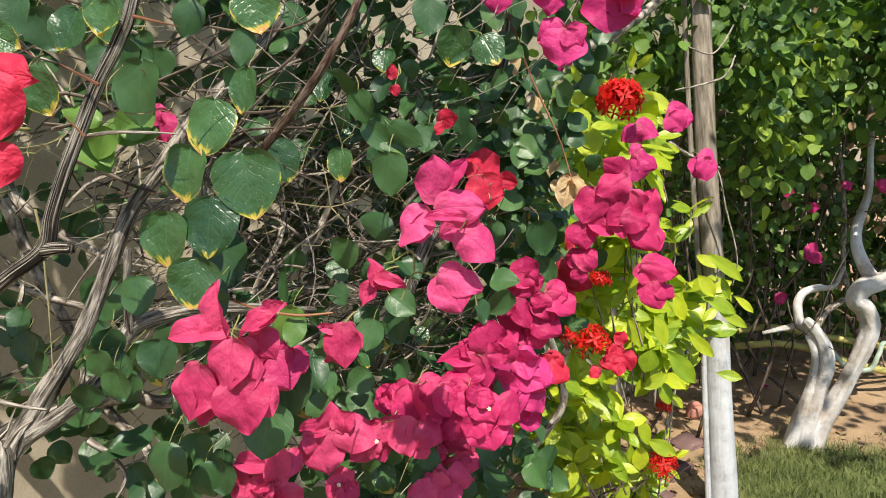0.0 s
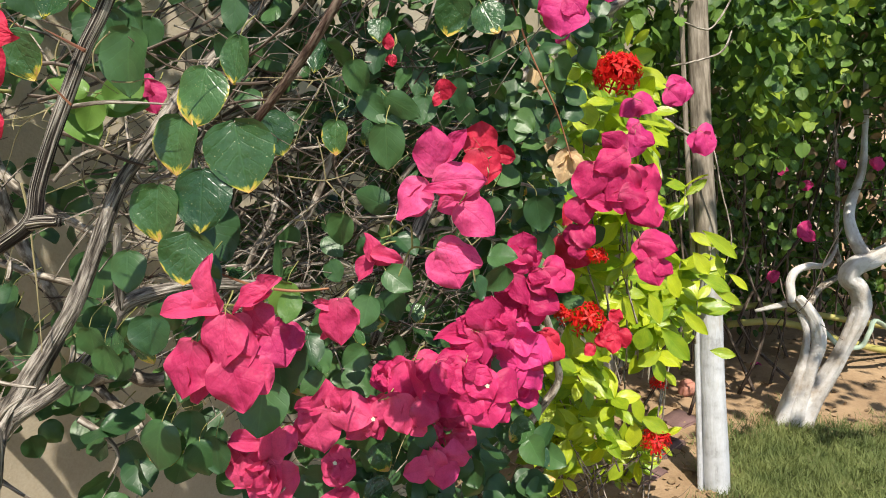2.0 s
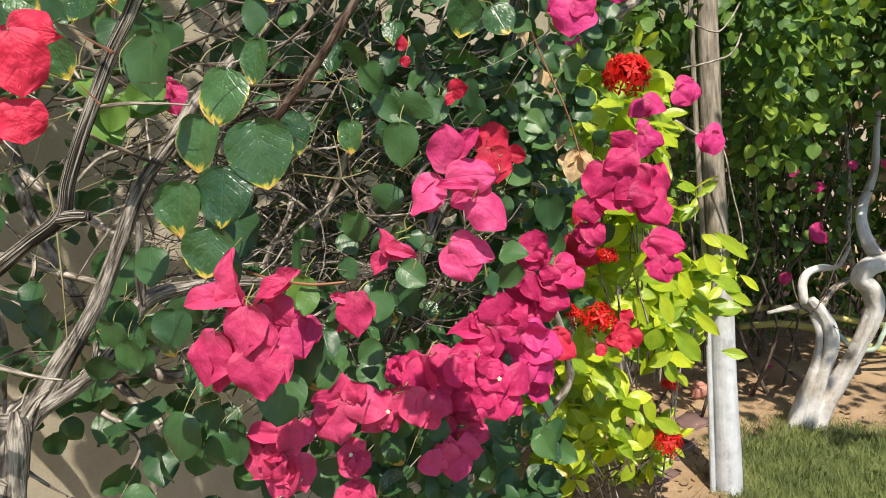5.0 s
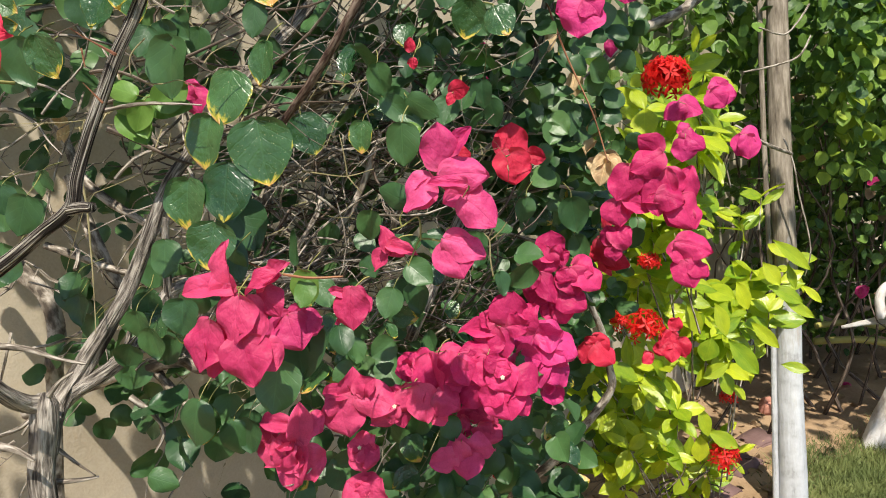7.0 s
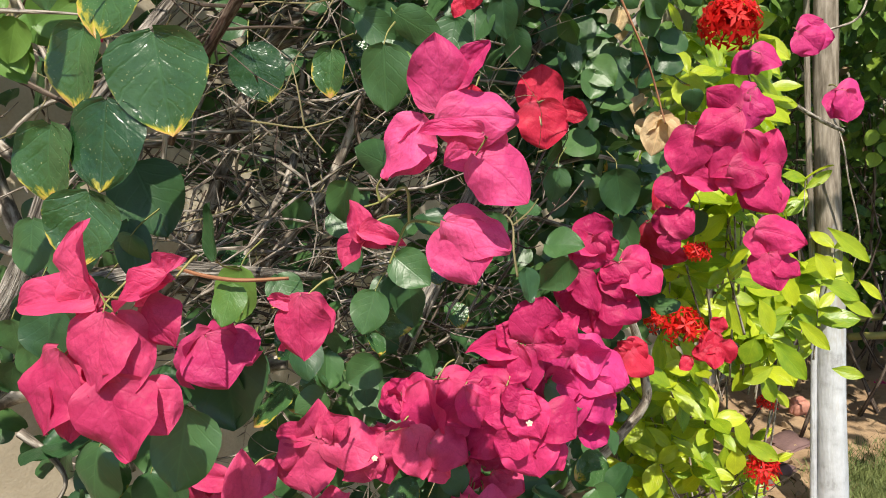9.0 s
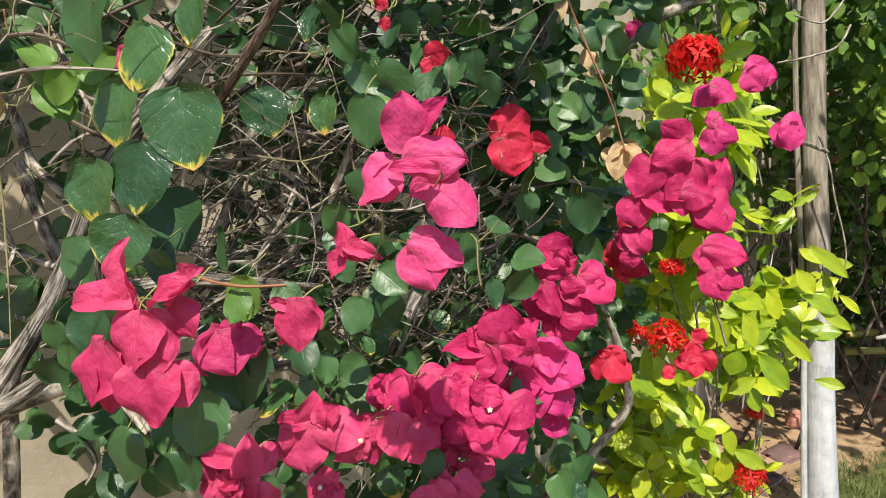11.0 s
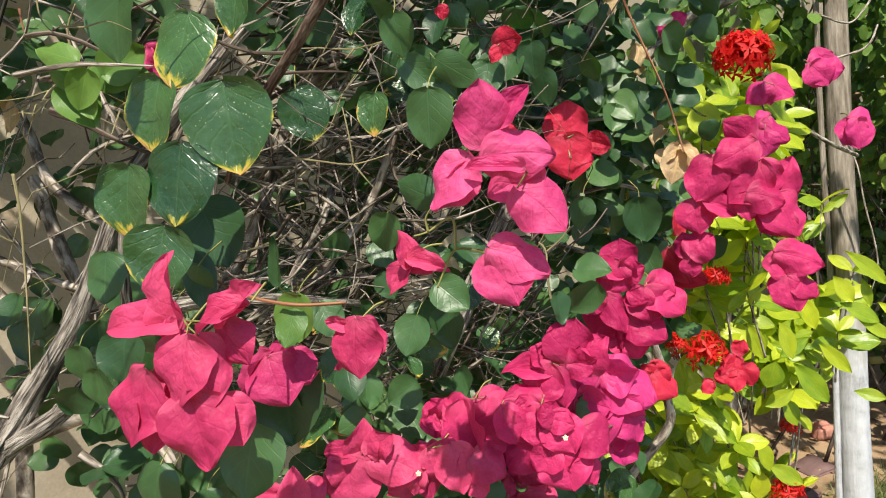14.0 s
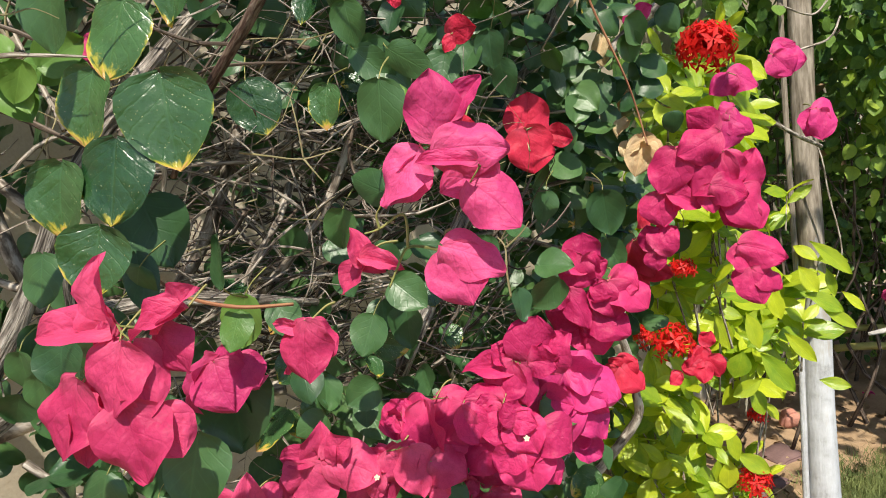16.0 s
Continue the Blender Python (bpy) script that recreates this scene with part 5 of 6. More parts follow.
IX_BRIGHT_A = [(0.379, 2.082, 1.034, 0.440, 2.058, 0.947, 0.027, 10), (0.343, 2.032, 0.998, 0.342, 2.008, 0.902, 0.031, -15),
    (0.405, 2.112, 1.014, 0.473, 2.088, 0.987, 0.039, 0), (0.488, 2.152, 0.952, 0.566, 2.128, 0.942, 0.040, -8),
    (0.500, 2.132, 0.944, 0.539, 2.108, 0.859, 0.039, 12), (0.582, 2.182, 0.934, 0.626, 2.158, 0.850, 0.047, -10),
    (0.634, 2.232, 0.814, 0.724, 2.208, 0.721, 0.063, 6), (0.580, 2.182, 0.833, 0.564, 2.158, 0.772, 0.055, 0),
    (0.704, 2.282, 0.856, 0.787, 2.258, 0.785, 0.039, 14), (0.418, 2.107, 0.766, 0.464, 2.083, 0.681, 0.040, 8),
    (0.322, 2.093, 0.754, 0.393, 2.069, 0.689, 0.069, 0)]
IX_BRIGHT_B = [(0.351, 2.075, 0.757, 0.433, 2.051, 0.717, 0.029, -20), (0.467, 2.180, 0.653, 0.518, 2.156, 0.558, 0.049, 10),
    (0.573, 2.311, 0.574, 0.612, 2.287, 0.491, 0.045, -10), (0.610, 2.352, 0.481, 0.703, 2.328, 0.441, 0.054, 6),
    (0.583, 2.332, 0.474, 0.591, 2.308, 0.393, 0.051, 0), (0.464, 2.220, 0.584, 0.398, 2.196, 0.561, 0.057, 0),
    (0.507, 2.282, 0.488, 0.516, 2.258, 0.402, 0.045, 18), (0.555, 2.332, 0.474, 0.549, 2.308, 0.393, 0.038, -18),
    (0.740, 2.232, 1.106, 0.847, 2.208, 1.034, 0.041, 0), (0.717, 2.232, 1.043, 0.764, 2.208, 0.984, 0.047, 10),
    (0.736, 2.232, 0.972, 0.830, 2.208, 0.944, 0.042, -6)]
IX_BRIGHT_C = [(0.776, 2.232, 0.938, 0.861, 2.208, 0.893, 0.035, 6), (0.829, 2.252, 0.974, 0.885, 2.228, 0.935, 0.023, 0),
    (0.790, 2.252, 1.035, 0.809, 2.228, 0.969, 0.025, 20), (0.797, 2.282, 0.728, 0.870, 2.258, 0.722, 0.037, 0),
    (0.500, 2.132, 1.087, 0.510, 2.108, 1.002, 0.032, 0), (0.413, 2.112, 1.062, 0.486, 2.088, 1.105, 0.035, 8),
    (0.676, 2.333, 0.644, 0.710, 2.309, 0.605, 0.030, 0), (0.619, 2.269, 0.705, 0.666, 2.245, 0.647, 0.047, -12),
    (0.545, 2.282, 0.360, 0.507, 2.258, 0.307, 0.042, 0), (0.337, 2.072, 0.866, 0.342, 2.048, 0.770, 0.038, 12),
    (0.316, 2.124, 0.612, 0.302, 2.100, 0.529, 0.071, 0)]
IX_BRIGHT_D = [(0.639, 2.229, 0.745, 0.569, 2.205, 0.704, 0.046, -10), (0.481, 2.192, 0.826, 0.524, 2.168, 0.766, 0.041, 0),
    (0.531, 2.202, 0.858, 0.551, 2.178, 0.898, 0.038, 0), (0.672, 2.252, 0.878, 0.603, 2.228, 0.833, 0.042, 0),
    (0.659, 2.282, 0.974, 0.699, 2.258, 0.902, 0.042, 0), (0.572, 2.182, 0.981, 0.503, 2.158, 1.003, 0.040, 8),
    (0.422, 2.132, 0.911, 0.371, 2.108, 0.942, 0.033, 0), (0.453, 2.159, 0.769, 0.408, 2.135, 0.827, 0.037, 0),
    (0.359, 2.120, 0.828, 0.391, 2.096, 0.773, 0.036, 0)]
FLOWER_H = [(1.523, 3.443, 0.893, 0.065, 0.055, 200), (1.553, 3.441, 0.868, 0.060, 0.055, 120), (1.539, 3.447, 0.913, 0.055, 0.050, 20),
    (1.468, 3.601, 0.645, 0.053, 0.048, 180), (1.484, 3.604, 0.655, 0.048, 0.042, 60), (1.586, 3.580, 1.078, 0.057, 0.046, 90),
    (1.473, 3.584, 1.144, 0.046, 0.036, 240), (1.806, 3.409, 1.189, 0.058, 0.049, 180), (1.741, 3.606, 1.173, 0.046, 0.036, 150)]
LEAF_G = [(-0.316, 0.752, 1.590, 0.044, 0.044, 160), (-0.181, 0.763, 1.601, 0.036, 0.033, 200), (-0.295, 0.844, 1.224, 0.046, 0.040, 160),
    (-0.448, 0.982, 1.195, 0.046, 0.046, 190), (-0.317, 0.856, 1.185, 0.041, 0.038, 210), (-0.380, 0.887, 1.210, 0.042, 0.042, 170),
    (-0.229, 0.831, 1.119, 0.042, 0.040, 180), (-0.362, 0.918, 1.085, 0.037, 0.034, 200), (-0.385, 0.912, 1.056, 0.041, 0.040, 190),
    (-0.625, 1.118, 1.161, 0.053, 0.048, 170), (-0.633, 1.130, 1.240, 0.049, 0.044, 190)]


# rows of foot, tip, width, shape and turn
CLUSTERS = [(CORAL_SPIKE, BRACT_CORAL), (CORAL_CLUSTER, BRACT_CORAL), (PINK_FLOWER, BRACT_PINK), (PINK_FLOWER_B, BRACT_CORAL),
            (BRIGHT_CLUSTER, BRACT_PINK), (ROUND_FLOWER, BRACT_PINK), (STAR_FLOWER, BRACT_CORAL), (RED_PAIR, BRACT_RED),
            (DEEP_CLUSTER_A, BRACT_DEEP), (DEEP_CLUSTER_B, BRACT_DEEP), (DEEP_CLUSTER_C, BRACT_MAGENTA), (DEEP_CLUSTER_D, BRACT_DEEP),
            (LOW_PINK_CLUSTER, BRACT_CORAL), (ROSE_CLUSTER_A, BRACT_DEEP), (ROSE_CLUSTER_B, BRACT_CORAL), (CORAL_FLOWER_E, BRACT_CORAL),
            (CORAL_FLOWER_F, BRACT_CORAL), (RED_STAR_G, BRACT_CORAL), (DEEP_CLUSTER_F, BRACT_DEEP), (DEEP_CLUSTER_G, BRACT_DEEP),
            (RED_SHADED, BRACT_RED), (RED_SIDE, BRACT_RED), (LILAC_FLOWER, BRACT_MAGENTA), (SIDE_FLOWER_A, BRACT_MAGENTA),
            (SIDE_FLOWER_B, BRACT_MAGENTA), (SIDE_FLOWER_C, BRACT_DEEP), (TOP_FLOWER, BRACT_MAGENTA), (RED_NEAR, BRACT_RED)]
# rows of middle, length, width, tip angle
SCATTERED = [(FLOWER_Q, BRACT_PINK), (RED_R, BRACT_RED), (MAG_S, BRACT_MAGENTA), (FLOWER_X, BRACT_RED), (FLOWER_Z, BRACT_PINK)]


def by_nearness(rows, reach):
    """Rows that hang together become one cluster."""
    groups = []
    for r in rows:
        near = [g for g in groups if any((Vector(r[:3]) - Vector(o[:3])).length < reach for o in g)]
        rest = [g for g in groups if g not in near]
        groups = rest + [sum(near, []) + [r]]
    return groups


for k, (rows, mat) in enumerate(CLUSTERS):
    bract_flower(shrub, OB, rows, mat, 900 + k)
for k, (rows, mat) in enumerate(SCATTERED):
    for j, group in enumerate(by_nearness(rows, 0.045 if rows is not FLOWER_X else 0.09)):
        flower_cluster(shrub, OB, group, mat, 100 + k * 10 + j, *(1.0, 0.75) if rows is FLOWER_X else (0.25, 1.0))
for j, group in enumerate(by_nearness(FLOWER_H, 0.09)):
    flower_cluster(hedge, HB, group, BRACT_MAGENTA, 500 + j, 0.5)



def true_flower():
    """The tiny cream flower that sits among the bracts: a tube with five lobes."""
    h = Heap()
    h.add(tube([(0, 0, 0), (0, 0, 0.5), (0, 0, 1)], [0.09, 0.08, 0.11], 6, 0, 0, 2))
    for k in range(5):
        h.add(blade(elliptic, 0.30, 0.24, 3, 2, 0, 0.1, 0.1, 0, k), Matrix.Translation((0, 0, 1)) @ Matrix.Rotation(k * 1.2566, 4, "Z"))
    return h.mesh("flower", TUBE_WHITE)


FLOWER = true_flower()
for x, y, z in ((-0.014, 0.790, 1.147), (-0.06, 0.80, 1.09), (0.11, 0.78, 1.19)):
    put("flower", FLOWER, shrub, pose(x + 0.34, y - 0.75 + 0.012, z, 70, 0, 20) @ Matrix.Scale(0.009, 4), "cream star-shaped flower")


def leaf_mesh(k, mat):
    v, f, u = LEAF_SHAPES[k]
    return mesh_of("leaf", v, f, mat, u)


LEAVES = {m.name: [leaf_mesh(k, m) for k in range(6)] for m in (LEAF, LEAF_SCORCHED, LEAF_LIGHT, DRY_LEAF)}


def set_leaves(parent, origin, rows, mat, seed, name="leaf"):
    rng = random.Random(seed)
    heap = Heap()
    for r in rows:
        yaw = r[6] if len(r) > 6 else rng.uniform(-25, 25)
        m = facing(r[:3], r[3], r[4], r[5], yaw, r[7] if len(r) > 7 else rng.uniform(-10, 28))
        put(name, rng.choice(LEAVES[mat.name]), parent, Matrix.Translation(-origin) @ m)
        foot = m.translation - origin
        up = -(m.to_3x3() @ Vector((0, 1, 0))).normalized()
        reach = r[3] * rng.uniform(0.25, 0.5)
        heap.add(tube([foot, foot + up * reach * 0.5 + Vector((0, 0.010, 0.001)), foot + up * reach + Vector((rng.gauss(0, 0.005), 0.030, 0.002))], [0.0005, 0.0005, 0.0008], 5, 0, 0, 3))
    put("leaf_stalk_mass", heap.mesh("leaf_stalk_mass", STALK), parent)["kind"] = "stuff"


# SUNLIT_LEAVES get the paler green, partly sunlight put into the colour
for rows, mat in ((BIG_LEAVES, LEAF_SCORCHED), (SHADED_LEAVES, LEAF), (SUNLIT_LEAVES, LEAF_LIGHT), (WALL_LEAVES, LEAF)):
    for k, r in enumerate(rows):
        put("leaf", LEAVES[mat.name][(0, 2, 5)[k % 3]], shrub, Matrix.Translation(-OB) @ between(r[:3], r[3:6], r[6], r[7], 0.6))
CURLED = [mesh_of("dry_leaf", *BRACT_SHAPES[9 + k][:2], DRY_LEAF, BRACT_SHAPES[9 + k][2]) for k in range(3)]
for k, r in enumerate(DRY_CURLED):
    put("dry_leaf", CURLED[k % 3], shrub, Matrix.Translation(-OB) @ between(r[:3], r[3:6], r[6], r[7], 0.5))
set_leaves(shrub, OB, LEAF_A, LEAF_SCORCHED, 201)
set_leaves(shrub, OB, LEAF_B, LEAF, 202)
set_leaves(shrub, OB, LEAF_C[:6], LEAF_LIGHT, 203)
set_leaves(shrub, OB, LEAF_C[6:], LEAF, 204)
set_leaves(shrub, OB, LEAF_D, LEAF, 205)
set_leaves(shrub, OB, LEAF_E, LEAF_SCORCHED, 206)
set_leaves(shrub, OB, LEAF_F, LEAF, 207)
set_leaves(shrub, OB, LEAF_G, LEAF, 209)
set_leaves(shrub, OB, LEAF_H, LEAF, 210)
set_leaves(shrub, OB, LEAF_I, LEAF_SCORCHED, 211)
set_leaves(shrub, OB, DRY, DRY_LEAF, 208, "dry_leaf")

# limbs
limb("trunk", shifted([(-0.44, 0.75, -0.03), (-0.42, 0.725, 0.5), (-0.405, 0.712, 0.95), (-0.403, 0.715, 1.04), (-0.405, 0.717, 1.074), (-0.401, 0.720, 1.109), (-0.398, 0.722, 1.136), (-0.399, 0.726, 1.160), (-0.400, 0.730, 1.174)], OB), [0.030, 0.024, 0.0165, 0.0145, 0.0135, 0.0128, 0.0135, 0.0140, 0.0060], BARK_SOFT, shrub, 20, 0.45, 21, "split grey bark")
limb("limb", shifted([(-0.405, 0.725, 1.10), (-0.424, 0.780, 1.138), (-0.400, 0.803, 1.182), (-0.368, 0.815, 1.234), (-0.341, 0.828, 1.285), (-0.301, 0.850, 1.390), (-0.273, 0.872, 1.440), (-0.221, 0.920, 1.524), (-0.158, 0.979, 1.608), (-0.10, 1.05, 1.72)], OB), [0.012, 0.0115, 0.0105, 0.0095, 0.0085, 0.0078, 0.0078, 0.008, 0.008, 0.008], BARK_SOFT, shrub, 18, 0.4, 22)
limb("limb", shifted([(-0.80, 0.72, 0.0), (-0.68, 0.66, 0.9), (-0.46, 0.60, 1.26), (-0.331, 0.580, 1.338), (-0.292, 0.579, 1.363), (-0.262, 0.577, 1.384), (-0.234, 0.576, 1.404), (-0.2265, 0.577, 1.430), (-0.214, 0.580, 1.464), (-0.199, 0.583, 1.498), (-0.184, 0.585, 1.530), (-0.166, 0.588, 1.562), (-0.152, 0.590, 1.60), (-0.12, 0.60, 1.75)], OB), [0.020, 0.013, 0.0085, 0.0070, 0.0066, 0.0062, 0.0062, 0.0056, 0.0054, 0.0053, 0.0052, 0.0051, 0.0049, 0.0046], BARK, shrub, 18, 0.22, 23)
limb("branch", shifted([(-0.236, 0.576, 1.402), (-0.218, 0.568, 1.405), (-0.204, 0.561, 1.406)], OB), [0.0058, 0.0048, 0.0044], BARK, shrub, 12, 0.2, 33)
limb("limb", shifted([(-0.428, 0.791, 1.140), (-0.350, 0.815, 1.193), (-0.316, 0.835, 1.240), (-0.304, 0.850, 1.263), (-0.263, 0.875, 1.274), (-0.216, 0.918, 1.270), (-0.12, 0.99, 1.25)], OB), [0.011, 0.0085, 0.0075, 0.0095, 0.009, 0.007, 0.004], BARK_SOFT, shrub, 14, 0.5, 24)
limb("branch", shifted([(-0.306, 0.845, 1.26), (-0.300, 0.835, 1.31), (-0.292, 0.83, 1.36)], OB), [0.006, 0.005, 0.0042], BARK_SOFT, shrub, 10, 0.25, 32)
limb("limb", shifted([(-0.399, 0.730, 1.160), (-0.409, 0.710, 1.167), (-0.413, 0.685, 1.188), (-0.43, 0.655, 1.226), (-0.50, 0.60, 1.28)], OB), [0.0125, 0.0095, 0.0085, 0.007, 0.006], BARK_SOFT, shrub, 16, 0.4, 25)
limb("stem", shifted([(-0.17, 0.80, 1.40), (-0.130, 0.771, 1.452), (-0.074, 0.744, 1.510), (-0.030, 0.725, 1.563), (-0.002, 0.725, 1.613), (0.03, 0.73, 1.7)], OB), [0.0025, 0.0036, 0.0044, 0.0044, 0.004, 0.0035], BARK_BROWN, shrub, 10, 0.12, 26)
limb("stem", shifted([(-0.05, 1.05, 1.15), (0.023, 1.135, 1.325), (0.091, 1.217, 1.482), (0.131, 1.256, 1.579), (0.149, 1.275, 1.685), (0.16, 1.3, 1.8)], OB), [0.012, 0.011, 0.0105, 0.0105, 0.009, 0.008], BARK_SOFT, shrub, 12, 0.25, 27)
limb("stem", shifted([(0.141, 1.12, 1.645), (0.172, 1.13, 1.561), (0.213, 1.13, 1.472), (0.236, 1.13, 1.401)], OB), [0.0015, 0.0014, 0.0012, 0.0009], STALK_RED, shrub, 8, 0.0, 28)
limb("stem", shifted([(-0.16, 0.74, 1.33), (-0.105, 0.68, 1.33), (-0.06, 0.66, 1.328), (-0.03, 0.68, 1.325)], OB), [0.0009, 0.0012, 0.0013, 0.0011], STALK_RED, shrub, 8, 0.0, 29)
limb("stem", shifted([(0.05, 1.70, 0.57), (0.143, 1.66, 0.675), (0.188, 1.652, 0.735), (0.238, 1.652, 0.801), (0.276, 1.652, 0.866), (0.272, 1.648, 0.911), (0.260, 1.64, 0.972), (0.238, 1.62, 1.04), (0.21, 1.60, 1.10)], OB), [0.011, 0.0105, 0.010, 0.0095, 0.009, 0.0085, 0.008, 0.007, 0.006], TWIG, shrub, 10, 0.15, 30)
limb("stem", shifted([(0.20, 2.02, 1.53), (0.325, 2.074, 1.657), (0.443, 2.091, 1.713), (0.598, 2.222, 1.829)], OB), [0.011, 0.013, 0.013, 0.012], TWIG, shrub, 10, 0.15, 31)

for k, (pts, r) in enumerate((
        ([(0.021, 1.209, 1.302), (0.045, 1.198, 1.326), (0.087, 1.199, 1.342), (0.157, 1.207, 1.359), (0.187, 1.213, 1.354)], 0.0034), ([(-0.027, 1.143, 1.466), (-0.005, 1.147, 1.457), (0.068, 1.161, 1.447), (0.127, 1.173, 1.443), (0.169, 1.182, 1.446)], 0.0024), ([(-0.003, 1.151, 1.603), (0.033, 1.153, 1.570), (0.073, 1.160, 1.558), (0.113, 1.169, 1.564)], 0.0028))):
    limb("branch", shifted(pts, OB), [r * (1.2 - 0.12 * i) for i in range(len(pts))], TWIG, shrub, 8, 0.2, 34 + k)

for k, (pts, r, mat) in enumerate((
        ([(-0.547, 0.860, 1.483), (-0.516, 0.868, 1.491), (-0.485, 0.872, 1.476), (-0.467, 0.872, 1.451), (-0.450, 0.872, 1.433)], 0.0028, TWIG),
        ([(-0.509, 0.826, 1.532), (-0.476, 0.832, 1.525), (-0.456, 0.835, 1.522), (-0.433, 0.839, 1.515), (-0.403, 0.842, 1.499)], 0.0030, TWIG),
        ([(-0.525, 0.887, 1.602), (-0.501, 0.894, 1.612), (-0.477, 0.900, 1.617), (-0.456, 0.904, 1.615), (-0.435, 0.905, 1.593), (-0.421, 0.905, 1.576)], 0.0040, TWIG),
        ([(-0.590, 1.003, 1.631), (-0.562, 1.002, 1.595), (-0.538, 1.004, 1.575), (-0.503, 1.007, 1.551)], 0.0070, TWIG),
        ([(-0.274, 0.691, 1.485), (-0.237, 0.700, 1.491), (-0.210, 0.706, 1.491), (-0.177, 0.713, 1.489)], 0.0022, TWIG),
        ([(-0.366, 0.844, 1.465), (-0.333, 0.849, 1.451), (-0.293, 0.854, 1.430), (-0.267, 0.858, 1.421)], 0.0035, TWIG_DARK),
        ([(-0.189, 0.638, 1.547), (-0.201, 0.632, 1.531), (-0.198, 0.629, 1.511), (-0.183, 0.630, 1.498)], 0.0007, STALK_PALE),
        ([(-0.188, 0.631, 1.508), (-0.174, 0.634, 1.507), (-0.159, 0.637, 1.510), (-0.145, 0.640, 1.504)], 0.0007, STALK_PALE),
        ([(-0.138, 0.645, 1.524), (-0.130, 0.648, 1.534), (-0.106, 0.656, 1.546)], 0.0007, STALK_PALE),
        ([(-0.377, 0.800, 1.409), (-0.371, 0.796, 1.377), (-0.367, 0.790, 1.338), (-0.362, 0.781, 1.287), (-0.359, 0.772, 1.232)], 0.0014, STALK_PALE),
        ([(-0.436, 0.694, 1.239), (-0.395, 0.702, 1.234), (-0.365, 0.707, 1.223), (-0.332, 0.712, 1.216)], 0.0038, TWIG),
        ([(-0.435, 0.675, 1.135), (-0.405, 0.680, 1.127), (-0.385, 0.682, 1.115)], 0.0050, TWIG),
        ([(-0.421, 0.763, 1.090), (-0.400, 0.765, 1.074), (-0.375, 0.767, 1.056)], 0.0028, TWIG),
        ([(-0.417, 0.728, 1.065), (-0.389, 0.735, 1.064), (-0.354, 0.743, 1.068)], 0.0042, TWIG),
        ([(-0.359, 0.681, 1.189), (-0.347, 0.686, 1.205), (-0.334, 0.691, 1.214)], 0.0030, TWIG),
        ([(-0.353, 0.818, 1.137), (-0.326, 0.820, 1.116), (-0.312, 0.819, 1.092), (-0.322, 0.812, 1.068)], 0.0040, TWIG),
        ([(-0.194, 1.06, 1.489), (-0.158, 1.055, 1.511), (-0.121, 1.06, 1.533)], 0.0050, TWIG),
        ([(-0.199, 1.05, 1.503), (-0.163, 1.045, 1.510), (-0.127, 1.05, 1.520)], 0.0036, TWIG),
        ([(-0.187, 1.07, 1.490), (-0.162, 1.065, 1.496), (-0.140, 1.07, 1.506)], 0.0042, TWIG),
        ([(-0.179, 1.07, 1.518), (-0.152, 1.065, 1.522), (-0.130, 1.07, 1.531)], 0.0030, TWIG),
        ([(-0.487, 0.850, 1.581), (-0.477, 0.850, 1.569), (-0.466, 0.850, 1.559)], 0.0014, STALK_RED),
        ([(-0.418, 0.866, 1.587), (-0.408, 0.867, 1.580), (-0.398, 0.868, 1.573)], 0.0012, STALK_RED),
        ([(-0.404, 0.864, 1.562), (-0.401, 0.862, 1.549), (-0.399, 0.861, 1.539)], 0.0012, STALK_RED))):
    limb("twig", shifted(pts, OB), [r * (1.1 - 0.75 * i / (len(pts) - 1)) for i in range(len(pts))], mat, shrub, 8, 0.35, 400 + k)


# thin forking twigs that carry the flowers
for k, (pts, r, mat) in enumerate((
        ([(-0.094, 0.76, 1.420), (-0.070, 0.755, 1.417), (-0.045, 0.76, 1.414), (-0.018, 0.765, 1.421)], 0.0008, STALK_PALE),
        ([(-0.045, 0.76, 1.414), (-0.047, 0.757, 1.437), (-0.052, 0.76, 1.457)], 0.0007, STALK_PALE),
        ([(-0.045, 0.76, 1.414), (-0.037, 0.758, 1.405), (-0.030, 0.76, 1.396)], 0.0007, STALK_PALE),
        ([(0.069, 0.684, 1.358), (0.059, 0.688, 1.360), (0.045, 0.69, 1.360), (0.038, 0.69, 1.348), (0.032, 0.69, 1.334)], 0.0011, STALK),
        ([(0.045, 0.69, 1.360), (0.043, 0.69, 1.381), (0.027, 0.69, 1.372), (0.017, 0.69, 1.369)], 0.0010, STALK),
        ([(0.027, 0.69, 1.372), (0.026, 0.688, 1.381), (0.031, 0.685, 1.389)], 0.0009, STALK),
        ([(0.056, 0.685, 1.423), (0.059, 0.683, 1.429), (0.064, 0.68, 1.435)], 0.0010, STALK),
        ([(0.100, 0.82, 1.297), (0.097, 0.818, 1.318), (0.096, 0.82, 1.337), (0.090, 0.822, 1.345)], 0.0010, STALK_PALE),
        ([(0.096, 0.82, 1.337), (0.108, 0.82, 1.348), (0.115, 0.82, 1.358)], 0.0008, STALK_PALE),
        ([(-0.375, 0.90, 1.509), (-0.381, 0.90, 1.543), (-0.369, 0.90, 1.570)], 0.0014, STALK_PALE))):
    limb("twig", shifted(pts, OB), [r * (1.1 - 0.5 * i / (len(pts) - 1)) for i in range(len(pts))], mat, shrub, 7, 0.2, 460 + k)


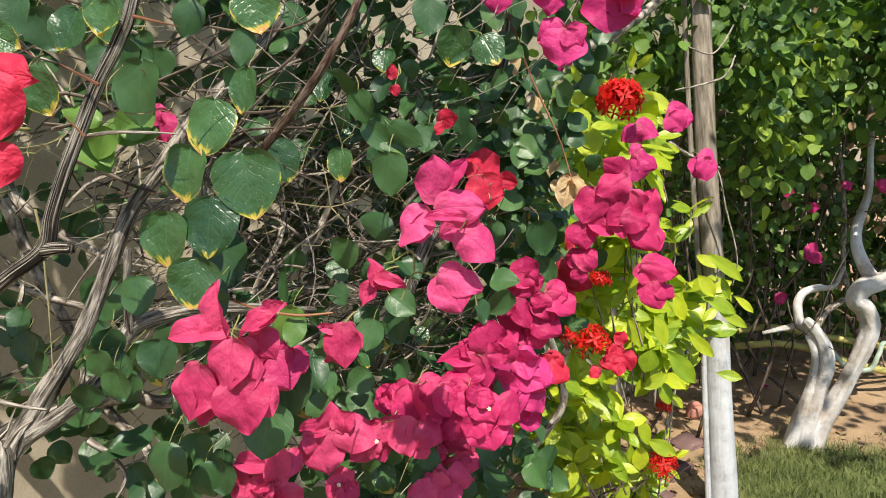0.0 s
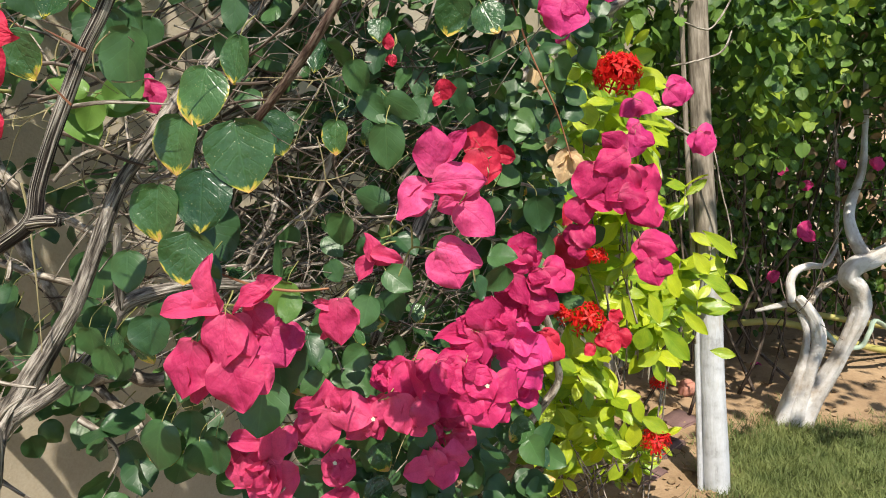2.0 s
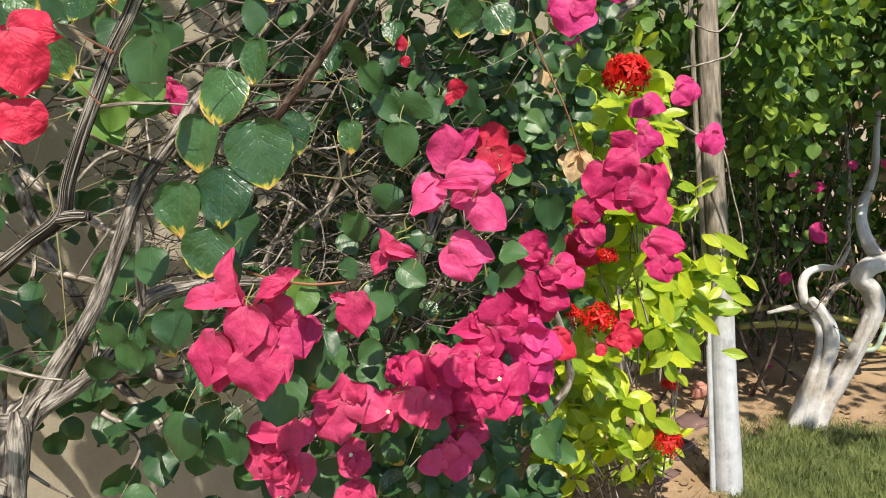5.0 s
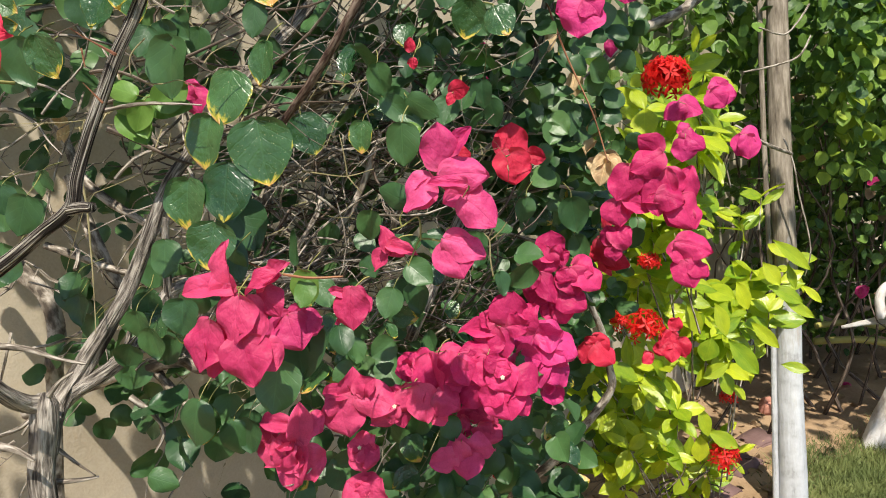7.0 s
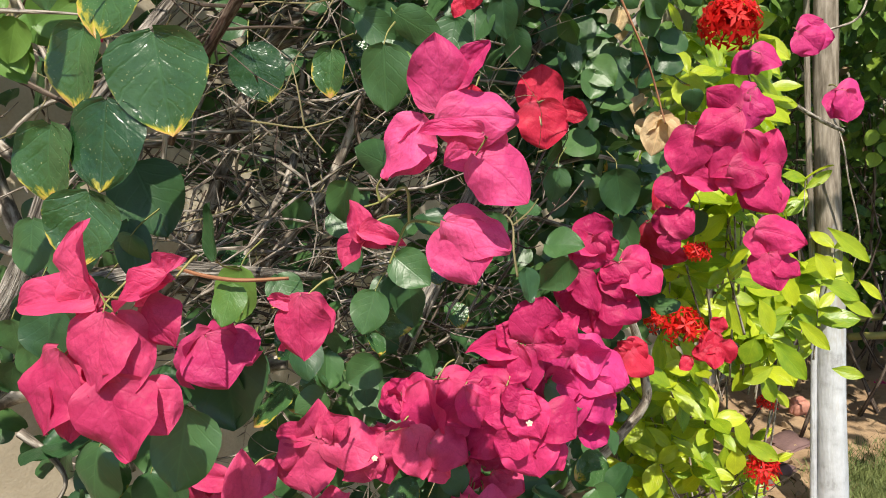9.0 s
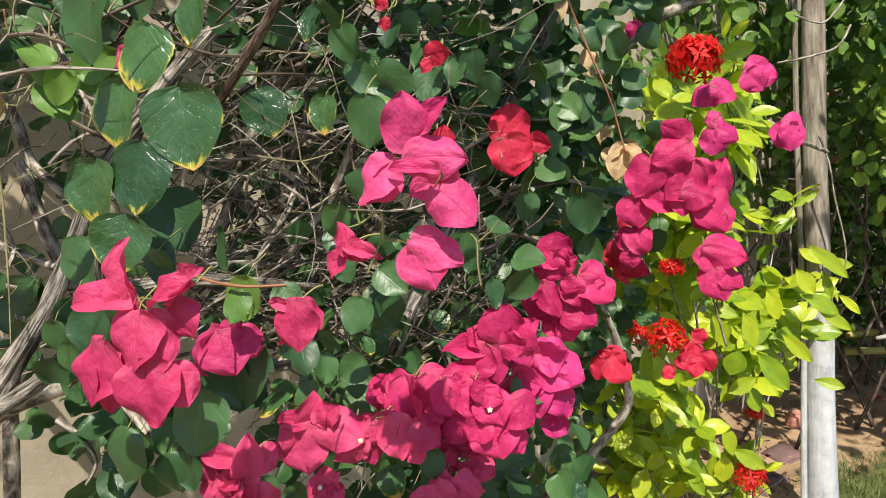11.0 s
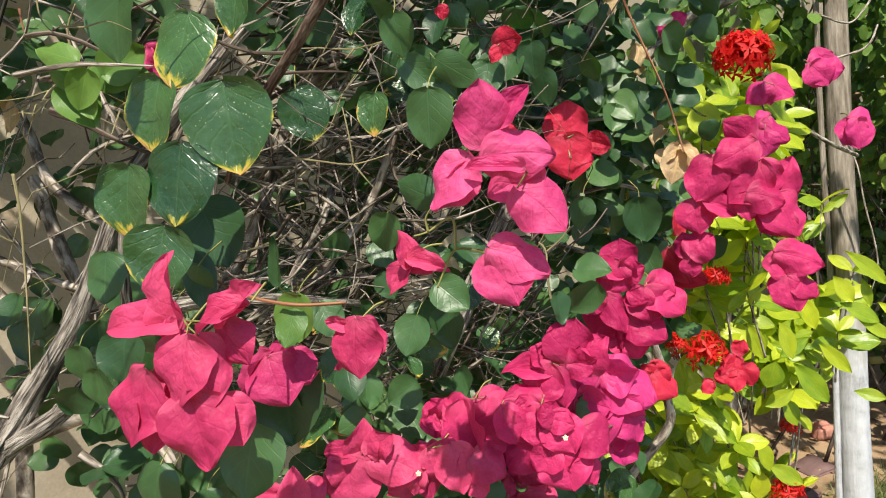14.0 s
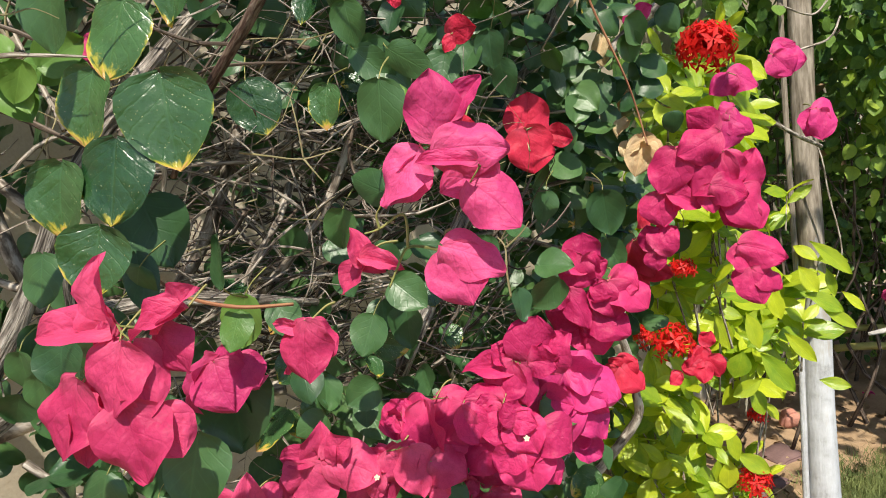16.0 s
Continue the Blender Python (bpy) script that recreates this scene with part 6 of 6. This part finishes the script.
def thicket(name, boxes, mat, seed, apart=0.0):
    """A thicket of thin bare twigs with thorns; twigs thicker than apart are pieces of their own."""
    rng = random.Random(seed)
    heap = Heap()
    for (cx, cy, cz), (rx, ry, rz), n, rad, main in boxes:
        for _ in range(n):
            v = in_ball(rng)
            p = Vector((cx + v.x * rx, cy + v.y * ry, cz + v.z * rz)) - OB
            d = (Vector(main) * rng.choice((-1, 1)) + Vector((rng.gauss(0, 0.5), rng.gauss(0, 0.4), rng.gauss(0, 0.5)))).normalized()
            r = rad * (0.35 + 1.1 * rng.random() ** 2.2)
            step = rng.uniform(0.02, 0.06)
            pts = [p.copy()]
            for k in range(4):
                d = (d + Vector((rng.gauss(0, 0.28), rng.gauss(0, 0.28), rng.gauss(0, 0.28)))).normalized()
                p = p + d * step
                pts.append(p.copy())
            if any((q.x + OB.x > 0.15 and 0.95 < q.y + OB.y < 1.30) or (q.x + OB.x > -0.08 and q.y + OB.y < 0.97 and q.z < 1.34) for q in pts):
                continue
            own = Heap()
            own.add(tube(pts, [r, r * 0.9, r * 0.8, r * 0.65, r * 0.35], 5, 0, 0, 2))
            for q in pts[1:4]:
                if rng.random() < 0.7:
                    e = (d.orthogonal() + Vector((rng.gauss(0, 0.6), rng.gauss(0, 0.6), rng.gauss(0, 0.6)))).normalized()
                    L = rng.uniform(0.008, 0.022)
                    own.add(tube([q, q + e * L * 0.5, q + e * L], [0.0011, 0.0008, 0.0002], 4, 0, 0, 1))
            if apart and r > apart:
                put("twig", own.mesh("twig", mat), shrub)
            else:
                heap.add((np.concatenate(own.v), own.f, np.concatenate(own.u)))
    ob = put(name, heap.mesh(name, mat), shrub)
    ob["kind"] = "stuff"
    return ob


thicket("thicket", [
    ((-0.17, 1.10, 1.30), (0.26, 0.13, 0.22), 150, 0.0021, (1, 0.3, 0.1)),
    ((-0.12, 1.22, 1.18), (0.30, 0.12, 0.22), 70, 0.0026, (0.9, 0.2, 0.4)),
    ((-0.18, 1.14, 1.30), (0.24, 0.10, 0.20), 34, 0.0045, (0.9, 0.3, 0.3)),
    ((-0.45, 1.0, 1.25), (0.28, 0.22, 0.30), 34, 0.0030, (0.6, 0.3, 0.7)),
    ((-0.34, 1.02, 1.55), (0.32, 0.2, 0.22), 55, 0.0022, (0.9, 0.2, 0.4)),
    ((-0.02, 1.12, 1.12), (0.26, 0.16, 0.22), 110, 0.0016, (0.8, 0.4, 0.2)),
    ((-0.02, 1.12, 1.55), (0.24, 0.12, 0.18), 90, 0.0015, (1, 0.3, 0.3)),
    ((-0.02, 0.93, 1.56), (0.20, 0.08, 0.12), 40, 0.0011, (0.9, 0.1, 0.3)),
    ((-0.30, 0.95, 1.0), (0.35, 0.25, 0.3), 30, 0.0022, (0.5, 0.3, 0.8)),
    ((0.04, 1.55, 0.50), (0.15, 0.22, 0.30), 20, 0.0024, (0.3, 0.3, 0.9)),
], TWIG, 41, 0.0011)
thicket("dark_thicket", [
    ((-0.17, 1.12, 1.32), (0.28, 0.14, 0.24), 170, 0.0022, (1, 0.3, 0.2)),
    ((-0.30, 0.90, 1.58), (0.30, 0.2, 0.2), 50, 0.0022, (0.9, 0.2, 0.4)),
    ((0.42, 2.40, 0.24), (0.30, 0.22, 0.20), 60, 0.0035, (0.7, 0.3, 0.5)),
    ((0.04, 1.06, 1.45), (0.22, 0.12, 0.25), 50, 0.0014, (1, 0.3, 0.3)),
], TWIG_DARK, 42, 0.0012)
thicket("tendril_mass", [
    ((-0.05, 0.96, 1.40), (0.22, 0.10, 0.20), 30, 0.0006, (0.8, 0.1, 0.4)),
    ((0.13, 1.06, 1.40), (0.11, 0.08, 0.18), 22, 0.0005, (0.8, 0.1, 0.5)),
    ((-0.30, 0.92, 1.45), (0.16, 0.10, 0.20), 22, 0.0006, (0.8, 0.1, 0.5)),
    ((-0.12, 1.0, 1.10), (0.26, 0.10, 0.14), 26, 0.0006, (0.8, 0.1, 0.4)),
], STALK_PALE, 43)
for k, (a, way, r) in enumerate((((-0.150, 0.578, 1.578), (0.034, 0.004, -0.008), 0.0016), ((-0.176, 0.570, 1.528), (-0.030, 0.002, 0.016), 0.0016), ((-0.186, 0.562, 1.49), (-0.012, -0.006, 0.016), 0.0011))):
    p, w = Vector(a) - OB, Vector(way)
    limb("thorn", [p, p + w * 0.5, p + w], [r, r * 0.6, 0.0002], STALK_RED, shrub, 6, 0, k)
GREY_LIMBS = (
    ([(-0.80, 1.2, 1.75), (-0.732, 1.169, 1.576), (-0.698, 1.167, 1.514), (-0.661, 1.166, 1.460), (-0.609, 1.134, 1.387), (-0.556, 1.119, 1.348), (-0.45, 1.09, 1.30)], 0.0095),
    ([(-0.632, 1.139, 1.386), (-0.595, 1.123, 1.301), (-0.555, 1.102, 1.245), (-0.529, 1.099, 1.193), (-0.50, 1.1, 1.1)], 0.010),
    ([(-0.95, 1.24, 1.30), (-0.862, 1.239, 1.226), (-0.785, 1.245, 1.156), (-0.762, 1.236, 1.072), (-0.768, 1.222, 0.995), (-0.782, 1.194, 0.6), (-0.79, 1.18, 0.0)], 0.018),
    ([(-0.70, 1.06, 1.0), (-0.578, 1.074, 1.057), (-0.496, 1.063, 1.083), (-0.406, 1.042, 1.108), (-0.357, 1.042, 1.098), (-0.2, 1.08, 1.12)], 0.013),
    ([(-0.456, 1.055, 1.082), (-0.416, 1.032, 1.060), (-0.378, 1.009, 1.039), (-0.373, 1.006, 1.0)], 0.007),
    ([(-0.60, 1.02, 1.29), (-0.486, 1.016, 1.255), (-0.430, 1.017, 1.245), (-0.350, 1.020, 1.240), (-0.24, 1.05, 1.25)], 0.0055),
    ([(-0.42, 1.05, 1.1), (-0.30, 1.1, 1.3), (-0.24, 1.15, 1.48), (-0.1, 1.2, 1.7)], 0.009),
    ([(-0.25, 1.06, 1.20), (-0.16, 1.05, 1.30), (-0.12, 1.06, 1.36), (-0.09, 1.08, 1.45)], 0.006))
for k, (pts, r) in enumerate(GREY_LIMBS):
    limb("limb", shifted(pts, OB), [r * (1.1 - 0.5 * i / len(pts)) for i in range(len(pts))], TWIG, shrub, 10, 0.25, 50 + k)


def filler(boxes, seed, name, mats):
    """Leaves spread through parts of the shrub, each a piece of its own."""
    rng = random.Random(seed)
    for (cx, cy, cz), (rx, ry, rz), n, lo, hi in boxes:
        for _ in range(n):
            v = in_ball(rng)
            p = Vector((cx + v.x * rx, cy + v.y * ry, cz + v.z * rz)) - OB
            s = rng.uniform(lo, hi)
            m = Matrix.Translation(p) @ lean(rng, LIGHTWARD, 0.55, 0.7) @ Matrix.Diagonal((s * rng.uniform(0.8, 1.0), s, s, 1))
            put(name, rng.choice(LEAVES[rng.choice(mats).name]), shrub, m)


filler([
    ((-0.03, 0.97, 1.55), (0.17, 0.14, 0.12), 46, 0.026, 0.040),
    ((0.10, 1.20, 1.46), (0.16, 0.07, 0.18), 64, 0.026, 0.040),
    ((-0.24, 0.90, 1.06), (0.15, 0.12, 0.14), 34, 0.036, 0.052),
    ((-0.08, 1.02, 1.26), (0.20, 0.06, 0.13), 12, 0.026, 0.038),
    ((0.01, 0.94, 1.22), (0.17, 0.10, 0.14), 40, 0.028, 0.042),
    ((0.05, 1.04, 1.00), (0.18, 0.14, 0.14), 50, 0.034, 0.046),
    ((0.20, 1.28, 1.40), (0.09, 0.10, 0.17), 22, 0.030, 0.042),
], 61, "leaf", [LEAF, LEAF, LEAF, LEAF_SCORCHED])
hedge_leaves("leaf_mass", [
    ((0.02, 1.20, 1.60), (0.28, 0.15, 0.24), 330, 0.026, 0.040),
    ((0.10, 1.28, 1.30), (0.15, 0.16, 0.30), 190, 0.030, 0.045),
    ((-0.45, 1.05, 1.65), (0.40, 0.22, 0.20), 120, 0.040, 0.055),
    ((-0.40, 1.15, 1.18), (0.30, 0.16, 0.25), 55, 0.035, 0.05),
    ((-0.06, 1.15, 0.95), (0.26, 0.20, 0.22), 170, 0.035, 0.05),
    # the next five hang out of view, added to shade the wall and wood
    ((-0.15, 1.10, 1.92), (0.65, 0.32, 0.18), 330, 0.04, 0.06),
    ((-0.60, 1.35, 2.35), (0.95, 0.50, 0.38), 1050, 0.045, 0.065),
    ((0.15, 1.60, 2.40), (0.55, 0.45, 0.32), 420, 0.045, 0.065),
    ((-1.3, 0.9, 2.1), (0.6, 0.5, 0.5), 300, 0.045, 0.065),
    ((-0.935, 0.63, 2.15), (0.50, 0.36, 0.24), 520, 0.045, 0.065),
    ((-0.10, 1.0, 0.55), (0.38, 0.3, 0.30), 190, 0.04, 0.06),
    ((-0.20, 1.30, 1.35), (0.30, 0.12, 0.30), 70, 0.035, 0.05),
    ((-0.10, 1.42, 1.30), (0.34, 0.14, 0.36), 240, 0.032, 0.048),
    # two more unseen masses overhead, added to shade wall and twigs
    ((-0.55, 1.12, 1.98), (0.42, 0.30, 0.20), 150, 0.04, 0.06),
    ((-0.10, 0.98, 1.80), (0.30, 0.22, 0.10), 120, 0.035, 0.05),
    ((0.08, 1.75, 1.25), (0.26, 0.20, 0.45), 300, 0.032, 0.048),
    ((0.20, 1.72, 1.14), (0.10, 0.10, 0.26), 70, 0.030, 0.042),
    ((-0.08, 1.40, 0.70), (0.16, 0.20, 0.35), 110, 0.03, 0.045),
    ((0.12, 1.85, 0.78), (0.12, 0.12, 0.24), 70, 0.03, 0.042),
    ((0.18, 2.35, 0.42), (0.20, 0.18, 0.28), 80, 0.03, 0.045),
    ((-0.64, 1.22, 1.04), (0.15, 0.08, 0.12), 34, 0.035, 0.05),
    ((-0.75, 1.30, 1.45), (0.25, 0.10, 0.20), 40, 0.035, 0.05),
], LEAF_SHAPES, LEAF_MASS, shrub, OB, 62)["kind"] = "stuff"


# ---- the ixora shrub ----
OX = Vector((0.6, 2.3, 0.0))
ixora = thing("ixora_shrub", "ixora shrub with glossy yellow-green leaves and red flower heads", "shrub", at=OX)
IX_LEAVES = [mesh_of("leaf", v, f, IXORA_LEAF, u) for v, f, u in IXORA_SHAPES]


def ixora_shrub():
    rng = random.Random(71)
    heap = Heap()
    for (cx, cy, cz), (rx, ry, rz), n in (
            ((0.34, 2.25, 0.52), (0.13, 0.12, 0.22), 14), ((0.57, 2.60, 0.33), (0.20, 0.16, 0.22), 9), ((0.75, 2.69, 0.28), (0.08, 0.06, 0.06), 3), ((0.60, 2.46, 0.82), (0.24, 0.18, 0.22), 28),
            ((0.85, 2.83, 0.92), (0.16, 0.14, 0.24), 10), ((0.42, 1.99, 1.29), (0.13, 0.16, 0.26), 30), ((0.40, 2.16, 0.62), (0.12, 0.14, 0.2), 14), ((0.38, 2.34, 1.01), (0.12, 0.12, 0.2), 18), ((0.45, 2.23, 1.42), (0.15, 0.12, 0.22), 14)):
        for _ in range(n):
            v = in_ball(rng)
            tip = Vector((cx + v.x * rx, cy + v.y * ry, cz + v.z * rz)) - OX
            foot = Vector((tip.x * 0.35 + rng.gauss(0, 0.03), tip.y * 0.3 + 0.08, max(0.0, tip.z - rng.uniform(0.35, 0.7))))
            mid = (tip + foot) / 2 + Vector((rng.gauss(0, 0.03), rng.gauss(0, 0.03), 0.02))
            heap.add(tube([foot if rng.random() < 0.1 else mid * 0.6 + tip * 0.4, mid * 0.4 + tip * 0.6, tip], [0.0032, 0.0026, 0.002], 5, 0, 0, 4))
            up = (tip - mid).normalized()
            for ring in range(2):
                at = tip - up * (0.035 * ring)
                k = rng.randint(3, 4)
                a0 = rng.uniform(0, 6.28)
                for j in range(k):
                    a = a0 + j * 6.283 / k + rng.gauss(0, 0.2)
                    out = Vector((math.cos(a), 0.7 * math.sin(a) - 0.1, rng.uniform(-0.6, 1.3) - 0.35 * ring)).normalized()
                    nrm = (Vector((rng.gauss(0, 0.4), rng.gauss(0, 0.4), 0.25)) + LIGHTWARD - out * 0.2).normalized()
                    nrm = (nrm - out * nrm.dot(out)).normalized()
                    s = rng.uniform(0.055, 0.108)
                    m = Matrix((out.cross(nrm), out, nrm)).transposed().to_4x4() @ Matrix.Diagonal((s * rng.uniform(0.95, 1.3), s, s, 1))
                    m.translation = at
                    put("leaf", rng.choice(IX_LEAVES), ixora, m)
    put("branch_mass", heap.mesh("branch_mass", TWIG), ixora)["kind"] = "stuff"


ixora_shrub()


for rows in (IX_BRIGHT_A, IX_BRIGHT_B, IX_BRIGHT_C, IX_BRIGHT_D):
    for k, r in enumerate(rows):
        put("leaf", IX_LEAVES[(1, 3, 2)[k % 3]], ixora, Matrix.Translation(-OX) @ between(r[:3], r[3:6], r[6] * 2.35, r[7], 0.5))


# the bright whorl beside the tall flower head
for row in ((0.49, 2.2, 1.582, 0.578, 2.18, 1.607, 0.059), (0.502, 2.2, 1.624, 0.509, 2.18, 1.689, 0.030), (0.517, 2.2, 1.628, 0.558, 2.18, 1.665, 0.030),
            (0.372, 2.2, 1.571, 0.342, 2.18, 1.643, 0.029), (0.378, 2.2, 1.564, 0.343, 2.18, 1.544, 0.050)):
    put("leaf", IX_LEAVES[2], ixora, Matrix.Translation(-OX) @ between(row[:3], row[3:6], row[6] * 1.9, 8))


def floret():
    """One tubular flower with four narrow petals, along +Z."""
    h = Heap()
    h.add(tube([(0, 0, 0), (0, 0, 0.5), (0, 0, 1)], [0.02, 0.022, 0.035], 4, 0, 0, 1))
    for k in range(4):
        v, f, u = blade(elliptic, 0.48, 0.16, 2, 2, 0, 0.12, 0.05, 0, k)
        h.add((v, f, u), Matrix.Translation((0, 0, 1)) @ Matrix.Rotation(k * math.pi / 2, 4, "Z") @ Matrix.Rotation(0.15, 4, "X"))
    return np.concatenate(h.v), h.f, np.concatenate(h.u)


FLORET = floret()
for k, (x, y, z, size, wide, turn) in enumerate(IX_HEADS):
    rng = random.Random(300 + k)
    heap = Heap()
    foot = Vector((x, y, z - size * 0.12)) - OX
    for _ in range(170 if k == 0 else 60):
        d = Vector((rng.gauss(0, 0.7), rng.gauss(0, 0.6), rng.uniform(-0.35, 1.1))).normalized()
        m = d.to_track_quat("Z", "Y").to_matrix().to_4x4() @ Matrix.Rotation(rng.uniform(0, 1.5), 4, "Z") @ Matrix.Scale(size * rng.uniform(0.36, 0.80), 4)
        m.translation = foot
        heap.add(FLORET, m)
    put("flower_head", heap.mesh("flower_head", IXORA_RED), ixora, None, "domed head of small red florets")
